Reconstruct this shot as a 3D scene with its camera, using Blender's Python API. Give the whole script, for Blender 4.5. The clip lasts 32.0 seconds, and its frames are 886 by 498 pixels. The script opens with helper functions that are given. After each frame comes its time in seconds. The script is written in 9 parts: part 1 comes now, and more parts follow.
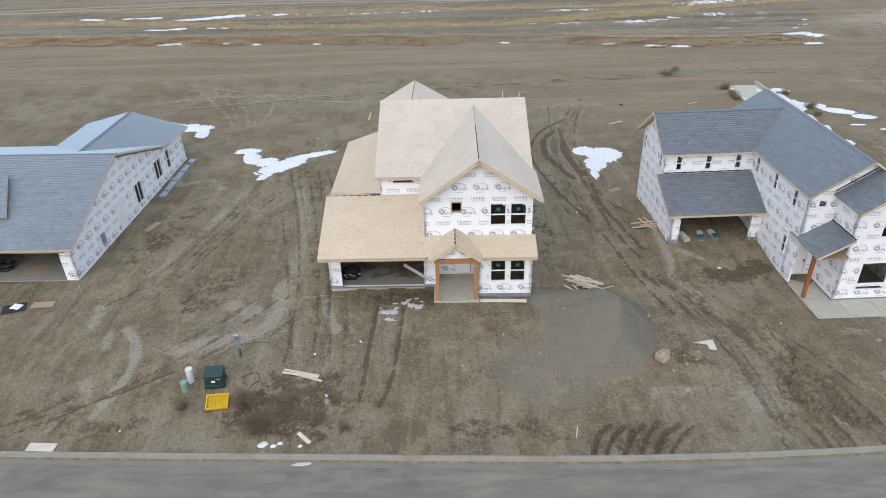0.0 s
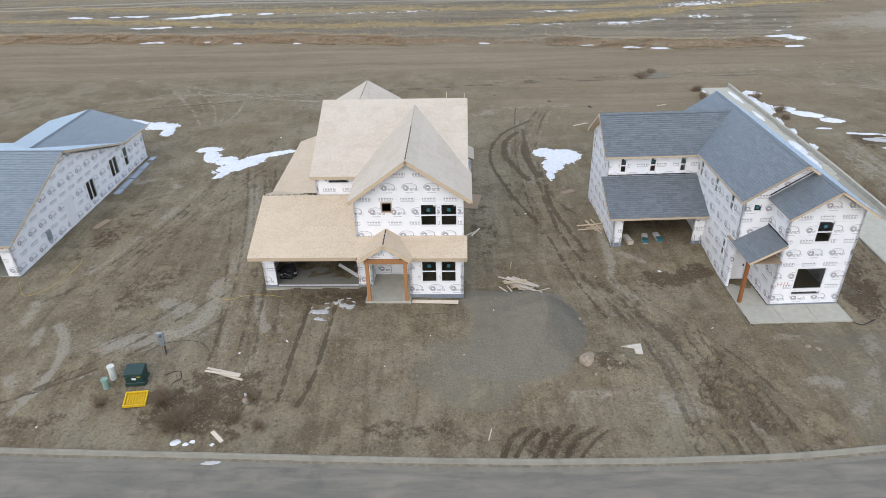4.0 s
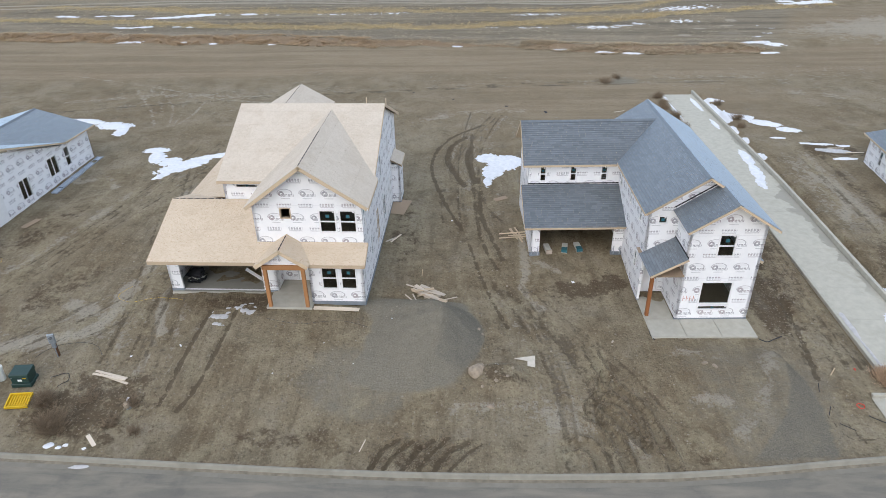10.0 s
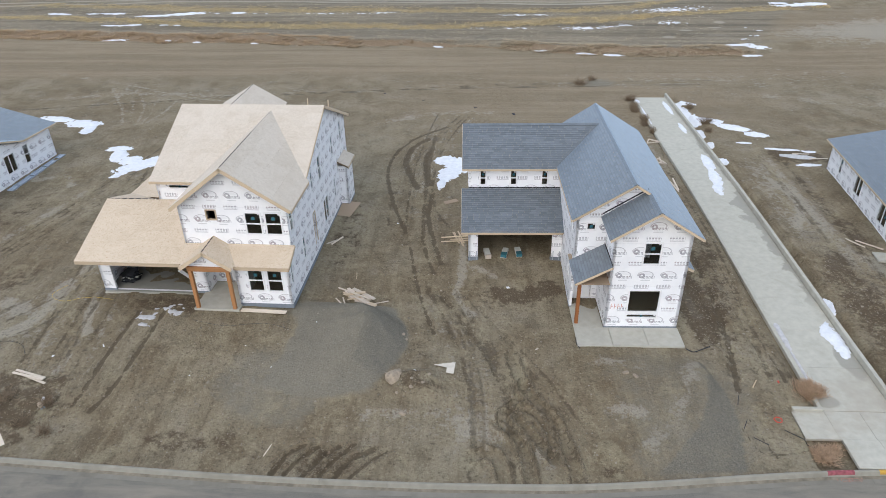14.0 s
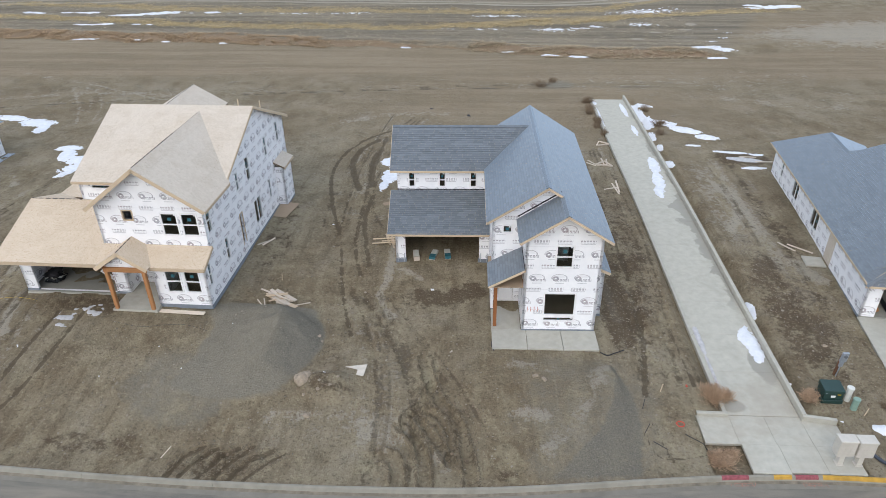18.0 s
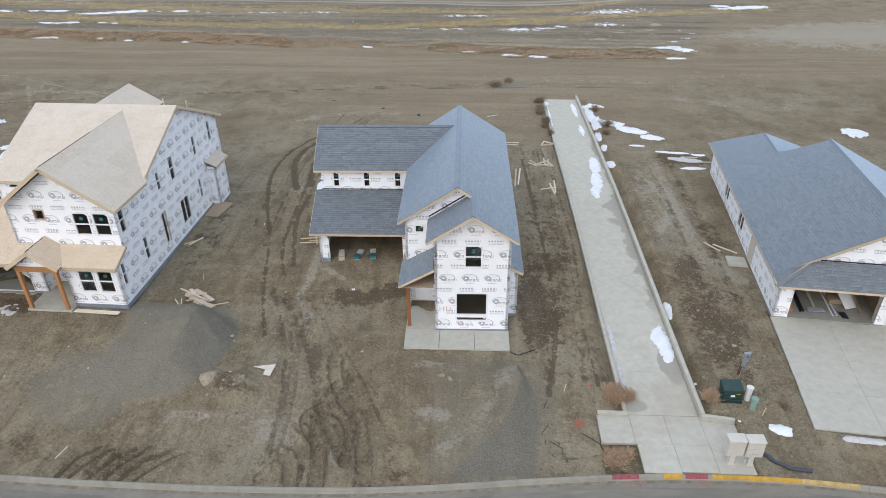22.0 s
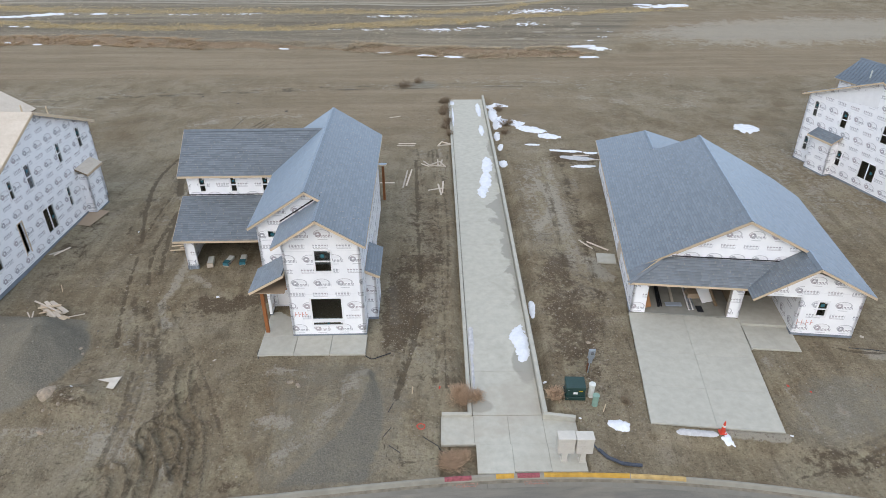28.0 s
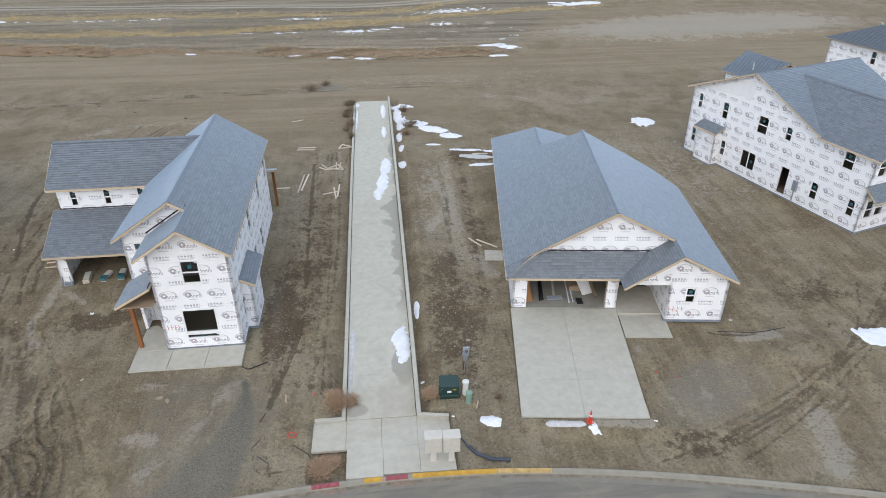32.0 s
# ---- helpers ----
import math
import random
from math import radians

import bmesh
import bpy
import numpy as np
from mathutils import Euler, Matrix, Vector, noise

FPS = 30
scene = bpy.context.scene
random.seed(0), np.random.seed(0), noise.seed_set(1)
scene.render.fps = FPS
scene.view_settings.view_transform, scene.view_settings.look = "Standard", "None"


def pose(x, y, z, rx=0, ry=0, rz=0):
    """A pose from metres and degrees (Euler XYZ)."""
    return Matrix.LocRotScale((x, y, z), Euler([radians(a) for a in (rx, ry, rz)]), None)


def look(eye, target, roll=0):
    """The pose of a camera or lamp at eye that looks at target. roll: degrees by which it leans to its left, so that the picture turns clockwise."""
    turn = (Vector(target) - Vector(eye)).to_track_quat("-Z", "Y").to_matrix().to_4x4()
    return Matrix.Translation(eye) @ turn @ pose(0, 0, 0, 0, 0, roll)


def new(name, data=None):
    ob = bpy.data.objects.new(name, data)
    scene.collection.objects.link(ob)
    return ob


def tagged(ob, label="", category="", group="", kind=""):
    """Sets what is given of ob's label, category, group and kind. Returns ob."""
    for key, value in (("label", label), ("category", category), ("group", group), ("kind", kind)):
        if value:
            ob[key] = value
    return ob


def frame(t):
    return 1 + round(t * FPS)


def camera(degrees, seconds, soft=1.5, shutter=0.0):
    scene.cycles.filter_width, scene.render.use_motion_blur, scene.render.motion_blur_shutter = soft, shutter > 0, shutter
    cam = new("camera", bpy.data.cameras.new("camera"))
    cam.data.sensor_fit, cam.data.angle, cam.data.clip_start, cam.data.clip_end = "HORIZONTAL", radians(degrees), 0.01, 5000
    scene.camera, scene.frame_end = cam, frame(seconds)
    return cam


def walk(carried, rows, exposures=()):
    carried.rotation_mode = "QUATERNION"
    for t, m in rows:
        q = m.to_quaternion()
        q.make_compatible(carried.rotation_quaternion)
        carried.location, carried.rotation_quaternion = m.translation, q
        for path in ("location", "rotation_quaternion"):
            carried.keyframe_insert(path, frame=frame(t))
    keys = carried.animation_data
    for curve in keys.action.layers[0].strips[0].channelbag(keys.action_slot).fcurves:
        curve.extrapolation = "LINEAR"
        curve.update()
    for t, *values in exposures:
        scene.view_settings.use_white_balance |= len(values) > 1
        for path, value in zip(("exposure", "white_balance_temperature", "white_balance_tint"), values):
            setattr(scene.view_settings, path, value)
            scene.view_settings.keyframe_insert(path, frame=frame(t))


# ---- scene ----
import collections

cam = camera(67.1, 32.0, 0.6)
PATH = [
    (0, (-3.059, 1.663, 23.421), (-3.046, 3.386, 22.406), -1.6),
    (0.5, (-2.438, 1.65, 23.37), (-2.427, 3.373, 22.355), -1.6),
    (1, (-1.819, 1.657, 23.342), (-1.81, 3.381, 22.327), -1.6),
    (1.5, (-1.263, 1.647, 23.329), (-1.256, 3.37, 22.314), -1.5),
    (2, (-0.716, 1.634, 23.3), (-0.71, 3.358, 22.286), -1.6),
    (2.5, (-0.187, 1.633, 23.287), (-0.184, 3.357, 22.273), -1.5),
    (3, (0.332, 1.679, 23.293), (0.327, 3.403, 22.278), -1.5),
    (3.5, (0.897, 1.686, 23.275), (0.887, 3.41, 22.261), -1.5),
    (5.5, (3.018, 1.805, 23.321), (2.992, 3.529, 22.308), -1.3),
    (6, (3.573, 1.827, 23.34), (3.546, 3.551, 22.327), -1.4),
    (6.5, (4.149, 1.861, 23.367), (4.118, 3.585, 22.353), -1.3),
    (7, (4.693, 1.884, 23.345), (4.659, 3.608, 22.333), -1.4),
    (7.5, (5.236, 1.955, 23.321), (5.196, 3.68, 22.309), -1.3),
    (8, (5.802, 2.035, 23.343), (5.756, 3.759, 22.33), -1.4),
    (8.5, (6.349, 2.116, 23.321), (6.297, 3.84, 22.308), -1.3),
    (9, (6.92, 2.169, 23.325), (6.862, 3.893, 22.313), -1.3),
    (9.5, (7.507, 2.232, 23.335), (7.446, 3.957, 22.323), -1.3),
    (10, (8.096, 2.295, 23.312), (8.032, 4.02, 22.301), -1.2),
    (10.5, (8.675, 2.375, 23.305), (8.607, 4.1, 22.294), -1.2),
    (11, (9.29, 2.455, 23.298), (9.218, 4.179, 22.287), -1.2),
    (11.5, (9.919, 2.527, 23.338), (9.842, 4.25, 22.326), -1.2),
    (12, (10.575, 2.6, 23.354), (10.49, 4.322, 22.341), -1.2),
    (12.5, (11.155, 2.694, 23.327), (11.066, 4.416, 22.314), -1.1),
    (13, (11.774, 2.726, 23.353), (11.68, 4.448, 22.342), -1.1),
    (13.5, (12.401, 2.824, 23.33), (12.301, 4.547, 22.318), -1.1),
    (14, (13.022, 2.909, 23.341), (12.917, 4.63, 22.328), -1.1),
    (14.5, (13.572, 2.934, 23.337), (13.468, 4.656, 22.325), -1.0),
    (16.5, (15.856, 3.147, 23.354), (15.75, 4.868, 22.34), -0.9),
    (17, (16.507, 3.205, 23.338), (16.398, 4.926, 22.324), -0.9),
    (17.5, (17.116, 3.234, 23.336), (17.007, 4.955, 22.323), -0.9),
    (18, (17.681, 3.261, 23.333), (17.576, 4.983, 22.32), -0.8),
    (18.5, (18.222, 3.289, 23.364), (18.121, 5.01, 22.35), -0.7),
    (19, (18.799, 3.32, 23.382), (18.701, 5.04, 22.367), -0.7),
    (19.5, (19.392, 3.35, 23.404), (19.295, 5.069, 22.388), -0.7),
    (20, (19.947, 3.376, 23.393), (19.853, 5.097, 22.378), -0.6),
    (20.5, (20.538, 3.401, 23.37), (20.444, 5.122, 22.355), -0.6),
    (21, (21.126, 3.426, 23.353), (21.034, 5.148, 22.339), -0.6),
    (21.5, (21.691, 3.453, 23.338), (21.6, 5.175, 22.324), -0.5),
    (22, (22.266, 3.488, 23.317), (22.176, 5.209, 22.303), -0.5),
    (22.5, (22.819, 3.54, 23.319), (22.732, 5.261, 22.305), -0.5),
    (23, (23.403, 3.585, 23.317), (23.318, 5.306, 22.303), -0.5),
    (23.5, (23.976, 3.66, 23.303), (23.893, 5.381, 22.287), -0.4),
    (24, (24.51, 3.698, 23.31), (24.435, 5.419, 22.294), -0.4),
    (24.5, (25.034, 3.755, 23.309), (24.969, 5.477, 22.293), -0.4),
    (25, (25.599, 3.818, 23.31), (25.539, 5.54, 22.293), -0.4),
    (25.5, (26.101, 3.823, 23.335), (26.049, 5.545, 22.319), -0.4),
    (27.5, (28.056, 3.932, 23.328), (28.052, 5.655, 22.312), -0.4),
    (28, (28.522, 3.927, 23.306), (28.528, 5.65, 22.291), -0.3),
    (28.5, (29.005, 3.932, 23.304), (29.022, 5.655, 22.289), -0.3),
    (29, (29.5, 3.945, 23.27), (29.527, 5.668, 22.255), -0.3),
    (29.5, (30.04, 3.971, 23.267), (30.081, 5.694, 22.252), -0.4),
    (30, (30.532, 3.958, 23.261), (30.598, 5.68, 22.246), -0.3),
    (30.5, (31.051, 3.934, 23.255), (31.143, 5.655, 22.241), -0.4),
    (31, (31.576, 3.924, 23.261), (31.691, 5.643, 22.247), -0.4),
    (31.5, (32.106, 3.906, 23.265), (32.24, 5.625, 22.251), -0.4),
    (32, (32.647, 3.879, 23.291), (32.8, 5.596, 22.276), -0.4),
]
walk(cam, [(t, look(eye, target, roll)) for t, eye, target, roll in PATH])

# world and light: high overcast, soft light from the street side
world = bpy.data.worlds.new("overcast")
scene.world = world
world.use_nodes = True
wn = world.node_tree
sky = wn.nodes.new("ShaderNodeTexSky")
sky.sky_type = 'NISHITA'
sky.sun_disc = False
sky.sun_elevation = radians(42)
sky.sun_rotation = radians(200)
sky.dust_density = 3.0
bg = wn.nodes["Background"]
bg.inputs["Strength"].default_value = 0.282
grey = wn.nodes.new("ShaderNodeHueSaturation")    # thin cloud takes the blue out of the sky
grey.inputs["Saturation"].default_value = 0.95
wn.links.new(sky.outputs[0], grey.inputs["Color"])
cloud = wn.nodes.new("ShaderNodeMix")              # an even cloud layer over most of it
cloud.data_type = 'RGBA'
cloud.inputs[0].default_value = 0.6
cloud.inputs[7].default_value = (4.1, 4.7, 5.65, 1.0)
wn.links.new(grey.outputs[0], cloud.inputs[6])
wn.links.new(cloud.outputs[2], bg.inputs["Color"])
sun_data = bpy.data.lights.new("sun", 'SUN')
sun_data.energy = 0.42
sun_data.angle = radians(75)
sun_data.color = (1.0, 0.95, 0.88)
sun = new("sun", sun_data)
sun.matrix_world = look((-16, -44, 58), (0, 0, 0))
scene.view_settings.exposure = -0.06

# ---------------------------------------------------------------- materials


class Nodes:
    """A short way to wire a node material."""

    def __init__(self, name, rough=0.8, metal=0.0, spec=0.3):
        self.m = bpy.data.materials.new(name)
        self.m.use_nodes = True
        self.t = self.m.node_tree
        self.b = self.t.nodes["Principled BSDF"]
        self.b.inputs["Roughness"].default_value = rough
        self.b.inputs["Metallic"].default_value = metal
        self.b.inputs["Specular IOR Level"].default_value = spec

    def n(self, kind, **kw):
        node = self.t.nodes.new("ShaderNode" + kind)
        for k, v in kw.items():
            node.inputs[k.replace("_", " ")].default_value = v
        return node

    def link(self, a, b):
        self.t.links.new(a, b)

    def coords(self, which="Object"):
        return self.t.nodes.new("ShaderNodeTexCoord").outputs[which]

    def noise(self, scale, detail=4.0, rough=0.55, vec=None, dist=0.0):
        k = self.n("TexNoise", Scale=scale, Detail=detail, Roughness=rough, Distortion=dist)
        self.link(vec if vec else self.coords(), k.inputs["Vector"])
        return k.outputs["Fac"]

    def ramp(self, fac, lo, hi, a=0.0, b=1.0):
        k = self.n("MapRange")
        k.inputs["From Min"].default_value, k.inputs["From Max"].default_value = lo, hi
        k.inputs["To Min"].default_value, k.inputs["To Max"].default_value = a, b
        self.link(fac, k.inputs["Value"])
        return k.outputs["Result"]

    def mix(self, fac, a, b):
        k = self.t.nodes.new("ShaderNodeMix")
        k.data_type = 'RGBA'
        for sock, v in ((k.inputs[0], fac), (k.inputs[6], a), (k.inputs[7], b)):
            if hasattr(v, "is_linked"):
                self.link(v, sock)
            else:
                sock.default_value = (*v, 1.0) if isinstance(v, tuple) else v
        return k.outputs[2]

    def math(self, op, a, b=0.0, c=0.0):
        k = self.t.nodes.new("ShaderNodeMath")
        k.operation = op
        for sock, v in zip(k.inputs, (a, b, c)):
            if hasattr(v, "is_linked"):
                self.link(v, sock)
            else:
                sock.default_value = v
        return k.outputs[0]

    def attr(self, name):
        k = self.t.nodes.new("ShaderNodeAttribute")
        k.attribute_name = name
        return k.outputs["Fac"]

    def color(self, c):
        if hasattr(c, "is_linked"):
            self.link(c, self.b.inputs["Base Color"])
        else:
            self.b.inputs["Base Color"].default_value = (*c, 1.0)
        return self

    def bump(self, h, strength=0.3, dist=0.02):
        k = self.n("Bump", Strength=strength, Distance=dist)
        self.link(h, k.inputs["Height"])
        self.link(k.outputs[0], self.b.inputs["Normal"])
        return self


def simple(name, col, rough=0.7, var=0.15, scale=6.0, metal=0.0, spec=0.3, fine=60.0, bump=0.15):
    k = Nodes(name, rough, metal, spec)
    a = k.noise(scale)
    f = k.noise(fine, 3.0)
    dark = tuple(c * (1 - var) for c in col)
    lite = tuple(min(1, c * (1 + var)) for c in col)
    c = k.mix(k.ramp(a, 0.3, 0.7), dark, lite)
    c = k.mix(k.math('MULTIPLY', k.ramp(f, 0.4, 0.75), 0.35), c, tuple(x * (1 - 1.6 * var) for x in col))
    k.color(c)
    k.bump(f, bump, 0.01)
    return k.m


def random_tint(name, col, spread=0.2, rough=0.85, grain=30.0, stretch=(1, 1, 1), island=False, bump=0.3, spec=0.3, streak=0.25, band=False):
    """A material that differs a little from piece to piece."""
    k = Nodes(name, rough, 0.0, spec)
    if island:
        r = k.t.nodes.new("ShaderNodeNewGeometry").outputs["Random Per Island"]
    else:
        r = k.t.nodes.new("ShaderNodeObjectInfo").outputs["Random"]
    mp = k.n("Mapping", Scale=stretch)
    k.link(k.coords(), mp.inputs["Vector"])
    g = k.noise(grain, 5.0, 0.6, mp.outputs[0])
    big = k.noise(0.7, 3.0)
    c = k.mix(r, tuple(x * (1 - spread) for x in col), tuple(min(1, x * (1 + spread)) for x in col))
    c = k.mix(k.math('MULTIPLY', k.ramp(g, 0.35, 0.7), streak), c, tuple(x * 0.45 for x in col))
    c = k.mix(k.ramp(big, 0.4, 0.75, 0, 0.25), c, tuple(x * 0.75 for x in col))
    if band:        # dark granule band at the head, doubling as painted shade under each course
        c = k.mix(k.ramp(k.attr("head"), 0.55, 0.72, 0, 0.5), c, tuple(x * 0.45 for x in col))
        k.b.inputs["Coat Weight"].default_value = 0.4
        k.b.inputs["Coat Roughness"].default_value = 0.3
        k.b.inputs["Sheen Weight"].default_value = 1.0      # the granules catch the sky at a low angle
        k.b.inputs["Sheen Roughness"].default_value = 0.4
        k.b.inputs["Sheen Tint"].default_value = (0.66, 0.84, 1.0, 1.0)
    k.color(c)
    k.bump(g, bump, 0.006)
    return k.m


def wrap_material():
    """White house wrap with grey printed rows: a badge with a word bar, then a line of letters."""
    k = Nodes("house_wrap", 0.42, 0.0, 0.6)
    uv = k.coords("UV")
    sep = k.t.nodes.new("ShaderNodeSeparateXYZ")
    k.link(uv, sep.inputs[0])
    u, v = sep.outputs[0], sep.outputs[1]
    # rows repeat every 1.35 m: badge row and letter row
    row = k.math('FLOOR', k.math('DIVIDE', v, 1.5))
    vf = k.math('FRACT', k.math('DIVIDE', v, 1.5))
    us = k.math('ADD', u, k.math('MULTIPLY', row, 0.47))

    def cell(period, shift):
        return k.math('MULTIPLY', k.math('SUBTRACT', k.math('FRACT', k.math('DIVIDE', k.math('ADD', us, shift), period)), 0.5), period)

    def box(x, y, cx, cy, hx, hy):
        a = k.math('LESS_THAN', k.math('ABSOLUTE', k.math('SUBTRACT', x, cx)), hx)
        b = k.math('LESS_THAN', k.math('ABSOLUTE', k.math('SUBTRACT', y, cy)), hy)
        return k.math('MULTIPLY', a, b)

    y1 = k.math('MULTIPLY', k.math('SUBTRACT', vf, 0.28), 1.5)
    y2 = k.math('MULTIPLY', k.math('SUBTRACT', vf, 0.8), 1.5)
    x1 = cell(1.22, 0.0)
    x2 = cell(1.22, 0.61)
    # the badge: an oval ring with a dark disc at its left end
    ex = k.math('DIVIDE', x1, 0.44)
    ey = k.math('DIVIDE', k.math('SUBTRACT', y1, 0.05), 0.25)
    rr = k.math('SQRT', k.math('ADD', k.math('MULTIPLY', ex, ex), k.math('MULTIPLY', ey, ey)))
    ring = k.math('MULTIPLY', k.math('LESS_THAN', rr, 1.0), k.math('GREATER_THAN', rr, 0.84))
    ring = k.math('MULTIPLY', ring, k.math('GREATER_THAN', y1, -0.02))
    fillet = k.math('MULTIPLY', k.math('LESS_THAN', rr, 0.74), k.math('GREATER_THAN', y1, 0.06))
    dx = k.math('ADD', x1, 0.2)
    dr = k.math('SQRT', k.math('ADD', k.math('MULTIPLY', dx, dx), k.math('MULTIPLY', y1, y1)))
    disc = k.math('MULTIPLY', k.math('LESS_THAN', dr, 0.17), k.math('GREATER_THAN', dr, 0.06))
    cellx = k.math('FRACT', k.math('MULTIPLY', x1, 7.0))
    strokes = k.math('GREATER_THAN', cellx, 0.28)
    hollow = k.math('MULTIPLY', k.math('LESS_THAN', k.math('ABSOLUTE', k.math('SUBTRACT', cellx, 0.64)), 0.14), k.math('LESS_THAN', k.math('ABSOLUTE', k.math('ADD', y1, 0.125)), 0.05))
    strokes = k.math('SUBTRACT', strokes, hollow)
    word = k.math('MULTIPLY', box(x1, y1, 0.14, -0.1, 0.36, 0.08), strokes)
    tiny = box(x1, y1, 0.02, -0.29, 0.25, 0.025)
    # the letter row: five block letters, and a thin line below
    letters = k.math('MULTIPLY', box(x2, y2, 0.0, 0.05, 0.4, 0.1), k.math('GREATER_THAN', k.math('FRACT', k.math('MULTIPLY', x2, 6.25)), 0.33))
    notch = k.math('LESS_THAN', k.math('ABSOLUTE', k.math('SUBTRACT', k.math('FRACT', k.math('MULTIPLY', y2, 8.0)), 0.5)), 0.34)
    letters = k.math('MULTIPLY', letters, notch)
    line = box(x2, y2, 0.0, -0.11, 0.38, 0.03)
    ink = k.math('MAXIMUM', k.math('MULTIPLY', ring, 0.7), k.math('MULTIPLY', fillet, 0.12))
    ink = k.math('MAXIMUM', ink, k.math('MULTIPLY', disc, 1.0))
    ink = k.math('MAXIMUM', ink, word)
    ink = k.math('MAXIMUM', ink, letters)
    ink = k.math('MAXIMUM', ink, k.math('MULTIPLY', k.math('MAXIMUM', line, tiny), 0.55))
    worn = k.ramp(k.noise(9.0, 4.0), 0.3, 0.6, 0.38, 0.72)
    ink = k.math('MULTIPLY', ink, worn)
    wrinkle = k.noise(2.2, 5.0, 0.6)
    seam = k.math('GREATER_THAN', k.math('FRACT', k.math('DIVIDE', v, 2.72)), 0.992)
    base = k.mix(k.ramp(wrinkle, 0.35, 0.7), (0.82, 0.825, 0.84), (0.88, 0.88, 0.885))
    base = k.mix(k.math('MULTIPLY', seam, 0.35), base, (0.5, 0.5, 0.52))
    warm = k.ramp(k.noise(1.3, 2.0), 0.45, 0.6)
    inkc = k.mix(warm, (0.085, 0.085, 0.115), (0.16, 0.085, 0.10))
    k.color(k.mix(ink, base, inkc))
    k.bump(k.noise(3.5, 6.0, 0.65), 0.25, 0.02)
    return k.m


def osb_material(name="osb_sheathing", tone=(1.0, 1.0, 1.0), fleck=0.45):
    k = Nodes(name, 0.75, 0.0, 0.25)
    r = k.t.nodes.new("ShaderNodeObjectInfo").outputs["Random"]
    v = k.t.nodes.new("ShaderNodeTexVoronoi")
    v.inputs["Scale"].default_value = 9.0
    k.link(k.coords(), v.inputs["Vector"])
    flake = k.t.nodes.new("ShaderNodeSeparateColor")
    k.link(v.outputs["Color"], flake.inputs[0])
    g = k.noise(20.0, 4.0)
    c = k.mix(r, (0.50, 0.435, 0.35), (0.55, 0.485, 0.40))
    c = k.mix(k.math('MULTIPLY', flake.outputs[0], 0.5), c, (0.64, 0.565, 0.475))
    c = k.mix(k.ramp(g, 0.54, 0.70, 0, fleck), c, (0.30, 0.20, 0.12))
    c = k.mix(k.ramp(k.noise(1.1, 3.0), 0.5, 0.8, 0, 0.35), c, (0.42, 0.335, 0.245))
    tint = k.t.nodes.new("ShaderNodeMix")
    tint.data_type, tint.blend_type = 'RGBA', 'MULTIPLY'
    tint.inputs[0].default_value = 1.0
    k.link(c, tint.inputs[6])
    tint.inputs[7].default_value = (*tone, 1.0)
    c = tint.outputs[2]
    k.color(c)
    k.bump(g, 0.2, 0.004)
    return k.m


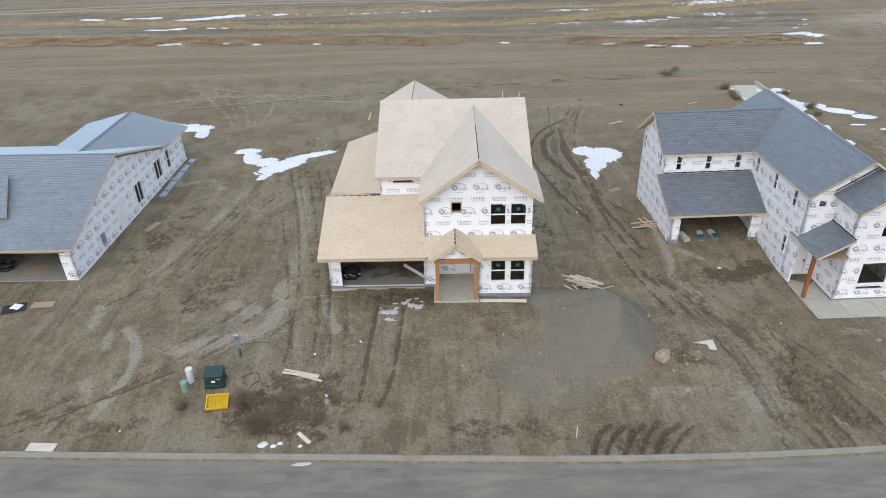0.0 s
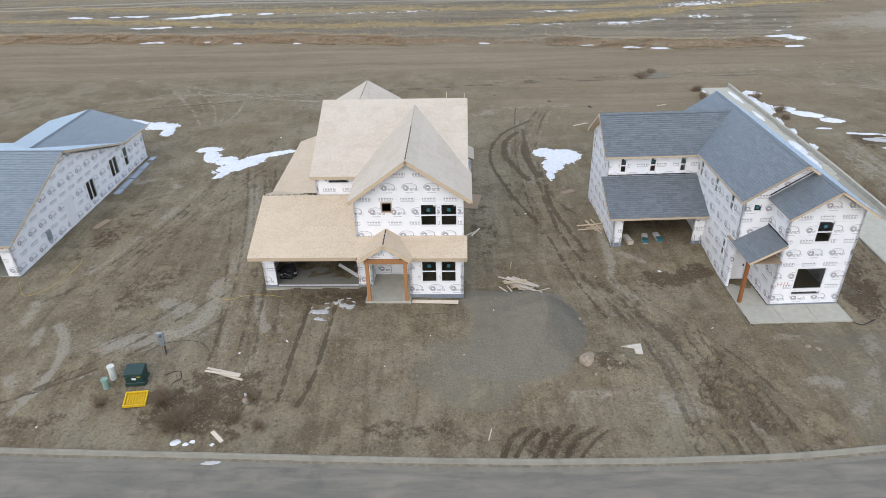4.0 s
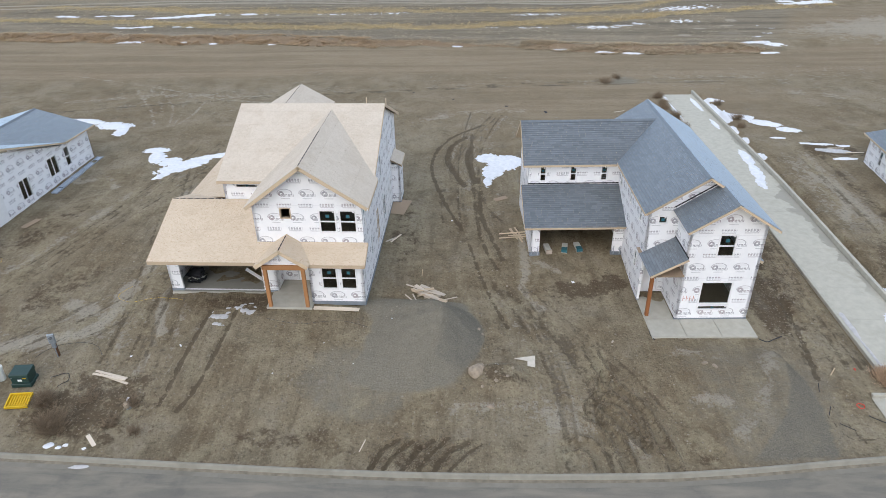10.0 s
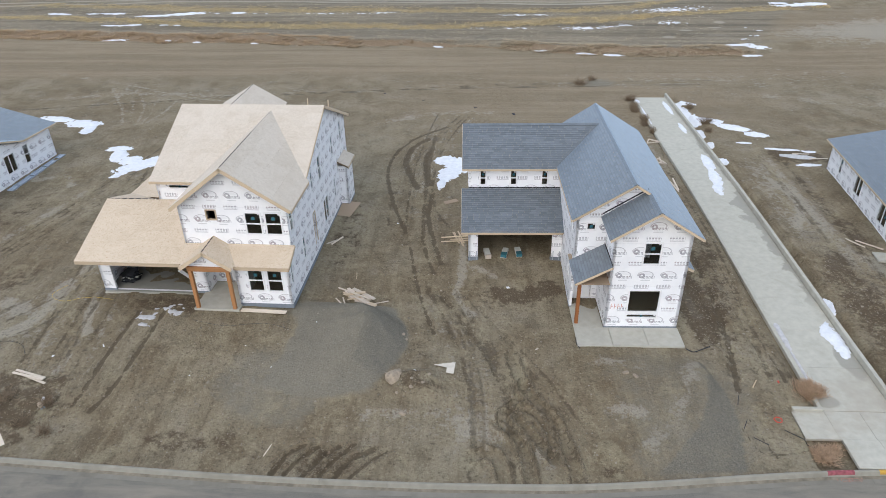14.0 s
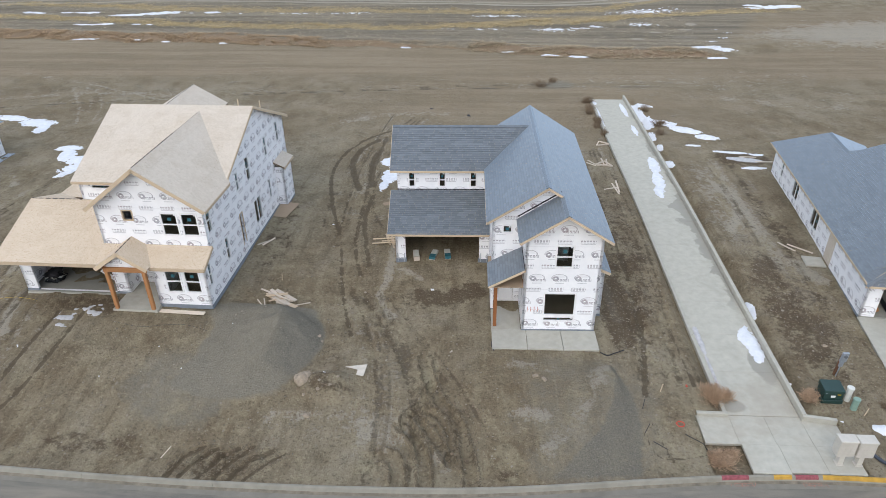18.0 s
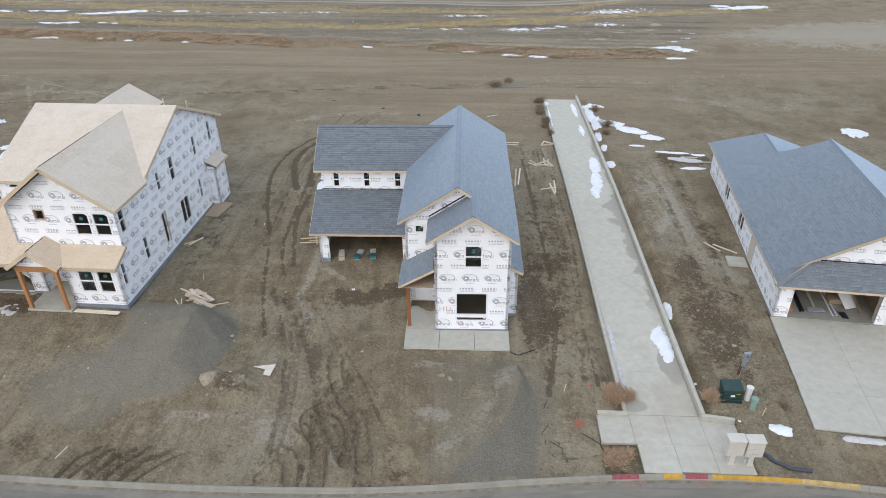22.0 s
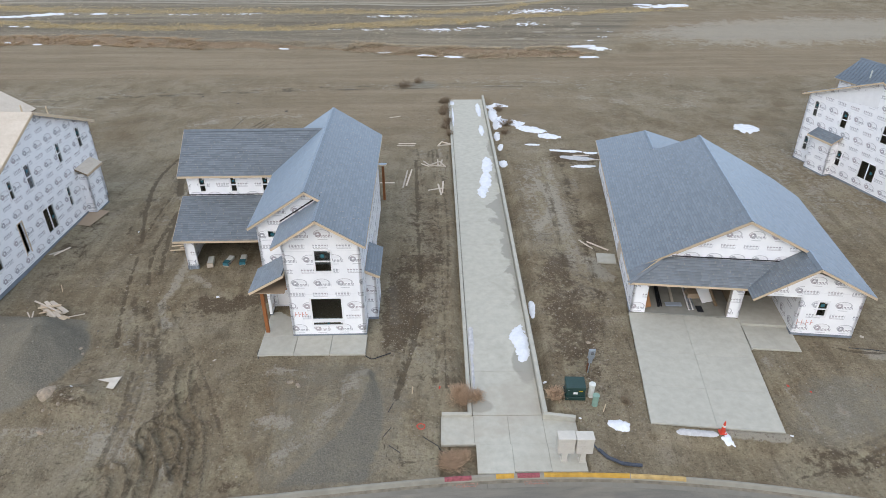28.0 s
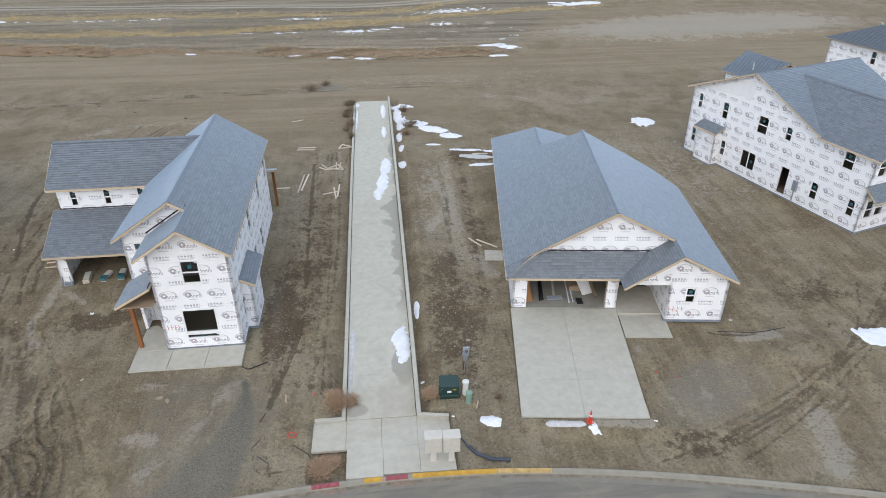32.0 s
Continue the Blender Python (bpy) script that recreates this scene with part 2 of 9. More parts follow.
def concrete_material(name, col, stain=0.5, wet=False):
    k = Nodes(name, 0.85, 0.0, 0.25)
    a = k.noise(0.35, 5.0, 0.6, None, 0.4)
    b = k.noise(2.5, 5.0)
    f = k.noise(70.0, 3.0)
    c = k.mix(k.ramp(b, 0.3, 0.7), tuple(x * 0.88 for x in col), tuple(x * 1.06 for x in col))
    c = k.mix(k.math('MULTIPLY', k.ramp(a, 0.55, 0.72), stain), c, tuple(x * f_ for x, f_ in zip(col, (0.62, 0.6, 0.57))))
    c = k.mix(k.ramp(f, 0.55, 0.8, 0, 0.2), c, tuple(x * 0.7 for x in col))
    if wet:         # melt water along the low side, and brown silt at the street end
        xyz = k.t.nodes.new("ShaderNodeSeparateXYZ")
        k.link(k.coords(), xyz.inputs[0])
        x, y = xyz.outputs[0], xyz.outputs[1]
        w = k.noise(0.45, 6.0, 0.6, None, 0.5)
        edge = k.math('ADD', x, k.math('MULTIPLY', k.math('SUBTRACT', w, 0.5), 2.6))
        run = k.math('MULTIPLY', k.ramp(y, 36.0, 38.0), k.ramp(y, 66.0, 62.0))
        pool = k.math('SUBTRACT', 1.0, k.math('POWER', k.math('DIVIDE', k.math('SUBTRACT', y, 48.3), 2.6), 2.0))
        low = k.math('MULTIPLY', k.ramp(edge, 32.85, 33.0), run)
        low = k.math('MAXIMUM', low, k.ramp(k.math('ADD', edge, k.math('MULTIPLY', pool, 0.9)), 33.05, 33.2))
        spot = k.math('ADD', k.math('POWER', k.math('DIVIDE', k.math('SUBTRACT', x, 33.0), 0.62), 2.0), k.math('POWER', k.math('DIVIDE', k.math('SUBTRACT', y, 31.6), 1.5), 2.0))
        seep = k.math('ADD', k.math('POWER', k.math('DIVIDE', k.math('SUBTRACT', x, 30.4), 0.65), 2.0), k.math('POWER', k.math('DIVIDE', k.math('SUBTRACT', y, 28.7), 0.5), 2.0))
        spot = k.math('MINIMUM', spot, seep)
        low = k.math('MAXIMUM', low, k.ramp(k.math('ADD', spot, k.math('MULTIPLY', w, 2.4)), 2.35, 2.0))
        c = k.mix(k.math('MULTIPLY', low, 0.75), c, tuple(x_ * 0.56 for x_ in col))
        silt = k.math('MULTIPLY', k.ramp(y, 34.0, 29.0), k.ramp(w, 0.42, 0.6))
        c = k.mix(k.math('MULTIPLY', silt, 0.4), c, (0.34, 0.29, 0.225))
    r = k.t.nodes.new("ShaderNodeObjectInfo").outputs["Random"]
    c = k.mix(k.math('MULTIPLY', r, 0.18), c, tuple(x_ * 0.8 for x_ in col))
    k.color(c)
    k.bump(f, 0.2, 0.004)
    return k.m


def ground_material():
    """Bare building-site earth: gravel, pale dried silt, damp earth, ruts and dry grass by masks."""
    k = Nodes("bare_earth", 0.95, 0.0, 0.15)
    big = k.noise(0.13, 8.0, 0.66, None, 0.25)
    mid = k.noise(0.55, 8.0, 0.70, None, 0.35)
    fine = k.noise(2.3, 8.0, 0.75, None, 0.2)
    grit = k.noise(6.5, 5.0, 0.72)
    peb = k.noise(15.0, 3.0, 0.65)
    patch = k.noise(0.33, 6.0, 0.62, None, 0.4)
    turn = k.n("Mapping", Scale=(1.3, 0.13, 1.0), Rotation=(0.0, 0.0, 0.42))
    k.link(k.coords(), turn.inputs["Vector"])
    scrape = k.noise(1.0, 5.0, 0.6, turn.outputs[0], 0.4)
    c = k.mix(k.ramp(big, 0.40, 0.60), (0.196, 0.160, 0.106), (0.252, 0.220, 0.158))
    c = k.mix(k.ramp(patch, 0.52, 0.62, 0, 0.62), c, (0.146, 0.111, 0.069))
    c = k.mix(k.ramp(patch, 0.46, 0.36, 0, 0.5), c, (0.280, 0.252, 0.198))
    near = k.attr("worked")
    c = k.mix(k.math('MULTIPLY', near, k.ramp(scrape, 0.52, 0.62, 0, 0.55)), c, (0.140, 0.111, 0.073))
    c = k.mix(k.math('MULTIPLY', near, k.ramp(scrape, 0.46, 0.36, 0, 0.38)), c, (0.312, 0.280, 0.196))
    c = k.mix(k.ramp(mid, 0.52, 0.62, 0, 0.62), c, (0.140, 0.116, 0.078))
    c = k.mix(k.math('MULTIPLY', near, k.ramp(mid, 0.45, 0.38, 0, 0.5)), c, (0.304, 0.276, 0.190))
    c = k.mix(k.math('MULTIPLY', near, k.ramp(fine, 0.54, 0.64, 0, 0.45)), c, (0.130, 0.109, 0.074))
    c = k.mix(k.math('MULTIPLY', near, k.ramp(fine, 0.44, 0.36, 0, 0.45)), c, (0.312, 0.280, 0.192))

    def broken(name, lo, hi, amount=0.9):
        """A mask whose soft edge is broken up by the grain of the ground."""
        wide = k.math('MULTIPLY', k.math('SUBTRACT', mid, 0.5), amount)
        near = k.math('MULTIPLY', k.math('SUBTRACT', fine, 0.5), amount * 1.2)
        return k.ramp(k.math('ADD', k.attr(name), k.math('ADD', wide, near)), lo, hi)

    mp = k.n("Mapping", Scale=(0.03, 0.45, 1.0))
    k.link(k.coords(), mp.inputs["Vector"])
    streak = k.noise(1.0, 7.0, 0.68, mp.outputs[0], 0.3)
    lane = k.mix(k.ramp(streak, 0.40, 0.60), (0.211, 0.169, 0.114), (0.286, 0.236, 0.166))
    c = k.mix(k.math('MULTIPLY', k.attr("lane"), 0.8), c, lane)
    pale = k.math('MULTIPLY', broken("pale", 0.40, 0.66, 1.4), 0.62)
    c = k.mix(pale, c, (0.378, 0.356, 0.302))
    damp = broken("damp", 0.46, 0.68, 1.3)
    c = k.mix(k.math('MULTIPLY', damp, 0.78), c, (0.086, 0.064, 0.042))
    c = k.mix(k.ramp(grit, 0.55, 0.63, 0, 0.60), c, (0.090, 0.073, 0.049))
    c = k.mix(k.ramp(grit, 0.42, 0.38, 0, 0.45), c, (0.352, 0.318, 0.226))
    gravel = k.math('MULTIPLY', broken("gravel", 0.25, 0.85, 0.9), 0.8)
    gc = k.mix(k.ramp(peb, 0.36, 0.64), (0.162, 0.154, 0.128), (0.248, 0.236, 0.196))
    gc = k.mix(k.ramp(mid, 0.52, 0.66, 0, 0.4), gc, (0.190, 0.168, 0.130))
    gc = k.mix(k.math('MULTIPLY', pale, 0.8), gc, (0.325, 0.305, 0.248))
    c = k.mix(gravel, c, gc)
    # dark gravel of the bank; it also paints the heap's shaded east slope
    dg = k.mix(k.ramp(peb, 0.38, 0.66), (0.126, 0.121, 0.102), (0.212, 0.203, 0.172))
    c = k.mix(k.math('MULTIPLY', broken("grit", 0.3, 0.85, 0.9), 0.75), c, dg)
    # dark rut earth, with groove and clod shade painted in
    rut = broken("rut", 0.34, 0.48, 0.7)
    c = k.mix(k.math('MULTIPLY', rut, 0.74), c, (0.088, 0.071, 0.048))
    grass = k.attr("grass")
    gcol = k.mix(k.ramp(streak, 0.38, 0.60), (0.150, 0.131, 0.099), (0.285, 0.250, 0.186))
    gcol = k.mix(k.math('MULTIPLY', broken("gold", 0.40, 0.70, 0.55), 0.8), gcol, (0.36, 0.285, 0.155))
    gcol = k.mix(k.ramp(grit, 0.47, 0.60, 0, 0.5), gcol, (0.085, 0.076, 0.062))
    gcol = k.mix(k.ramp(mid, 0.56, 0.64, 0, 0.45), gcol, (0.13, 0.112, 0.086))
    c = k.mix(k.math('MULTIPLY', grass, k.ramp(mid, 0.25, 0.5, 0.6, 1.0)), c, gcol)
    track = k.math('MULTIPLY', broken("track", 0.3, 0.6, 0.5), 0.75)
    c = k.mix(track, c, (0.36, 0.335, 0.285))
    scrub = broken("scrub", 0.4, 0.7, 1.6)
    c = k.mix(k.math('MULTIPLY', scrub, 0.75), c, (0.245, 0.172, 0.108))
    stones = k.math('MULTIPLY', k.ramp(peb, 0.66, 0.71), k.ramp(mid, 0.38, 0.6))
    c = k.mix(k.math('MULTIPLY', stones, 0.6), c, (0.33, 0.315, 0.285))
    warm = k.t.nodes.new("ShaderNodeMix")
    warm.data_type, warm.blend_type = 'RGBA', 'MULTIPLY'
    warm.inputs[0].default_value = 1.0
    k.link(c, warm.inputs[6])
    warm.inputs[7].default_value = (1.025, 0.99, 0.945, 1.0)
    k.color(warm.outputs[2])
    h = k.math('ADD', k.math('ADD', fine, k.math('MULTIPLY', grit, 0.6)), k.math('MULTIPLY', peb, 0.4))
    k.bump(h, 1.0, 0.14)
    return k.m


def asphalt_material():
    k = Nodes("asphalt", 0.9, 0.0, 0.2)
    mp = k.n("Mapping", Scale=(0.22, 1.0, 1.0))
    k.link(k.coords(), mp.inputs["Vector"])
    dust = k.noise(1.6, 6.0, 0.62, mp.outputs[0], 0.5)
    f = k.noise(60.0, 3.0, 0.7)
    c = k.mix(k.ramp(f, 0.35, 0.7), (0.136, 0.127, 0.106), (0.190, 0.177, 0.148))
    c = k.mix(k.ramp(dust, 0.40, 0.68, 0, 0.85), c, (0.245, 0.218, 0.172))
    c = k.mix(k.ramp(k.noise(0.5, 6.0, 0.65), 0.56, 0.72, 0, 0.5), c, (0.10, 0.095, 0.088))
    k.color(c)
    k.bump(f, 0.3, 0.006)
    return k.m


def glass_material():
    k = Nodes("window_glass", 0.03, 0.0, 0.5)
    k.b.inputs["Transmission Weight"].default_value = 1.0
    k.b.inputs["IOR"].default_value = 1.45
    k.color((0.62, 0.68, 0.70))
    return k.m


def snow_material():
    k = Nodes("old_snow", 0.7, 0.0, 0.3)
    g = k.noise(3.0, 5.0, 0.65)
    c = k.mix(k.ramp(g, 0.35, 0.62), (0.62, 0.64, 0.67), (0.72, 0.735, 0.76))
    c = k.mix(k.ramp(k.noise(7.0, 5.0, 0.7), 0.58, 0.75, 0, 0.5), c, (0.52, 0.49, 0.46))
    k.color(c)
    k.bump(g, 0.4, 0.05)
    return k.m


WRAP = wrap_material()
OSB = osb_material()
OSB_FRESH = osb_material("fresh_osb_sheathing", (1.03, 0.965, 0.875), 0.9)
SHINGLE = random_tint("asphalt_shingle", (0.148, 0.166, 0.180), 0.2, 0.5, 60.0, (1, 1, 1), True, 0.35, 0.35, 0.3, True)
# paler shingle copy: bright sky sheen is put into the left house's colour
SHINGLE_SKYLIT = random_tint("skylit_asphalt_shingle", (0.205, 0.232, 0.252), 0.14, 0.5, 60.0, (1, 1, 1), True, 0.35, 0.35, 0.3, True)
# darker shingle tone for the corner house's rear wing and the far house
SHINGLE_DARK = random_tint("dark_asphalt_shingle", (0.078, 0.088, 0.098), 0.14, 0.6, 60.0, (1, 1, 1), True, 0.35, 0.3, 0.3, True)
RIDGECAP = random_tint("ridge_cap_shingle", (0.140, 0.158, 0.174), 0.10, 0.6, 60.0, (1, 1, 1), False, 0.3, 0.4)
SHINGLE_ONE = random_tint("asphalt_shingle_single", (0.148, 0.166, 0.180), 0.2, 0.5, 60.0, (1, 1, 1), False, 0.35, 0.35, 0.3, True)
for m_ in (SHINGLE, RIDGECAP, SHINGLE_ONE):
    b_ = m_.node_tree.nodes["Principled BSDF"]
    b_.inputs["Sheen Weight"].default_value = 1.0
    b_.inputs["Sheen Roughness"].default_value = 0.38
    b_.inputs["Sheen Tint"].default_value = (0.62, 0.80, 1.0, 1.0)
PINE = random_tint("pine_lumber", (0.58, 0.46, 0.32), 0.14, 0.75, 22.0, (0.6, 6, 6), False, 0.2)
CEDAR = random_tint("stained_timber", (0.27, 0.105, 0.038), 0.12, 0.65, 20.0, (6, 6, 0.6), False, 0.2)
FIRPOST = random_tint("fir_post", (0.42, 0.205, 0.085), 0.12, 0.7, 20.0, (6, 6, 0.6), False, 0.2)
GREYWOOD = random_tint("weathered_lumber", (0.60, 0.52, 0.42), 0.2, 0.85, 22.0, (1, 6, 6), False, 0.25)
PLYWOOD = random_tint("plywood", (0.36, 0.27, 0.185), 0.1, 0.8, 14.0, (1, 4, 4), False, 0.15)
CONC = concrete_material("concrete", (0.428, 0.412, 0.350), 0.15)
CONC_WALK = concrete_material("walkway_concrete", (0.455, 0.438, 0.370), 0.35, True)
GUTTERDIRT = simple("gutter_dirt", (0.20, 0.172, 0.128), 0.95, 0.3, 3.0)
# darker concrete copy; the garages' indoor shade is put into its colour
CONC_SHADED = concrete_material("garage_floor_concrete", (0.29, 0.285, 0.25))
CONC_OLD = concrete_material("kerb_concrete", (0.262, 0.247, 0.202), 0.8)
PAN = concrete_material("gutter_concrete", (0.205, 0.190, 0.155), 0.9)
FOUNDATION = simple("foundation_concrete", (0.20, 0.225, 0.255), 0.85, 0.15, 2.0)
VINYL = simple("white_vinyl", (0.80, 0.80, 0.80), 0.45, 0.04, 3.0, 0, 0.4, 60, 0.02)
STICKER = simple("teal_label", (0.035, 0.135, 0.165), 0.5, 0.1)
PALEBOARD = simple("pale_board", (0.56, 0.51, 0.43), 0.7, 0.12, 3.0)
PAPER = simple("white_label", (0.75, 0.75, 0.75), 0.6, 0.05)
GLASS = glass_material()
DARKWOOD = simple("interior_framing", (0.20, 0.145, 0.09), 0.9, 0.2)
SUBFLOOR = simple("subfloor", (0.25, 0.19, 0.125), 0.85, 0.15)
GREEN = simple("green_enamel", (0.014, 0.042, 0.036), 0.45, 0.12, 3.0, 0, 0.5)
YELLOW = simple("yellow_plastic", (0.62, 0.40, 0.015), 0.5, 0.12)
PVC = simple("white_pvc", (0.62, 0.63, 0.58), 0.5, 0.08)
PVCGREEN = simple("pale_green_pvc", (0.22, 0.33, 0.27), 0.5, 0.1)
METAL = simple("galvanised_steel", (0.36, 0.40, 0.44), 0.45, 0.12, 6.0, 0.6, 0.5)
BLACK = simple("black_plastic", (0.02, 0.022, 0.026), 0.45, 0.2)
PIPEGREY = simple("corrugated_pipe", (0.055, 0.065, 0.085), 0.4, 0.2)
ORANGE = simple("orange_plastic", (0.55, 0.062, 0.035), 0.5, 0.12)
ORANGEPAINT = simple("orange_marking_paint", (0.55, 0.16, 0.06), 0.8, 0.25)
YPAINT = simple("yellow_kerb_paint", (0.46, 0.27, 0.045), 0.7, 0.22, 3.0)
YFADED = simple("faded_yellow_kerb_paint", (0.43, 0.30, 0.12), 0.75, 0.3, 3.0)
RPAINT = simple("magenta_kerb_paint", (0.27, 0.075, 0.085), 0.7, 0.35, 9.0)
SPRAY = simple("thin_orange_spray", (0.30, 0.165, 0.125), 0.8, 0.35, 9.0)
MAILBOX = simple("mailbox_enamel", (0.52, 0.49, 0.43), 0.5, 0.05)
ROCK = simple("sandstone_rock", (0.34, 0.28, 0.21), 0.9, 0.25, 4.0, 0, 0.2, 25, 0.6)
ROCKGREY = simple("grey_stone", (0.24, 0.22, 0.195), 0.9, 0.25, 8.0, 0, 0.2, 25, 0.6)
SNOW = snow_material()
ICE = simple("thin_grey_ice", (0.46, 0.45, 0.445), 0.5, 0.18, 5.0, 0, 0.5, 18, 0.4)
GROUND = ground_material()
ASPHALT = asphalt_material()
TWIG = random_tint("dry_twigs", (0.215, 0.160, 0.105), 0.35, 0.9, 20.0, (1, 1, 1), True)
BUSH = random_tint("reddish_dry_bush", (0.46, 0.325, 0.215), 0.4, 0.9, 20.0, (1, 1, 1), True)
SCRUB = random_tint("dead_weeds", (0.26, 0.192, 0.120), 0.4, 0.9, 20.0, (1, 1, 1), True)
STRAW = random_tint("dry_straw", (0.53, 0.41, 0.215), 0.3, 0.9, 20.0, (1, 1, 1), True)
TARP = simple("blue_grey_flashing", (0.40, 0.45, 0.52), 0.4, 0.1, 2.0, 0.3)
BLUEPACK = simple("blue_white_packing", (0.20, 0.26, 0.29), 0.6, 0.2)
INK = simple("marker_ink", (0.62, 0.33, 0.28), 0.8, 0.2)
JOINT = simple("joint_filler", (0.19, 0.175, 0.15), 0.95, 0.2)
FELT = simple("black_felt", (0.035, 0.035, 0.04), 0.9, 0.2)

# ---------------------------------------------------------------- mesh helpers


def part(name, geo, material, parent=None, label=""):
    """Links a bmesh, or a (points, faces) pair, as one mesh object under parent."""
    me = bpy.data.meshes.new(name)
    if isinstance(geo, tuple):
        me.from_pydata([tuple(p) for p in geo[0]], [], [tuple(f) for f in geo[1]])
    else:
        geo.to_mesh(me)
        geo.free()
    me.update()
    me.materials.append(material)
    ob = new(name, me)
    if parent:
        ob.parent = parent
    if label:
        tagged(ob, label)
    return ob


def empty(name, m, label, category, group="", kind=""):
    ob = new(name)
    ob.matrix_world = m
    return tagged(ob, label, category, group, kind)


def box_geo(x0, y0, z0, x1, y1, z1):
    p = [(x, y, z) for z in (z0, z1) for x, y in ((x0, y0), (x1, y0), (x1, y1), (x0, y1))]
    f = [(3, 2, 1, 0), (4, 5, 6, 7), (0, 1, 5, 4), (1, 2, 6, 5), (2, 3, 7, 6), (3, 0, 4, 7)]
    return p, f


def join_geo(*geos):
    pts, faces = [], []
    for p, f in geos:
        o = len(pts)
        pts += list(p)
        faces += [tuple(i + o for i in q) for q in f]
    return pts, faces


def move_geo(geo, m):
    return [m @ Vector(p) for p in geo[0]], geo[1]


def bevel_box(x0, y0, z0, x1, y1, z1, r=0.02, seg=1):
    bm = bmesh.new()
    bmesh.ops.create_cube(bm, size=1.0)
    for v in bm.verts:
        v.co = Vector(((x0 + x1) / 2 + v.co.x * (x1 - x0), (y0 + y1) / 2 + v.co.y * (y1 - y0), (z0 + z1) / 2 + v.co.z * (z1 - z0)))
    bmesh.ops.bevel(bm, geom=bm.edges[:], offset=r, segments=seg, affect='EDGES')
    return bm


def tube_geo(path, radius, sides=8, cap=True):
    """A tube along a list of points; radius may be a list."""
    pts, faces = [], []
    path = [Vector(p) for p in path]
    n = len(path)
    for i, p in enumerate(path):
        d = (path[min(i + 1, n - 1)] - path[max(i - 1, 0)]).normalized()
        a = d.orthogonal().normalized() if abs(d.z) > 0.9 else d.cross(Vector((0, 0, 1))).normalized()
        b = d.cross(a)
        r = radius[i] if isinstance(radius, (list, tuple)) else radius
        for s in range(sides):
            w = 2 * math.pi * s / sides
            pts.append(p + a * (r * math.cos(w)) + b * (r * math.sin(w)))
    for i in range(n - 1):
        for s in range(sides):
            t = (s + 1) % sides
            faces.append((i * sides + s, i * sides + t, (i + 1) * sides + t, (i + 1) * sides + s))
    if cap:
        faces.append(tuple(range(sides))[::-1])
        faces.append(tuple((n - 1) * sides + s for s in range(sides)))
    return pts, faces


def smooth(a, b, v):
    t = np.clip((v - a) / (b - a), 0.0, 1.0)
    return t * t * (3 - 2 * t)


def lot_height(x, y):
    """Height of the graded lots: down to the kerb, up to the house pads."""
    lot = 0.3 - 0.35 * smooth(4, 14, x) + 0.25 * smooth(30, 40, x)
    z = -0.5 + (lot + 0.5) * smooth(24.2, 31, y)
    z = z + (0.5 - lot) * smooth(33, 45, y)
    return z + 0.46 * np.exp(-((x + 4.5) / 9) ** 4) * smooth(29, 34.5, y) * (1 - smooth(50, 58, y)) + 0.3 * np.exp(-((x - 15.2) / 5) ** 4 - ((y - 42.5) / 4.2) ** 4)


KERB_X = (-400, -60, -24, -16, -10, -5, 0, 5, 11, 17, 21, 25, 29, 33, 37, 41, 45, 49, 53, 60, 75)
KERB_Y = (48, 27.0, 24.58, 24.12, 23.80, 23.52, 23.25, 23.05, 22.98, 23.10, 23.45, 23.95, 24.36, 24.55, 24.45, 24.05, 23.38, 22.52, 21.6, 19.6, 14.5)


def kerb_y(x):
    """Where the top of the kerb runs; a soft curve through a few marks."""
    return (np.interp(x - 1.5, KERB_X, KERB_Y) + np.interp(x, KERB_X, KERB_Y) * 2 + np.interp(x + 1.5, KERB_X, KERB_Y)) / 4

# ---------------------------------------------------------------- ground, road, kerb


def axis(parts, reach):
    """Sample places: even steps in each stretch (start, end, step), then ever wider ones out to the horizon."""
    a = []
    for lo, hi, step in parts:
        a += list(np.arange(lo, hi - step * 0.5, step))
    left, right = [], []
    x, d = a[0], parts[0][2]
    while x > -reach:
        d *= 1.25
        x -= d
        left.append(x)
    x, d = a[-1], parts[-1][2]
    while x < reach:
        d *= 1.25
        x += d
        right.append(x)
    return np.array(left[::-1] + a + right)


XS = axis(((-110, -44, 1.0), (-44, -24, 0.2), (-24, 12, 0.125), (12, 18.2, 0.07), (18.2, 30, 0.125), (30, 76, 0.2), (76, 130, 1.0)), 3200)
YS = axis(((22.0, 31, 0.075), (31, 40, 0.11), (40, 76, 0.2), (76, 142, 0.45)), 3200)
GX, GY = np.meshgrid(XS, YS)


def line_mask(pts, width):
    """1 near a polyline, falling to 0 past its width."""
    out = np.zeros(GX.shape)
    r = width * 1.3
    for (x0, y0), (x1, y1) in zip(pts, pts[1:]):
        i0, i1 = np.searchsorted(XS, (min(x0, x1) - r, max(x0, x1) + r))
        j0, j1 = np.searchsorted(YS, (min(y0, y1) - r, max(y0, y1) + r))
        if i1 <= i0 or j1 <= j0:
            continue
        gx, gy = GX[j0:j1, i0:i1], GY[j0:j1, i0:i1]
        dx, dy = x1 - x0, y1 - y0
        t = np.clip(((gx - x0) * dx + (gy - y0) * dy) / (dx * dx + dy * dy), 0, 1)
        d = np.hypot(gx - x0 - t * dx, gy - y0 - t * dy)
        out[j0:j1, i0:i1] = np.maximum(out[j0:j1, i0:i1], np.clip(1.25 - d / width, 0, 1))
    return out


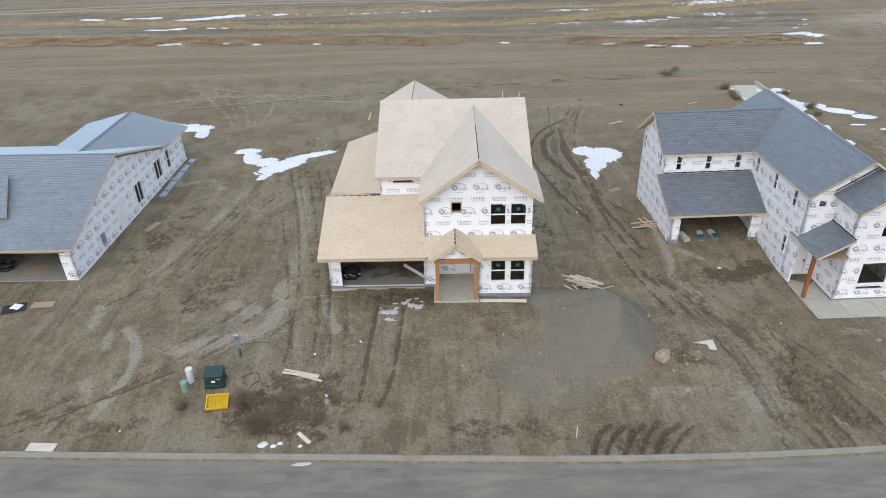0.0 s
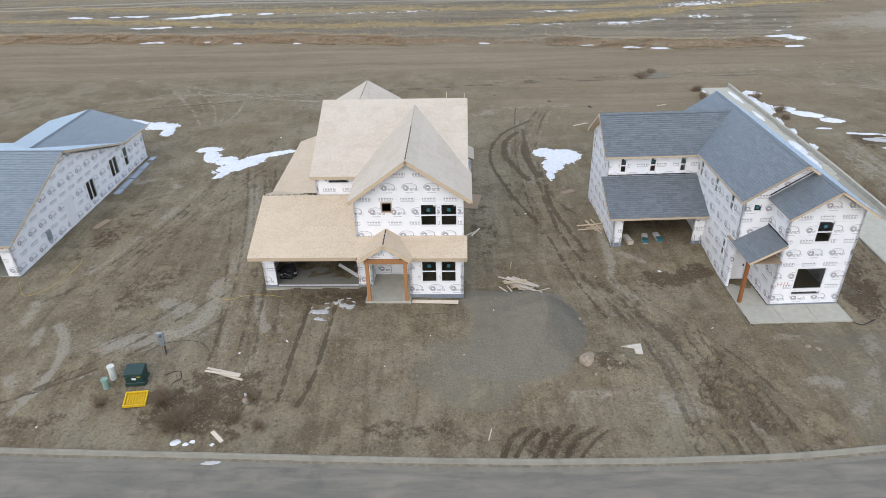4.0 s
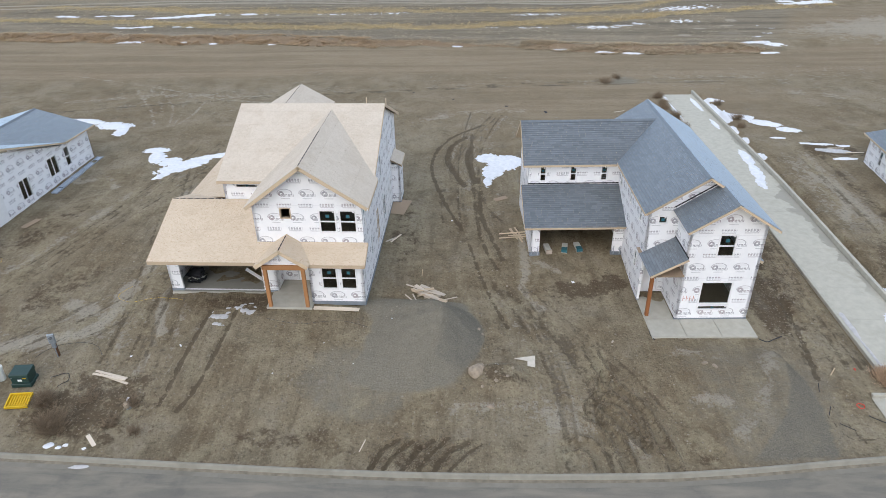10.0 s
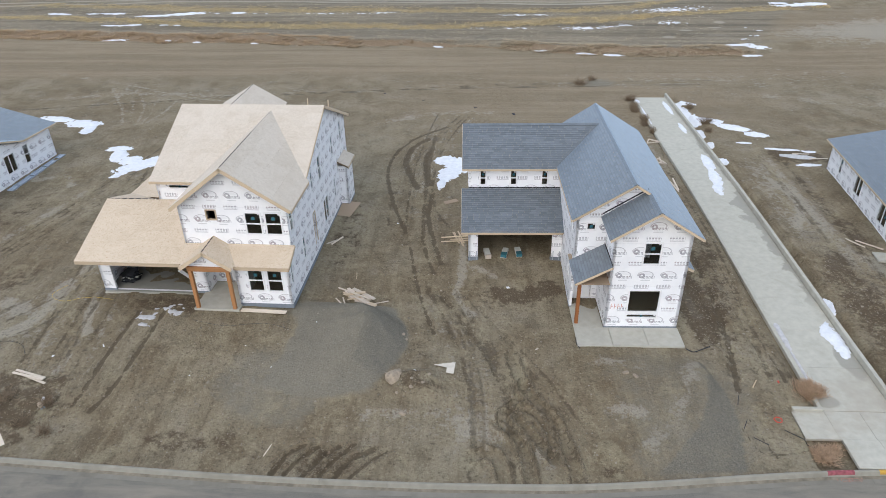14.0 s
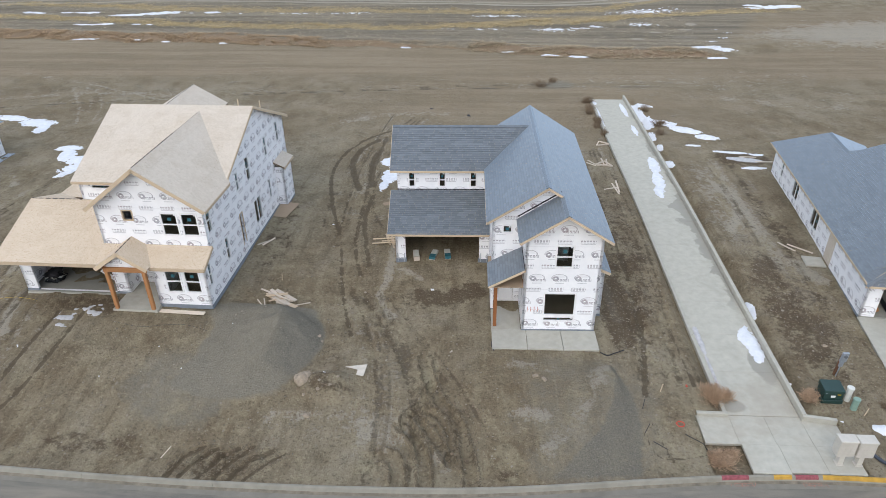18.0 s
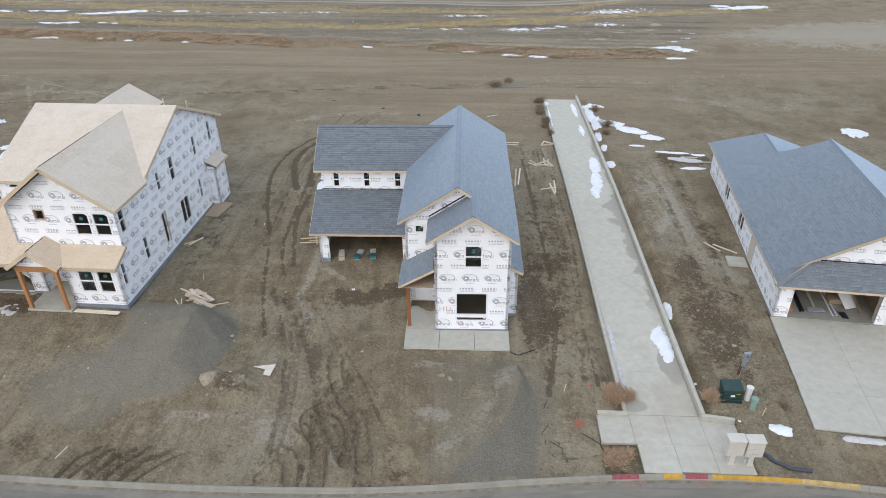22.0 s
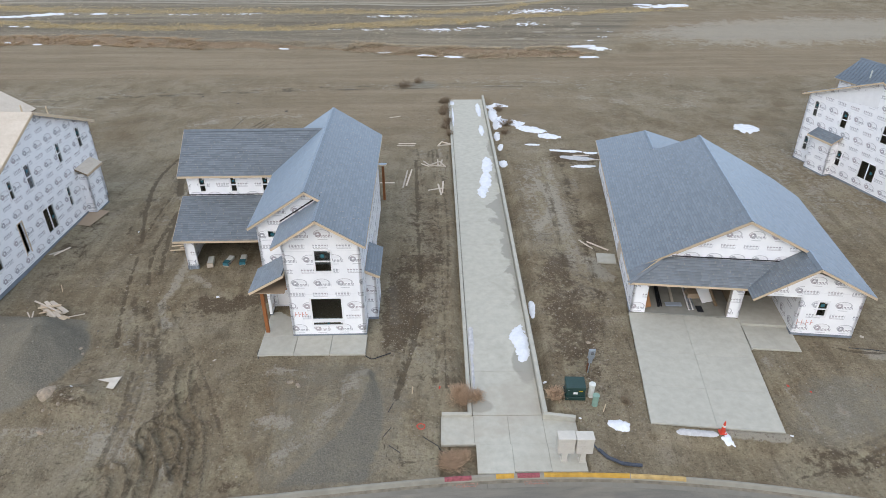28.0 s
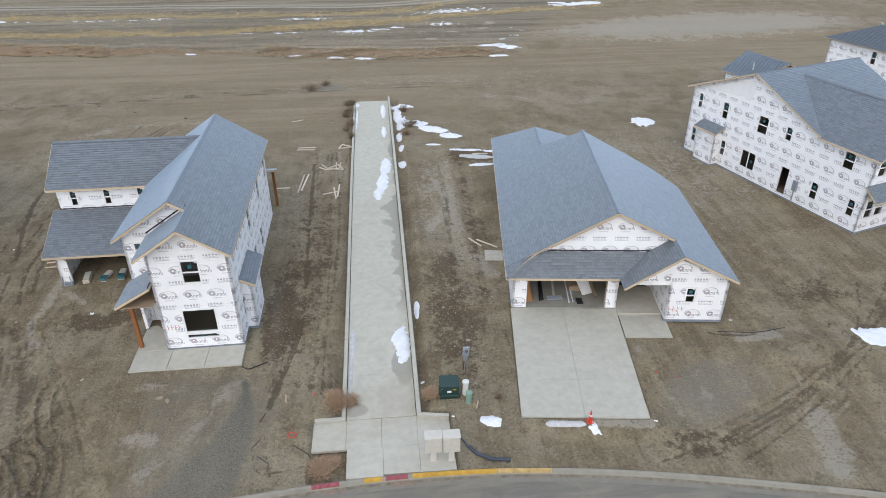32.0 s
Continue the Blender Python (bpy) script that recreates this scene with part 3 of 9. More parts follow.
def along(pts, width):
    """Way along a polyline, distance to its side and a mask that is 1 within its width."""
    s_, o_, best = np.zeros(GX.shape), np.zeros(GX.shape), np.full(GX.shape, 1e9)
    run = 0.0
    for (x0, y0), (x1, y1) in zip(pts, pts[1:]):
        dx, dy = x1 - x0, y1 - y0
        length = math.hypot(dx, dy)
        i0, i1 = np.searchsorted(XS, (min(x0, x1) - width * 1.5, max(x0, x1) + width * 1.5))
        j0, j1 = np.searchsorted(YS, (min(y0, y1) - width * 1.5, max(y0, y1) + width * 1.5))
        if length > 1e-6 and i1 > i0 and j1 > j0:
            gx, gy = GX[j0:j1, i0:i1], GY[j0:j1, i0:i1]
            t = np.clip(((gx - x0) * dx + (gy - y0) * dy) / length ** 2, 0, 1)
            side = ((gy - y0) * dx - (gx - x0) * dy) / length
            d = np.hypot(gx - x0 - t * dx, gy - y0 - t * dy)
            near = d < best[j0:j1, i0:i1]
            best[j0:j1, i0:i1] = np.where(near, d, best[j0:j1, i0:i1])
            s_[j0:j1, i0:i1] = np.where(near, run + t * length, s_[j0:j1, i0:i1])
            o_[j0:j1, i0:i1] = np.where(near, side, o_[j0:j1, i0:i1])
        run += length
    return s_, o_, 1 - smooth(0.7, 1.0, best / width)


def curve(pts, n=6):
    """A soft line through a few places."""
    out = []
    p = [pts[0], *pts, pts[-1]]
    for a, b, c, d in zip(p, p[1:], p[2:], p[3:]):
        for i in range(n):
            t = i / n
            out.append(tuple(0.5 * (2 * b[j] + (c[j] - a[j]) * t + (2 * a[j] - 5 * b[j] + 4 * c[j] - d[j]) * t * t + (3 * b[j] - a[j] - 3 * c[j] + d[j]) * t ** 3) for j in (0, 1)))
    return out + [pts[-1]]


def blob(x, y, rx, ry, turn=0.0):
    c, s = math.cos(turn), math.sin(turn)
    u, v = ((GX - x) * c + (GY - y) * s) / rx, (-(GX - x) * s + (GY - y) * c) / ry
    return np.clip(1.6 - 1.6 * np.hypot(u, v), 0, 1)


def lumps(size, seed):
    """Soft random lumps about as wide as size, from -1 to 1."""
    r = np.random.RandomState(seed)
    tab = r.uniform(-1, 1, (256, 256))
    u, v = GX / size + seed * 7.3, GY / size + seed * 3.1
    iu, iv = np.floor(u).astype(int), np.floor(v).astype(int)
    fu, fv = u - iu, v - iv
    fu, fv = fu * fu * (3 - 2 * fu), fv * fv * (3 - 2 * fv)
    a, b = tab[iu % 256, iv % 256], tab[(iu + 1) % 256, iv % 256]
    c, d = tab[iu % 256, (iv + 1) % 256], tab[(iu + 1) % 256, (iv + 1) % 256]
    return (a * (1 - fu) + b * fu) * (1 - fv) + (c * (1 - fu) + d * fu) * fv


# deep wheel ruts: line, half width, depth
RUTS = (
    (((-6.7, 33.8), (-6.9, 31.8), (-7.1, 29.7), (-7.2, 27.9), (-7.3, 27.0)), 0.2, 0.055),
    (((-5.2, 33.8), (-5.4, 31.2), (-5.6, 29.1), (-5.9, 27.6), (-6.3, 26.6)), 0.2, 0.055),
    (((5.0, 25.0), (4.3, 24.4), (3.8, 23.3)), 0.20, 0.13),
    (((5.6, 24.9), (4.9, 24.2), (4.4, 23.3)), 0.17, 0.11),
    (((6.6, 25.0), (5.8, 24.2), (5.2, 23.2)), 0.20, 0.12),
    (((7.3, 25.1), (6.5, 24.2), (6.0, 23.2)), 0.18, 0.10),
    (((8.2, 24.9), (7.2, 24.1), (6.7, 23.2)), 0.20, 0.10),
    (((8.9, 24.8), (8.0, 24.0), (7.4, 23.2)), 0.16, 0.07),
    (((7.9, 44.0), (6.4, 49.0), (5.4, 54.0), (5.6, 58.5), (7.2, 62.4), (10.2, 65.5)), 0.24, 0.05),
    (((8.1, 51.4), (7.4, 53.6), (6.7, 56.6), (7.0, 60.0), (8.2, 62.0)), 0.34, 0.10),
    (((9.1, 52.0), (8.6, 54.8), (8.4, 57.4), (8.8, 60.0)), 0.34, 0.10),
    (((9.4, 50.4), (9.3, 46.8), (9.8, 43.6), (10.6, 40.0)), 0.26, 0.07),
    (((10.2, 38.9), (9.2, 43.3), (8.8, 53.0), (8.8, 62.8)), 0.24, 0.04),
    (((10.6, 33.0), (9.4, 37.0), (8.4, 42.0)), 0.2, 0.03),
    (((26.2, 29.0), (27.2, 36.0), (26.8, 48.0), (26.4, 58.0)), 0.22, 0.05),
    (((25.7, 26.7), (26.3, 25.2), (28.8, 25.6)), 0.10, 0.03),
    (((26.2, 27.2), (26.7, 25.0)), 0.10, 0.03),
    (((49.8, 32.4), (51.3, 31.9), (52.6, 31.9)), 0.16, 0.05),
)
# lugged tyre marks: line, half width
TREADS = (
    (((8.4, 38.8), (10.6, 35.8), (12.5, 33.0), (13.03, 30.3), (12.9, 27.0), (11.8, 24.6), (12.0, 23.3)), 0.34),
    (((10.4, 38.4), (12.3, 35.9), (13.7, 33.8), (14.0, 31.2), (13.95, 28.3), (13.9, 26.5)), 0.34),
    (((9.4, 38.4), (11.5, 35.8), (13.2, 33.6), (13.45, 30.3), (13.4, 27.2)), 0.3),
    (((7.9, 44.0), (8.3, 41.0), (9.4, 37.6), (11.0, 34.6), (11.9, 31.6), (12.0, 28.8), (11.2, 26.4), (10.8, 23.8)), 0.32),
    (((26.4, 28.8), (27.2, 36.0), (26.9, 47.0), (26.4, 58.0)), 0.3),
    (((28.1, 29.2), (28.6, 36.0), (28.4, 47.0), (28.0, 58.0)), 0.3),
    (((-6.7, 33.6), (-6.9, 31.6), (-7.1, 29.7), (-7.2, 27.6)), 0.24),
    (((-5.2, 33.6), (-5.4, 31.2), (-5.6, 29.1), (-6.1, 27.2)), 0.24),
)
# deep lugged tracks between rims of pressed-out mud: line, half width, depth
TRACKS = (
    (((14.9, 31.2), (15.2, 29.8), (15.85, 28.25), (16.65, 27.2), (17.1, 25.9), (17.4, 24.6), (17.55, 23.3)), 0.36, 0.09),
    (((15.45, 29.2), (14.95, 27.95), (14.4, 27.15), (14.45, 26.5), (15.05, 25.6), (15.35, 24.5), (15.5, 23.25)), 0.36, 0.09),
    (((14.65, 27.4), (15.6, 27.45), (16.3, 26.85), (16.65, 25.65), (16.5, 24.65)), 0.30, 0.07),
    (((14.8, 27.15), (15.55, 26.2), (16.2, 25.2), (16.5, 24.65)), 0.28, 0.06),
    (((13.0, 24.7), (13.65, 24.85), (14.1, 24.3), (14.35, 23.25)), 0.36, 0.09),
    (((14.15, 26.5), (14.9, 25.7), (15.3, 24.8)), 0.3, 0.06),
)
# pale dried silt: line, half width, strength
SILT = (
    (((-21.2, 32.9), (-20.1, 31.4), (-19.7, 29.6), (-20.0, 28.2), (-20.6, 26.5)), 0.42, 0.85),
    (((-23.6, 35.1), (-23.3, 33.1)), 0.6, 0.7),
    (((-21.9, 32.2), (-21.7, 31.3)), 0.6, 0.7),
    (((-21.8, 28.6), (-21.5, 28.1)), 0.7, 0.7),
    (((-22.3, 26.6), (-22.6, 25.6)), 0.4, 0.6),
    (((-17.6, 30.9), (-15.4, 31.5), (-13.4, 32.3), (-12.6, 34.2), (-12.8, 36.8)), 0.9, 0.75),
    (((-15.6, 34.9), (-13.9, 34.0)), 1.0, 0.6),
    (((-9.8, 34.6), (-9.5, 33.2), (-9.0, 31.9)), 0.45, 0.75),
    (((-9.0, 30.1), (-9.3, 28.9)), 0.35, 0.55),
    (((-12.2, 38.0), (-12.6, 44.0), (-14.0, 50.0)), 0.8, 0.55),
    (((-22.0, 38.5), (-20.0, 44.0), (-18.6, 50.0)), 0.8, 0.5),
    (((12.6, 35.0), (11.7, 36.9), (12.0, 38.5), (12.0, 42.5)), 0.45, 0.7),
    (((14.1, 38.6), (12.3, 39.9)), 0.4, 0.6),
    (((16.0, 25.0), (16.4, 24.0)), 0.4, 0.5),
    (((7.6, 27.0), (9.6, 27.1), (11.6, 27.4)), 0.5, 0.45),
    (((20.0, 27.6), (20.9, 27.3)), 0.7, 0.7),
    (((19.4, 31.0), (21.6, 30.6)), 0.6, 0.5),
    (((36.5, 53.4), (37.0, 49.0), (35.4, 45.4)), 0.5, 0.8),
    (((38.2, 41.2), (38.9, 39.3)), 0.8, 0.8),
    (((51.6, 31.7), (53.6, 31.6)), 0.6, 0.8),
    (((42.0, 26.4), (44.4, 26.1)), 0.4, 0.95),
    (((52.9, 25.8), (52.2, 23.0)), 1.1, 0.8),
    (((45.5, 33.0), (45.9, 29.0), (46.4, 26.8)), 0.4, 0.5),
    (((25.5, 38.5), (25.8, 35.2)), 0.45, 0.75),
    (((26.9, 33.6), (27.3, 31.6)), 0.3, 0.6),
    (((-30.0, 78.0), (-25.6, 71.0), (-23.2, 66.0)), 0.3, 0.5),
    (((-28.6, 78.4), (-24.8, 72.0), (-22.6, 66.0)), 0.25, 0.42),
    (((-27.0, 77.6), (-23.4, 71.6), (-21.6, 65.2)), 0.3, 0.5),
    (((-23.8, 75.0), (-22.0, 70.8), (-21.2, 66.0)), 0.25, 0.42),
    (((-20.6, 74.0), (-20.4, 70.0), (-20.8, 66.4)), 0.3, 0.5),
    (((-26.0, 55.0), (-24.2, 52.4), (-22.0, 53.2), (-20.4, 51.2)), 0.6, 0.6),
    (((-40.0, 84.0), (-30.0, 80.0), (-18.0, 74.0), (-8.0, 72.0)), 0.35, 0.5),
    (((-36.0, 74.0), (-24.0, 76.0), (-16.0, 75.0)), 1.2, 0.4),
    (((6.4, 47.0), (10.4, 46.4)), 1.0, 0.35),
    (((3.0, 66.0), (8.0, 69.0), (14.0, 69.5)), 1.2, 0.4),
    (((44.0, 75.0), (54.0, 72.0), (58.0, 78.0)), 1.5, 0.4),
)


def field_edge(x):
    """Where the bare earth ends and the dry growth of the field begins."""
    base = np.interp(x, (-120, -62, -43, -26, -9, 6, 16, 22, 34, 42, 48, 60), (106, 103.4, 101.3, 99.9, 98.2, 96.6, 96.0, 93.6, 91.2, 91.2, 92.4, 96))
    return base + 0.4 * np.sin(x * 0.21) + 0.3 * np.sin(x * 0.63 + 1)


def gold_line(x):
    """The golden strip of tall grass across the field, bending away past the ditch's end."""
    return np.interp(x, (-120, -63, -50, -40, -30, -20, -5, 5, 13, 26, 36, 44, 52, 60, 68, 90), (128, 118.4, 116.2, 114.4, 112.4, 111.6, 111.2, 110.0, 111.6, 113.2, 114.6, 118.2, 120.0, 122.4, 124.0, 130))


def far_gold_line(x):
    """A second strip of golden grass further back."""
    return np.interp(x, (-120, -60, -37, -28, -18, -8, 3, 18, 28, 38, 43, 60), (133, 129, 125.6, 124.6, 123.8, 124.2, 123.2, 122.2, 122.3, 124.2, 127.5, 140))


DIRT_ROAD = ((-96, 96), (-84, 107), (-77.5, 118), (-76, 128), (-76.6, 139), (-79, 190))


def build_ground():
    gx, gy = GX, GY
    z = lot_height(gx, gy)
    waves = 0.05 * np.sin(gx * 0.31 + 1.3 * np.sin(gy * 0.17)) * np.cos(gy * 0.27 + 0.8 * np.sin(gx * 0.13))
    waves += 0.02 * np.sin(gx * 1.9 + 2 * np.sin(gy * 0.9)) * np.sin(gy * 2.3 + gx)
    z += waves * smooth(24.5, 27, gy)
    clod = lumps(0.32, 3) + 0.8 * lumps(0.55, 5)
    near = smooth(23.4, 24.4, gy) * (1 - smooth(70, 80, gy))
    rut = np.zeros(gx.shape)
    berm = np.zeros(gx.shape)
    for pts, w, deep in RUTS:
        line = curve(pts)
        m = line_mask(line, w)
        side = np.clip(line_mask(line, w * 1.8) - m, 0, 1)
        rut = np.maximum(rut, m * min(1.0, 0.45 + deep * 5))
        berm = np.maximum(berm, side * min(1, deep * 8))
        z += -1.05 * deep * np.clip(m * 1.6, 0, 1) + deep * (0.8 + 0.5 * lumps(0.22, 31)) * side
    rut *= np.clip(0.95 + 0.4 * lumps(0.28, 6) + 0.2 * lumps(0.7, 8), 0, 1)
    q = random.Random(11)
    ridge = np.zeros(gx.shape)
    # fainter wheel marks: the ways that trucks and diggers took over the lots
    for a, b, c, n_, spread in (((9.8, 37.3), (13.4, 31), (12.4, 23.6), 9, 1.0), ((11.0, 36.9), (13.6, 31.5), (15.5, 26.5), 8, 0.8), ((-10.5, 29.5), (-12, 38), (-15, 54), 8, 2.2), ((8, 45), (6, 56), (10, 68), 9, 2.2),
                                ((27, 30), (27, 42), (26.5, 60), 6, 1.2), ((-40, 70), (-6, 80), (36, 80), 7, 5.0), ((36.5, 32), (36.3, 45), (37, 58), 6, 1.0),
                                ((46, 24.5), (54, 27), (62, 36), 8, 2.5), ((-24, 36), (-18, 44), (-15, 60), 7, 2.4), ((-28, 25.6), (-18, 28.4), (-13, 36), 6, 2.0)):
        for _ in range(n_):
            o = [(q.gauss(0, 0.6) * spread, q.gauss(0, 0.25) * spread) for _k in range(3)]
            k = [(p_[0] + d_[0], p_[1] + d_[1]) for p_, d_ in zip((a, b, c), o)]
            line = [tuple((1 - u) ** 2 * k[0][j] + 2 * u * (1 - u) * k[1][j] + u * u * k[2][j] for j in (0, 1)) for u in (0, 0.12, 0.25, 0.37, 0.5, 0.62, 0.75, 0.87, 1)]
            for side in (0.0, 1.7):
                m = line_mask([(x + side, y) for x, y in line], q.uniform(0.14, 0.26)) * q.uniform(0.2, 0.6)
                rut = np.maximum(rut, m * 0.8)
                z += -0.04 * m
                ridge = np.maximum(ridge, line_mask([(x + side + 0.42, y) for x, y in line], q.uniform(0.15, 0.3)) * q.uniform(0.1, 0.6))
    for pts_, w_ in TREADS:
        s_, o_, m = along(curve(pts_, 8), w_)
        wave = np.sin(2 * math.pi * (s_ / 0.34 + 0.9 * np.abs(o_))) * (0.6 + 0.6 * lumps(0.9, 17))
        z += m * (0.009 * wave - 0.02)
        # lug relief is painted as well: shade in the troughs, light on crests
        rut = np.maximum(rut, m * np.clip(0.16 - 0.26 * wave, 0, 1))
        ridge = np.maximum(ridge, m * np.clip(0.3 + 0.25 * wave, 0, 1) * 0.6)
    for pts_, w_, deep in TRACKS:
        s_, o_, m = along(curve(pts_, 8), w_ * 1.6)
        o_ = np.abs(o_)
        bed_ = m * (1 - smooth(0.62, 0.95, o_ / w_))
        rim = m * np.exp(-((o_ - w_ - 0.04 * lumps(0.3, 39)) / 0.10) ** 2)
        wave = np.sin(2 * math.pi * (s_ / 0.30 + 1.1 * o_)) * (0.7 + 0.5 * lumps(0.9, 17))
        z += -deep * bed_ + 0.014 * bed_ * wave + (0.11 + 0.08 * lumps(0.17, 33)) * rim
        # lug and rim shade is put into the rut mask as well
        rut = np.maximum(rut, bed_ * np.clip(0.26 - 0.16 * wave, 0, 0.75))
        rut = np.maximum(rut, rim * np.clip(0.56 + 0.3 * lumps(0.15, 35), 0, 0.8))
        ridge = np.maximum(ridge, 0.25 * bed_)
    churn = np.clip(berm * 1.2 + 0.6 * rut + 0.5 * blob(15.2, 26.0, 2.6, 3.6) + blob(5.6, 24.2, 3.2, 1.2) + blob(-10.6, 27.2, 3.8, 3.2) + 0.8 * blob(10.0, 28.9, 2.0, 1.4)
                    + 0.9 * blob(54.2, 29.7, 3.4, 2.2, 0.2) + 0.8 * blob(36.2, 32, 1.9, 9) + 0.8 * blob(27.2, 36, 1.8, 12), 0, 1)
    z += near * clod * (0.010 + 0.065 * churn)
    # gravel heap between the two houses, and a low spread of gravel by the next porch
    crest = np.interp(gy, (27.4, 29.0, 30.5, 32.0, 33.2, 34.4), (4.6, 5.7, 6.5, 6.95, 6.8, 6.2)) + 0.08 * lumps(0.7, 9)
    tall = np.interp(gy, (27.5, 28.6, 30.0, 31.4, 32.5, 33.6, 34.6, 35.4), (0.0, 0.3, 0.85, 1.4, 1.65, 1.4, 0.7, 0.0))
    away = gx - crest
    rr = np.where(away > 0, away / 2.35, -away / 4.3) * (1 + 0.05 * lumps(0.9, 9))
    heap = tall * np.clip(1 - rr, 0, 1) ** np.where(away > 0, 1.0, 1.25)
    heap = np.maximum(heap, 0.85 * np.clip(1 - np.hypot((gx - 5.3) / 2.6, (gy - 32.4) / 2.6), 0, 1))
    z += heap * (1 + 0.06 * lumps(0.5, 12))
    # the gravel pad by the next porch ends in a low bank
    bank_w = np.interp(gy, (23.4, 24.4, 26.2, 28.2, 29.9, 31.4), (20.6, 21.7, 23.4, 24.4, 24.8, 24.6))
    bank_e = np.interp(gy, (23.4, 25.5, 26.7, 28.5, 29.9, 31.4), (24.9, 25.4, 25.65, 25.6, 25.25, 24.8))
    bank = (1 - smooth(0.0, 1.0, (gx - bank_w) / np.maximum(bank_e - bank_w, 0.3))) * smooth(-6, 0, gx - bank_w) * smooth(23.8, 25.5, gy) * (1 - smooth(30, 31.6, gy))
    z += 0.38 * bank
    z += 0.5 * blob(10.1, 28.9, 1.6, 1.2) + 0.4 * blob(54.2, 29.9, 3.2, 2.0, 0.2) + 0.2 * blob(42.6, 26.2, 4.4, 0.9, -0.115)
    # ditch and bank of the field behind
    z += 0.4 * np.exp(-((gy - field_edge(gx) - 3.5) / 2.0) ** 2) + 0.12 * np.sin(gy * 0.5) * smooth(104, 108, gy) * (1 - smooth(126, 132, gy))
    # bed of the walkway and of the road
    bed = smooth(29.2, 29.7, gx) * (1 - smooth(33.9, 34.3, gx)) * smooth(24, 25, gy) * (1 - smooth(74.5, 75.5, gy))
    bed = np.maximum(bed, smooth(28.3, 28.5, gx) * (1 - smooth(35.0, 35.2, gx)) * smooth(24.3, 24.6, gy) * (1 - smooth(27.9, 28.3, gy)))
    lx_, ly_ = (gx - 39.5) * 0.99337 - (gy - 35.6) * 0.11494, (gx - 39.5) * 0.11494 + (gy - 35.6) * 0.99337
    apart = np.hypot(np.maximum(np.maximum(-lx_, lx_ - 6.05), 0), np.maximum(-8.6 - ly_, 0))
    fill = (1 - smooth(0.1, 1.2, apart)) * (1 - smooth(-0.3, 0.0, ly_))
    z += fill * np.maximum(0.25 + 0.034 * np.clip(ly_, -8.6, 0) - z, 0)
    bed = np.maximum(bed, smooth(-0.1, 0.15, lx_) * (1 - smooth(5.95, 6.2, lx_)) * smooth(-8.66, -8.4, ly_) * (1 - smooth(0, 1, ly_)))
    z = np.where(bed > 0, z * (1 - bed) + bed * np.minimum(z - 0.28, np.where(gx > 36, -0.2, -0.42 + 0.87 * smooth(25, 56, gy)) - 0.12), z)
    ky = kerb_y(gx)
    z = np.where((gy > ky) & (gy < ky + 0.6), np.minimum(z, -0.47 + 0.04 * clod * smooth(0.15, 0.5, gy - ky)), z)
    z = np.where((gy < ky + 0.02) & (gy > ky - 14), -0.95, z)
    z = np.where(gy <= ky - 14, -0.55, z)
    n, m_ = gx.shape
    pts = np.stack([gx, gy, z], -1).reshape(-1, 3)
    i = np.arange(n * m_).reshape(n, m_)
    faces = np.stack([i[:-1, :-1], i[:-1, 1:], i[1:, 1:], i[1:, :-1]], -1).reshape(-1, 4)
    me = bpy.data.meshes.new("ground")
    me.vertices.add(len(pts))
    me.vertices.foreach_set("co", pts.ravel())
    me.loops.add(faces.size)
    me.loops.foreach_set("vertex_index", faces.ravel())
    me.polygons.add(len(faces))
    me.polygons.foreach_set("loop_start", np.arange(len(faces)) * 4)
    me.polygons.foreach_set("use_smooth", np.ones(len(faces), bool))
    me.update(calc_edges=True)
    wob = 0.5 * np.sin(gx * 0.31) + 0.35 * np.sin(gx * 0.83 + 1)
    rise = gy - field_edge(gx)
    grass = smooth(0.0, 1.2, rise) * (1 - smooth(52, 56, gx + 0.55 * (104 - gy))) * (1 - line_mask(DIRT_ROAD, 2.6))
    grass = np.maximum(grass, smooth(2.0, 5.0, gy - gold_line(gx)) * (1 - smooth(62, 70, gx - 0.4 * (gy - 122))) * (1 - line_mask(DIRT_ROAD, 2.6)))
    grass = np.maximum(grass, smooth(200, 240, gy))
    gravel = np.clip(1.6 * np.clip(heap * 5, 0, 1) + 0.4 * smooth(1.3, 0.9, rr) * smooth(27.2, 28.6, gy) * (1 - smooth(34.8, 35.6, gy)), 0, 1.6)
    gravel = np.maximum(gravel, np.clip(1.2 * blob(2.4, 28.4, 3.8, 2.8, -0.4), 0, 0.62))
    gravel = np.maximum(gravel, np.clip(blob(22.6, 27.6, 5.2, 5.0, 0.1) * 1.4, 0, 0.52) * smooth(18.0, 21.5, gx + 0.6 * lumps(0.8, 4)))
    gravel = np.maximum(gravel, 0.9 * blob(26.5, 80, 3, 2.2))
    gravel = np.maximum(gravel, 0.75 * blob(48.5, 28.0, 4.5, 3.0, 0.3))
    gravel = np.maximum(gravel, 0.8 * blob(38.6, 40.2, 1.0, 1.6))
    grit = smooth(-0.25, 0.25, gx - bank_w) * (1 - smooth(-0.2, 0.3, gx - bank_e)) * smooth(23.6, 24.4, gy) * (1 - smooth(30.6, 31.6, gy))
    # the heap's shaded east side, put into the dark gravel mask
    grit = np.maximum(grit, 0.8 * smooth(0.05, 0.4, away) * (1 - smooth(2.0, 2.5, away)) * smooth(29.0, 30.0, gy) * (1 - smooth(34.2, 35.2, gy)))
    pale = 0.9 * blob(83, 106, 38, 13, 0.1) + 0.12 * blob(-18, 72, 22, 10) + 0.12 * blob(20, 84, 70, 9) + 0.1 * blob(14, 64, 22, 9) + 0.1 * blob(46, 78, 24, 10)
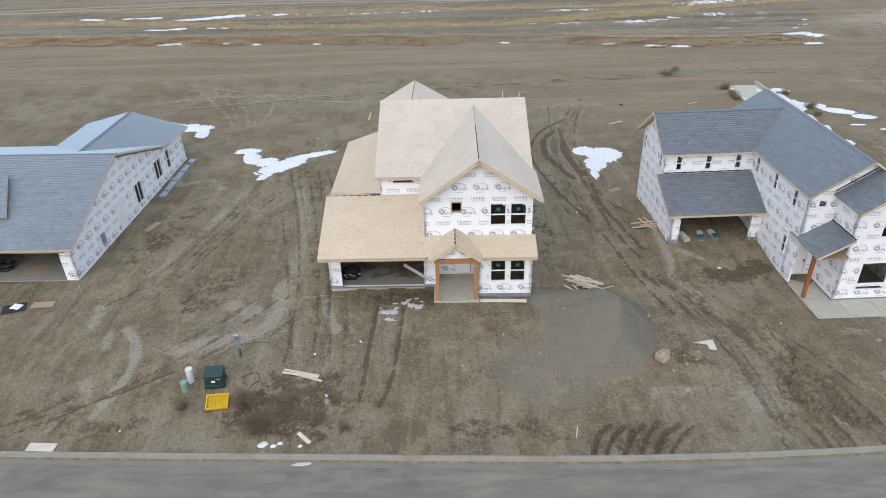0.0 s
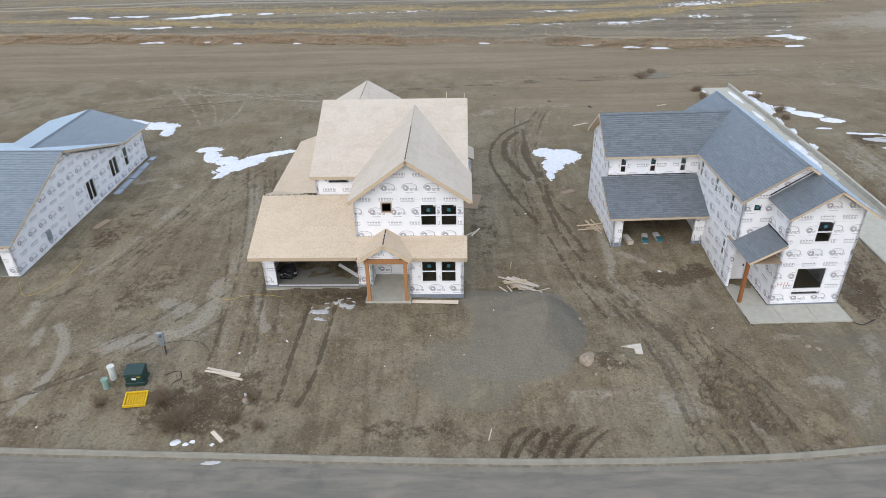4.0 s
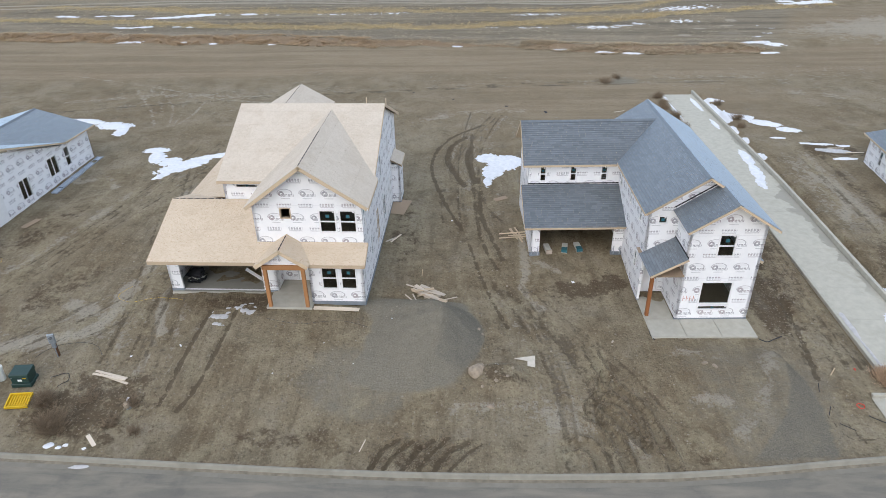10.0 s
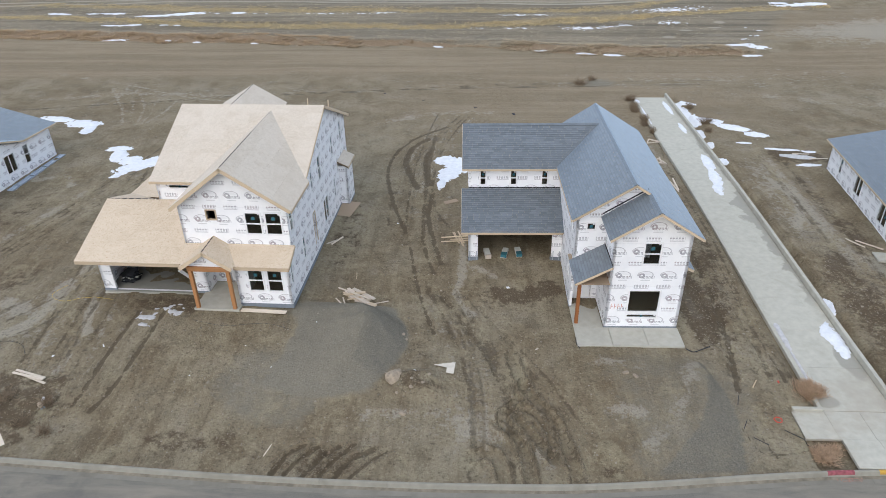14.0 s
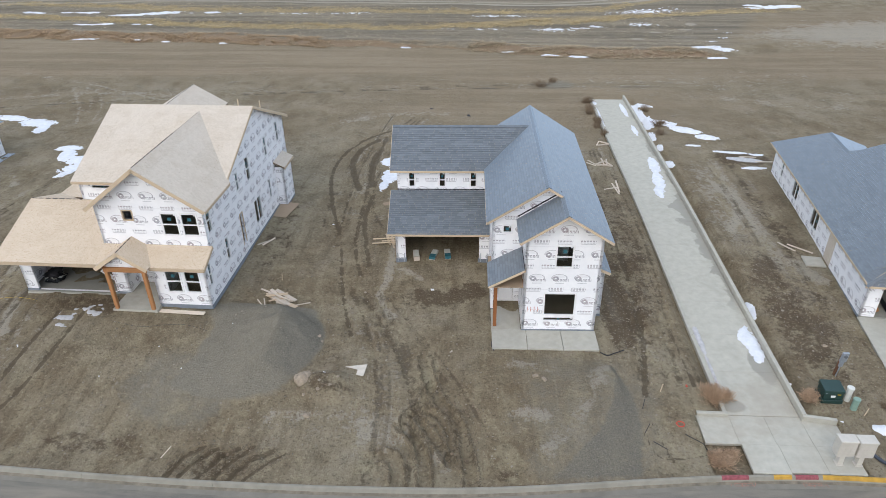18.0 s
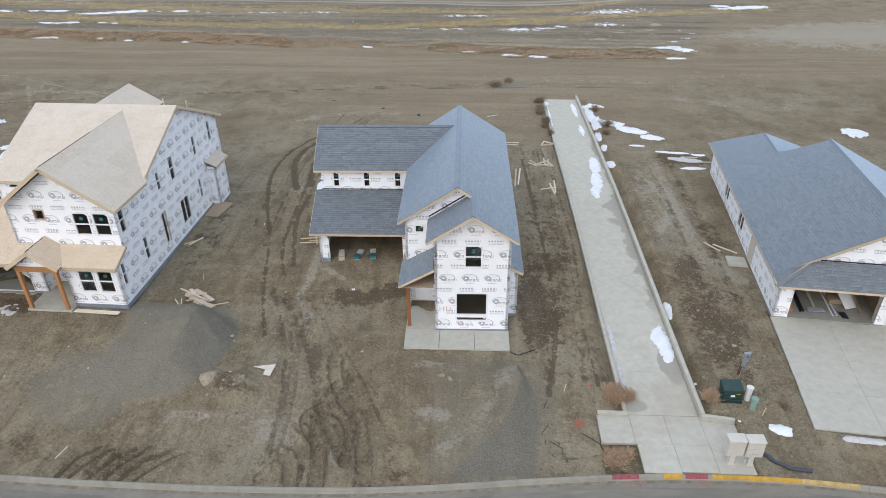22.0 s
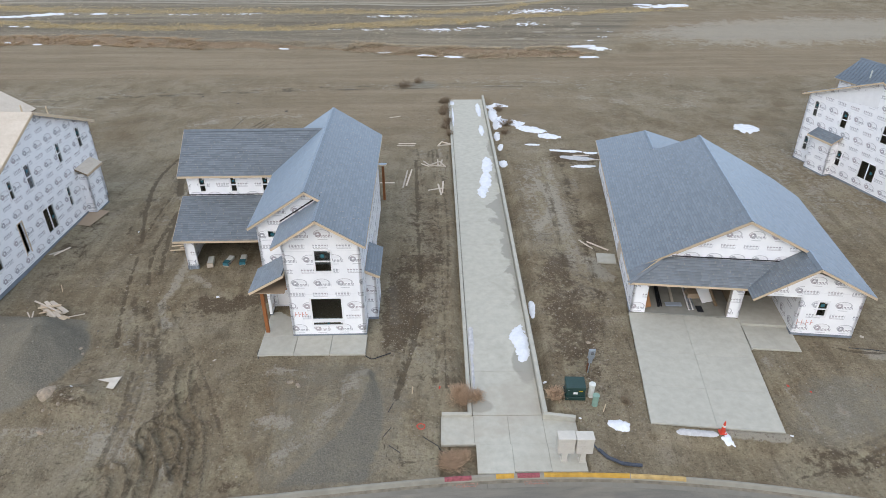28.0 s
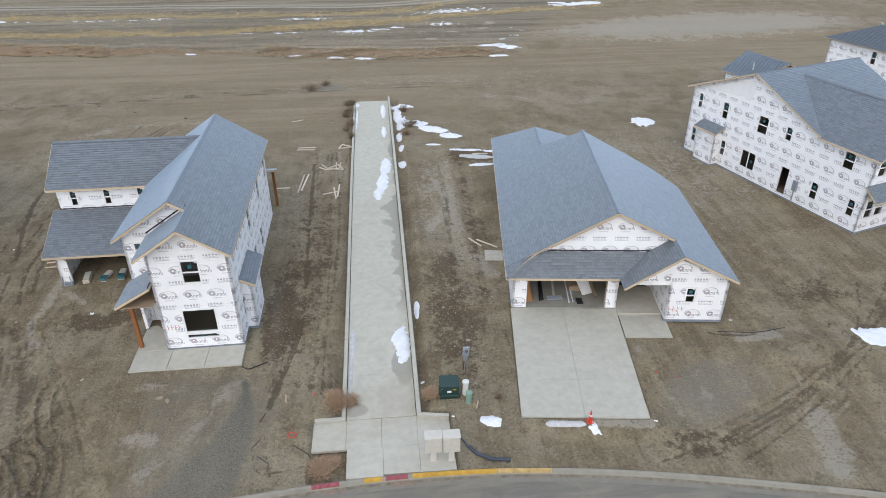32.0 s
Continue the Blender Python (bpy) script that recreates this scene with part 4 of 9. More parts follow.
    pale += 0.14 * smooth(44, 52, gy) * (1 - smooth(82, 92, gy)) + 0.4 * blob(36.4, 46, 3.2, 17) + 0.3 * blob(56, 52, 14, 16) + 0.35 * berm + 0.25 * blob(-12, 33, 12, 8) + 0.24 * blob(12.6, 29.5, 2.6, 7.5, 0.2) + 0.3 * blob(9.2, 26.2, 6.5, 1.7) + 0.4 * ridge
    pale += 0.08 * blob(13.8, 25.8, 2.4, 3.4) + 0.2 * blob(0.5, 28.0, 6, 4) + 0.3 * blob(50, 27.5, 7, 4) + 0.5 * line_mask(curve(((24.5, 31.0), (23.5, 28.8), (22.4, 26.9), (21.0, 25.2))), 0.7)
    for pts_, w, s in SILT:
        pale = np.maximum(pale, line_mask(curve(pts_), w) * s + 0.25 * pale)
    damp = 0.72 * blob(15.0, 36.8, 2.6, 1.6, -0.2) + 0.6 * blob(17.4, 37.6, 1.8, 1.8) + 0.5 * blob(9.6, 31.4, 1.4, 2.6, -0.4) + 0.6 * blob(-4.6, 34.4, 6, 1.3) + 0.5 * blob(-20, 26.0, 5, 1.8) + 0.5 * blob(-1, 25.0, 5, 1.2) + 0.55 * blob(-17.5, 36, 2.4, 6, -0.3) + 0.5 * blob(20.5, 33.2, 1.5, 2.5)
    damp += 0.9 * blob(40.4, 58.4, 3.6, 2.6, -0.3) + 0.65 * blob(46.6, 25.0, 4, 1.3) + 0.55 * blob(27.2, 42, 2.6, 18) + 0.5 * blob(38.6, 46, 1.4, 14) + 0.7 * blob(36.0, 36, 2.6, 12) + 0.6 * blob(25.6, 36, 1.6, 5) + 0.55 * blob(4.0, 43, 2.0, 9) + 0.5 * blob(-22.5, 44, 2.2, 8, -0.3)
    damp += 0.72 * blob(-10.8, 26.8, 5.4, 3.8) + 0.22 * blob(15.4, 25.8, 3.2, 3.6) + 0.6 * blob(5.8, 24.0, 4.0, 1.5) + 0.7 * blob(19.2, 23.9, 1.0, 0.7)
    damp += 0.6 * blob(58.2, 35.4, 3.6, 2.6) + 0.4 * blob(54.3, 29.7, 3.2, 2.0, 0.2) + 0.2 * smooth(86, 88, gy) * (1 - smooth(-4, 0, gy - field_edge(gx))) + 0.5 * blob(10.1, 28.8, 2.0, 1.4)
    damp += 0.5 * blob(61.0, 66.0, 1.6, 0.7) + 0.3 * blob(24, 62, 7, 5) + 0.35 * blob(16, 44, 6, 4) + 0.5 * blob(-8, 55, 5, 5) + 0.1 * berm
    top = np.interp(gx, (-60, -45, -20, 6, 10, 16, 20, 36, 44), (5.5, 5.0, 4.2, 3.0, 1.6, 1.6, 4.0, 4.4, 3.0))
    scrub = 0.9 * smooth(-0.3, 0.6, rise) * (1 - smooth(top - 1.2, top, rise)) * (1 - smooth(46, 50, gx))
    line, back = gy - gold_line(gx) + 0.5 * wob, gy - far_gold_line(gx) + 0.5 * wob
    gold = 0.95 * np.exp(-(line / 1.5) ** 2) + 0.8 * np.exp(-(back / 1.6) ** 2) + 0.5 * blob(30, 116.5, 14, 3.0, 0.2) + 0.35 * blob(-45, 122, 18, 6) + 0.4 * smooth(134, 137, gy) * (1 - smooth(139, 142, gy)) + 0.06
    track = 0.95 * line_mask(curve(((-110, 127), (-61, 130.6), (-41, 132.8), (6, 129.4), (23, 127.3), (33, 127.3), (41, 129.5), (60, 138))), 0.7)
    track = np.maximum(track, 0.9 * line_mask(curve(((-110, 130), (-62, 133.6), (-42, 135), (6, 131.6), (24, 129.6), (33, 129.6), (40, 132))), 0.6))
    track = np.maximum(track, 0.8 * blob(39.9, 102.2, 1.6, 0.9) + 0.8 * blob(43.4, 106.4, 1.5, 0.9) + 0.85 * blob(48.2, 108.8, 1.7, 0.7) + 0.7 * blob(50, 112.2, 1.4, 1.2) + 0.7 * blob(-7.5, 99.9, 1.5, 0.9) + 0.35 * blob(47, 103, 5, 3))
    road_ = line_mask(DIRT_ROAD, 2.6)
    lane = 0.9 * blob(24, 73, 26, 14) + smooth(78, 86, gy) * (1 - smooth(-0.8, 0.3, rise)) + 0.9 * blob(80, 108, 46, 22) + road_
    worked = 0.15 + 0.85 * (1 - smooth(48, 68, gy))
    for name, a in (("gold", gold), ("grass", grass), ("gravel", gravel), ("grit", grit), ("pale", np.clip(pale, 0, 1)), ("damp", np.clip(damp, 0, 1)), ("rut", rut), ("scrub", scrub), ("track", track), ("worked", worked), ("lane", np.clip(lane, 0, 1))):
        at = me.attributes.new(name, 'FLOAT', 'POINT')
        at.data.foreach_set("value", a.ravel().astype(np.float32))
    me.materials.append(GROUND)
    return tagged(new("ground", me), "bare brown graded earth with gravel, ruts and dry field grass", "ground", "", "structure")


ground = build_ground()
bpy.context.view_layer.update()


def ground_z(x, y):
    """Height of the built ground under a point."""
    hit, place, *_ = ground.ray_cast(Vector((x, y, 50.0)), Vector((0, 0, -1)))
    return place.z if hit else 0.0


def ribbon(x0, x1, step, offs, drop):
    """A strip along the kerb line; offs and drop give its cross-section."""
    pts, faces = [], []
    xs = np.arange(x0, x1 + 1e-6, step)
    k = len(offs)
    for x in xs:
        y = float(kerb_y(x))
        s = float(kerb_y(x + 0.1) - kerb_y(x - 0.1)) / 0.2
        nx, ny = s / math.hypot(1, s), -1 / math.hypot(1, s)
        for o, d in zip(offs, drop):
            pts.append((x + nx * o, y + ny * o, d))
    for i in range(len(xs) - 1):
        for j in range(k - 1):
            a = i * k + j
            faces.append((a, a + 1, a + k + 1, a + k))
    return pts, faces


road = part("road", ribbon(-380, 74, 0.7, (0.55, 0.6, 3.0, 7.0, 13.6), (-0.672, -0.658, -0.62, -0.58, -0.62)), ASPHALT)
tagged(road, "dusty grey asphalt street with mud smears", "road", "", "structure")
kerb = empty("kerb", Matrix(), "pale rolled concrete kerb and gutter, dirty, with painted stretches", "kerb", "", "structure")


def kerb_piece(x0, x1, material, name="kerb_section", lift=0.0, label=""):
    if name == "gutter_pan":
        pr = ((-0.13, -0.8), (-0.13, -0.632), (-0.2, -0.64), (-0.4, -0.655), (-0.58, -0.66), (-0.58, -0.8))
    else:
        pr = ((0.05, -0.75), (0.05, -0.485), (0.03, -0.462), (0.0, -0.455), (-0.06, -0.465), (-0.10, -0.49), (-0.15, -0.58), (-0.19, -0.63), (-0.19, -0.75))
    pts, faces = [], []
    n = 4
    for i in range(n + 1):
        x = x0 + (x1 - x0) * i / n
        y = float(kerb_y(x))
        for o, z in pr:
            pts.append((x, y + o, z + lift))
    k = len(pr)
    for i in range(n):
        for j in range(k - 1):
            a = i * k + j
            faces.append((a, a + k, a + k + 1, a + 1))
    faces.append(tuple(range(k)))
    faces.append(tuple(n * k + j for j in range(k))[::-1])
    return part(name, (pts, faces), material, kerb, label)


for i in range(-14, 18):
    kerb_piece(i * 3.05 + 0.004, (i + 1) * 3.05 - 0.004, CONC_OLD)
    kerb_piece(i * 3.05 + 0.003, (i + 1) * 3.05 - 0.003, PAN, "gutter_pan", 0.0, "dirty concrete gutter")
tagged(part("kerb_run", ribbon(-380, -43, 2.0, (-0.20, 0.05, 0.16, 0.60), (-0.49, -0.46, -0.60, -0.66)), CONC_OLD, kerb))


part("gutter_dirt", ribbon(-43, 54, 0.5, (0.193, 0.22, 0.34), (-0.622, -0.638, -0.647)), GUTTERDIRT, kerb, "brown silt lying in the gutter")


def kerb_paint(x0, x1, material, label, low=0.19):
    """Paint on the kerb's rounded top and, down to low, on its face."""
    offs, drop = (-0.01, 0.065, 0.108, 0.158, 0.198), (-0.446, -0.454, -0.479, -0.569, -0.620)
    n = sum(o <= low for o in offs)
    return part("painted_stretch", ribbon(x0, x1, 0.2, offs[:n], drop[:n]), material, kerb, label)


def spray_mark(x0, seed):
    """Faint sprayed strokes left in the gutter."""
    q = random.Random(seed)
    bits = []
    for i in range(7):
        x, o = x0 + i * 0.17 + q.uniform(-0.05, 0.05), q.uniform(0.24, 0.34)
        dx = q.uniform(-0.12, 0.12)
        bits.append(([(x, float(kerb_y(x)) - o, -0.641), (x + 0.035, float(kerb_y(x)) - o, -0.641), (x + dx + 0.035, float(kerb_y(x)) - o - 0.16, -0.650), (x + dx, float(kerb_y(x)) - o - 0.16, -0.650)], [(0, 1, 2, 3)]))
    for o in (0.26, 0.40):
        bits.append(ribbon(x0 + q.uniform(0, 0.2), x0 + 1.0, 0.2, (o, o + 0.035), (-0.638 - 0.05 * (o - 0.2), -0.640 - 0.05 * (o - 0.2))))
    return part("spray_mark", join_geo(*bits), SPRAY, kerb, "faint orange-pink marking paint")


kerb_paint(28.6, 29.9, RPAINT, "faded magenta paint")
kerb_paint(30.9, 31.8, YPAINT, "worn yellow paint")
kerb_paint(31.85, 33.0, RPAINT, "faded magenta paint")
kerb_paint(33.05, 36.9, YPAINT, "worn yellow paint")
kerb_paint(36.9, 39.3, YFADED, "thin worn yellow paint", 0.16)
spray_mark(29.0, 4)
spray_mark(32.1, 5)

# ---------------------------------------------------------------- walkway with low walls


def slab_piece(x0, y0, x1, y1, z0, z1, thick=0.14, r=0.007):
    """A slab whose near edge is at height z0 and far edge at z1, edges eased."""
    bm = bevel_box(x0, y0, -thick, x1, y1, 0.0, r)
    for v in bm.verts:
        v.co.z += z0 + (z1 - z0) * (v.co.y - y0) / (y1 - y0)
    return bm


walkway = empty("walkway", Matrix(), "pale concrete walkway of large slabs, partly damp, between low walls", "walkway", "", "structure")


def walk_dx(y):
    """The walkway leans a little to the west as it goes back."""
    return -0.0085 * max(0.0, y - 30.0)


def lean(bm):
    for v in bm.verts:
        v.co.x += walk_dx(v.co.y)
    return bm


def walk_z(y):
    return -0.42 + 0.87 * float(smooth(25, 56, y))


edges = [28.05, 31.2, 34.3, 37.4, 40.6, 43.8, 47.0, 50.2, 53.4, 56.6, 59.8, 63.0, 66.2, 69.4, 72.2, 74.7]
for a, b in zip(edges, edges[1:]):
    part("slab", lean(slab_piece(30.02, a + 0.004, 33.42, b - 0.004, walk_z(a), walk_z(b))), CONC_WALK, walkway)
for x0, x1, a, b in ((28.45, 30.032, 26.2, 28.04), (30.04, 31.712, 26.2, 28.04), (31.72, 33.412, 26.2, 28.04), (33.42, 35.0, 26.2, 28.04),
                     (30.1, 31.762, 24.5, 26.192), (31.77, 33.432, 24.6, 26.192), (33.44, 35.05, 24.58, 26.192)):
    part("slab", slab_piece(x0, a, x1, b, -0.435, -0.42), CONC_WALK, walkway)


def low_wall(x0, x1, y0, y1, rise, name, label):
    w = empty(name, Matrix(), label, "retaining wall", "", "structure")
    y = y0
    while y < y1 - 0.1:
        e = min(y + 6.1, y1)
        bm = bevel_box(x0, y + 0.008, -0.5, x1, e - 0.008, 0.0, 0.025)
        for v in bm.verts:
            v.co.z += walk_z(v.co.y) + rise
        part("wall_section", lean(bm), CONC, w)
        y = e
    return w


wl = low_wall(29.78, 29.99, 28.0, 74.9, 0.1, "wall_west", "thin low concrete edge wall beside the walkway")
wr = low_wall(33.45, 33.67, 27.9, 75.2, 0.32, "wall_east", "low pale concrete retaining wall beside the walkway")
part("wing", bevel_box(28.5, 27.95, -0.6, 29.98, 28.15, -0.24, 0.02), CONC, wl)
bm = bevel_box(0, -0.1, -0.3, 1.55, 0.1, 0.3, 0.02)
bmesh.ops.transform(bm, matrix=pose(33.47, 27.9, -0.42, 0, 0, -9), verts=bm.verts)
part("wing", bm, CONC, wr)

# ---------------------------------------------------------------- house building kit
TH = 0.15


def wall(house, p0, p1, zb, tops, holes=(), name="wall", material=None, label="", shift=0.0, base=0.0):
    """A wall from p0 to p1, its outside on the right hand, from zb up to the line tops [(s, z)], with holes (s0, s1, z0, z1)."""
    material = material or WRAP
    d = Vector((p1[0] - p0[0], p1[1] - p0[1]))
    length = d.length
    d.normalize()
    tops = [(0.0, tops), (length, tops)] if not isinstance(tops, (list, tuple)) else [(s if s >= 0 else length, z) for s, z in tops]

    def top(s):
        return float(np.interp(s, [a for a, _ in tops], [b for _, b in tops]))

    cuts = sorted({0.0, length, *[a for a, _ in tops], *[c for h in holes for c in h[:2]]})
    bm = bmesh.new()
    uvl = bm.loops.layers.uv.new("wrap")

    def quad(pts):
        vs = [bm.verts.new((p0[0] + d.x * s - d.y * t, p0[1] + d.y * s + d.x * t, z)) for s, t, z in pts]
        f = bm.faces.new(vs)
        for lp, (s, t, z) in zip(f.loops, pts):
            lp[uvl].uv = (s + t + shift, z - zb)

    for a, b in zip(cuts, cuts[1:]):
        mid = (a + b) / 2
        spans, cur = [], (zb, zb)
        for h in sorted([h for h in holes if h[0] < mid < h[1]], key=lambda h: h[2]):
            spans.append((cur, (h[2], h[2])))
            cur = (h[3], h[3])
        spans.append((cur, (top(a), top(b))))
        for (l0, l1), (u0, u1) in spans:
            if u0 - l0 < 1e-4 and u1 - l1 < 1e-4:
                continue
            quad([(a, 0, l0), (b, 0, l1), (b, 0, u1), (a, 0, u0)])
            quad([(a, TH, u0), (b, TH, u1), (b, TH, l1), (a, TH, l0)])
        quad([(a, 0, top(a)), (b, 0, top(b)), (b, TH, top(b)), (a, TH, top(a))])
    for s in (0.0, length):
        quad([(s, 0, zb), (s, 0, top(s)), (s, TH, top(s)), (s, TH, zb)])
    for s0, s1, z0, z1 in holes:
        quad([(s0, 0, z0), (s0, 0, z1), (s0, TH, z1), (s0, TH, z0)])
        quad([(s1, 0, z0), (s1, TH, z0), (s1, TH, z1), (s1, 0, z1)])
        quad([(s0, 0, z0), (s0, TH, z0), (s1, TH, z0), (s1, 0, z0)])
        quad([(s0, 0, z1), (s1, 0, z1), (s1, TH, z1), (s0, TH, z1)])
    ob = part(name, bm, material, house, label)
    if base:
        f = box_geo(-0.0, -0.012, zb - base, length, TH, zb + 0.02)
        part("foundation", move_geo(f, wall_m(p0, p1)), FOUNDATION, house, "blue-grey concrete foundation")
    return ob


def wall_m(p0, p1):
    """From (along, inward, up) of a wall to the house."""
    d = Vector((p1[0] - p0[0], p1[1] - p0[1])).normalized()
    return Matrix(((d.x, -d.y, 0, p0[0]), (d.y, d.x, 0, p0[1]), (0, 0, 1, 0), (0, 0, 0, 1)))


def window(house, p0, p1, hole, style="hung", sticker=True):
    """A white vinyl window in a hole of the wall p0 to p1: a frame with one or two panes."""
    m = wall_m(p0, p1)
    s0, s1, z0, z1 = hole
    f = 0.055
    bars = [box_geo(s0 - 0.04, -0.03, z0 - 0.04, s0 + f, 0.07, z1 + 0.04), box_geo(s1 - f, -0.03, z0 - 0.04, s1 + 0.04, 0.07, z1 + 0.04),
            box_geo(s0 + f, -0.03, z0 - 0.04, s1 - f, 0.07, z0 + f), box_geo(s0 + f, -0.03, z1 - f, s1 - f, 0.07, z1 + 0.04)]
    if style == "hung":
        zm = (z0 + z1) / 2 - 0.02
        bars.append(box_geo(s0 + f, -0.01, zm - 0.035, s1 - f, 0.06, zm + 0.035))
        panes = [(s0 + f, s1 - f, z0 + f, zm - 0.035), (s0 + f, s1 - f, zm + 0.035, z1 - f)]
    elif style == "slide":
        sm = (s0 + s1) / 2
        bars.append(box_geo(sm - 0.035, -0.01, z0 + f, sm + 0.035, 0.06, z1 - f))
        panes = [(s0 + f, sm - 0.035, z0 + f, z1 - f), (sm + 0.035, s1 - f, z0 + f, z1 - f)]
    else:
        panes = [(s0 + f, s1 - f, z0 + f, z1 - f)]
    ob = part("window", move_geo(join_geo(*bars), m), VINYL, house, "white vinyl window frame")
    for a, b, c, d in panes:
        p = part("pane", move_geo(box_geo(a, 0.02, c, b, 0.028, d), m), GLASS, ob, "dark glass pane")
        p.visible_shadow = False
    if sticker:
        a, b, c, d = panes[-1]
        sc, zc, r = (a + b) / 2, (c + d) / 2 - 0.02, min(0.1, (b - a) * 0.22, (d - c) * 0.3)
        part("sticker", move_geo(box_geo(sc - r, 0.014, zc - r, sc + r, 0.019, zc + r), m), STICKER, ob, "square teal glazing label")
        part("tag", move_geo(box_geo(b - 0.13, 0.014, d - 0.11, b - 0.03, 0.019, d - 0.03), m), PAPER, ob, "small white label")
    return ob


def clip_poly(poly, clip):
    """Sutherland-Hodgman: the part of poly inside the convex, counter-clockwise clip."""
    out = poly
    for (ax, ay), (bx, by) in zip(clip, clip[1:] + clip[:1]):
        src, out = out, []
        for i, p in enumerate(src):
            q = src[i - 1]
            dp = (bx - ax) * (p[1] - ay) - (by - ay) * (p[0] - ax)
            dq = (bx - ax) * (q[1] - ay) - (by - ay) * (q[0] - ax)
            if (dp >= 0) != (dq >= 0):
                t = dq / (dq - dp)
                out.append((q[0] + (p[0] - q[0]) * t, q[1] + (p[1] - q[1]) * t))
            if dp >= 0:
                out.append(p)
        if not out:
            break
    return out


def plane_frame(poly):
    """Eave corner, along-eave and up-slope directions and the normal of a roof plane."""
    pts = [Vector(p) for p in poly]
    n = Vector((0, 0, 0))
    for a, b in zip(pts, pts[1:] + pts[:1]):
        n += a.cross(b)
    n.normalize()
    if n.z < 0:
        pts.reverse()
        n = -n
    up = (Vector((0, 0, 1)) - n * n.z).normalized()
    along = up.cross(n).normalized()
    o = min(pts, key=lambda p: p.z)
    flat = [((p - o).dot(along), (p - o).dot(up)) for p in pts]
    return o, along, up, n, flat, pts


def roof_deck(house, poly, thick=0.12, name="roof", material=None, label=""):
    o, along, up, n, flat, pts = plane_frame(poly)
    k = len(pts)
    low = [p - n * thick for p in pts]
    faces = [tuple(range(k)), tuple(range(2 * k - 1, k - 1, -1))]
    faces += [(i, i + k, (i + 1) % k + k, (i + 1) % k) for i in range(k)]
    return part(name, (pts + low, faces), material or PINE, house, label)


def shingled(house, poly, name="roof", label="blue-grey asphalt shingle roof plane", edge=None, single=False, tone=None):
    """A roof plane under courses of shingle tabs, each tab a raised wedge of its own."""
    deck = roof_deck(house, poly, 0.10, name, edge or PINE, label)
    o, along, up, n, flat, pts = plane_frame(poly)
    rnd = random.Random(len(poly) * 7 + int(o.x * 10) + int(o.y * 10))
    u0, u1 = min(p[0] for p in flat), max(p[0] for p in flat)
    v1 = max(p[1] for p in flat)
    vs, faces, head = [], [], []
    row, course, tab = 0, 0.165, 0.36
    while row * course < v1:
        v = row * course - 0.02
        u = u0 - rnd.random() * tab
        while u < u1:
            w = tab * rnd.uniform(0.75, 1.25)
            rect = [(u + 0.004, v), (u + w, v), (u + w, v + course + 0.03), (u + 0.004, v + course + 0.03)]
            q = clip_poly(rect, flat)
            u += w
            if len(q) < 3:
                continue
            lift = rnd.uniform(0.018, 0.03)
            if single:
                top_ = [o + along * a + up * b + n * (lift * (1 - (b - v) / (course + 0.03)) + 0.006) for a, b in q]
                low_ = [o + along * a + up * b + n * 0.001 for a, b in q]
                e = len(q)
                one = part("shingle", (top_ + low_, [tuple(range(e))] + [(i_, i_ + e, (i_ + 1) % e + e, (i_ + 1) % e) for i_ in range(e)]), SHINGLE_ONE, deck)
                tone = [(b - v) / (course + 0.03) for a, b in q] * 2
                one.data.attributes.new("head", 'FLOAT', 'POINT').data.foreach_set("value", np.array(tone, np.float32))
                continue
            i = len(vs)
            for a, b in q:
                head.append((b - v) / (course + 0.03))
                h = lift * (1 - (b - v) / (course + 0.03)) + 0.005
                vs.append(o + along * a + up * b + n * h)
            faces.append(tuple(range(i, i + len(q))))
            lows = [j for j, (a, b) in enumerate(q) if b - v < 0.006]
            if len(lows) == 2:
                a, b = q[lows[0]], q[lows[1]]
                j = len(vs)
                head += [0.0, 0.0]
                vs += [o + along * a[0] + up * a[1] + n * 0.001, o + along * b[0] + up * b[1] + n * 0.001]
                faces.append((i + lows[0], j, j + 1, i + lows[1]) if lows[0] < lows[1] else (i + lows[1], j + 1, j, i + lows[0]))
        row += 1
    if vs:
        sh = tagged(part("shingles", (vs, faces), (tone or SHINGLE), deck), kind="stuff")
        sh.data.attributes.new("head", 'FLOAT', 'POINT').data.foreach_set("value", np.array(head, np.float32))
    return deck


def sheathed(house, poly, label="bare tan strand-board roof plane", material=None):
    """A roof plane under strand-board panels with open joints."""
    deck = roof_deck(house, poly, 0.10, "roof", DARKWOOD, label)
    o, along, up, n, flat, pts = plane_frame(poly)
    u0, u1 = min(p[0] for p in flat), max(p[0] for p in flat)
    v1 = max(p[1] for p in flat)
    row = 0
    while row * 1.22 < v1:
        u = u0 - (1.22 if row % 2 else 0.0)
        while u < u1:
            rect = [(u + 0.002, row * 1.22 + 0.002), (u + 2.438, row * 1.22 + 0.002), (u + 2.438, row * 1.22 + 1.218), (u + 0.002, row * 1.22 + 1.218)]
            q = clip_poly(rect, flat)
            u += 2.44
            if len(q) < 3:
                continue
            k = len(q)
            top = [o + along * a + up * b + n * 0.016 for a, b in q]
            bot = [o + along * a + up * b + n * 0.002 for a, b in q]
            part("panel", (top + bot, [tuple(range(k))] + [(i, i + k, (i + 1) % k + k, (i + 1) % k) for i in range(k)]), material or OSB, deck)
        row += 1
    return deck


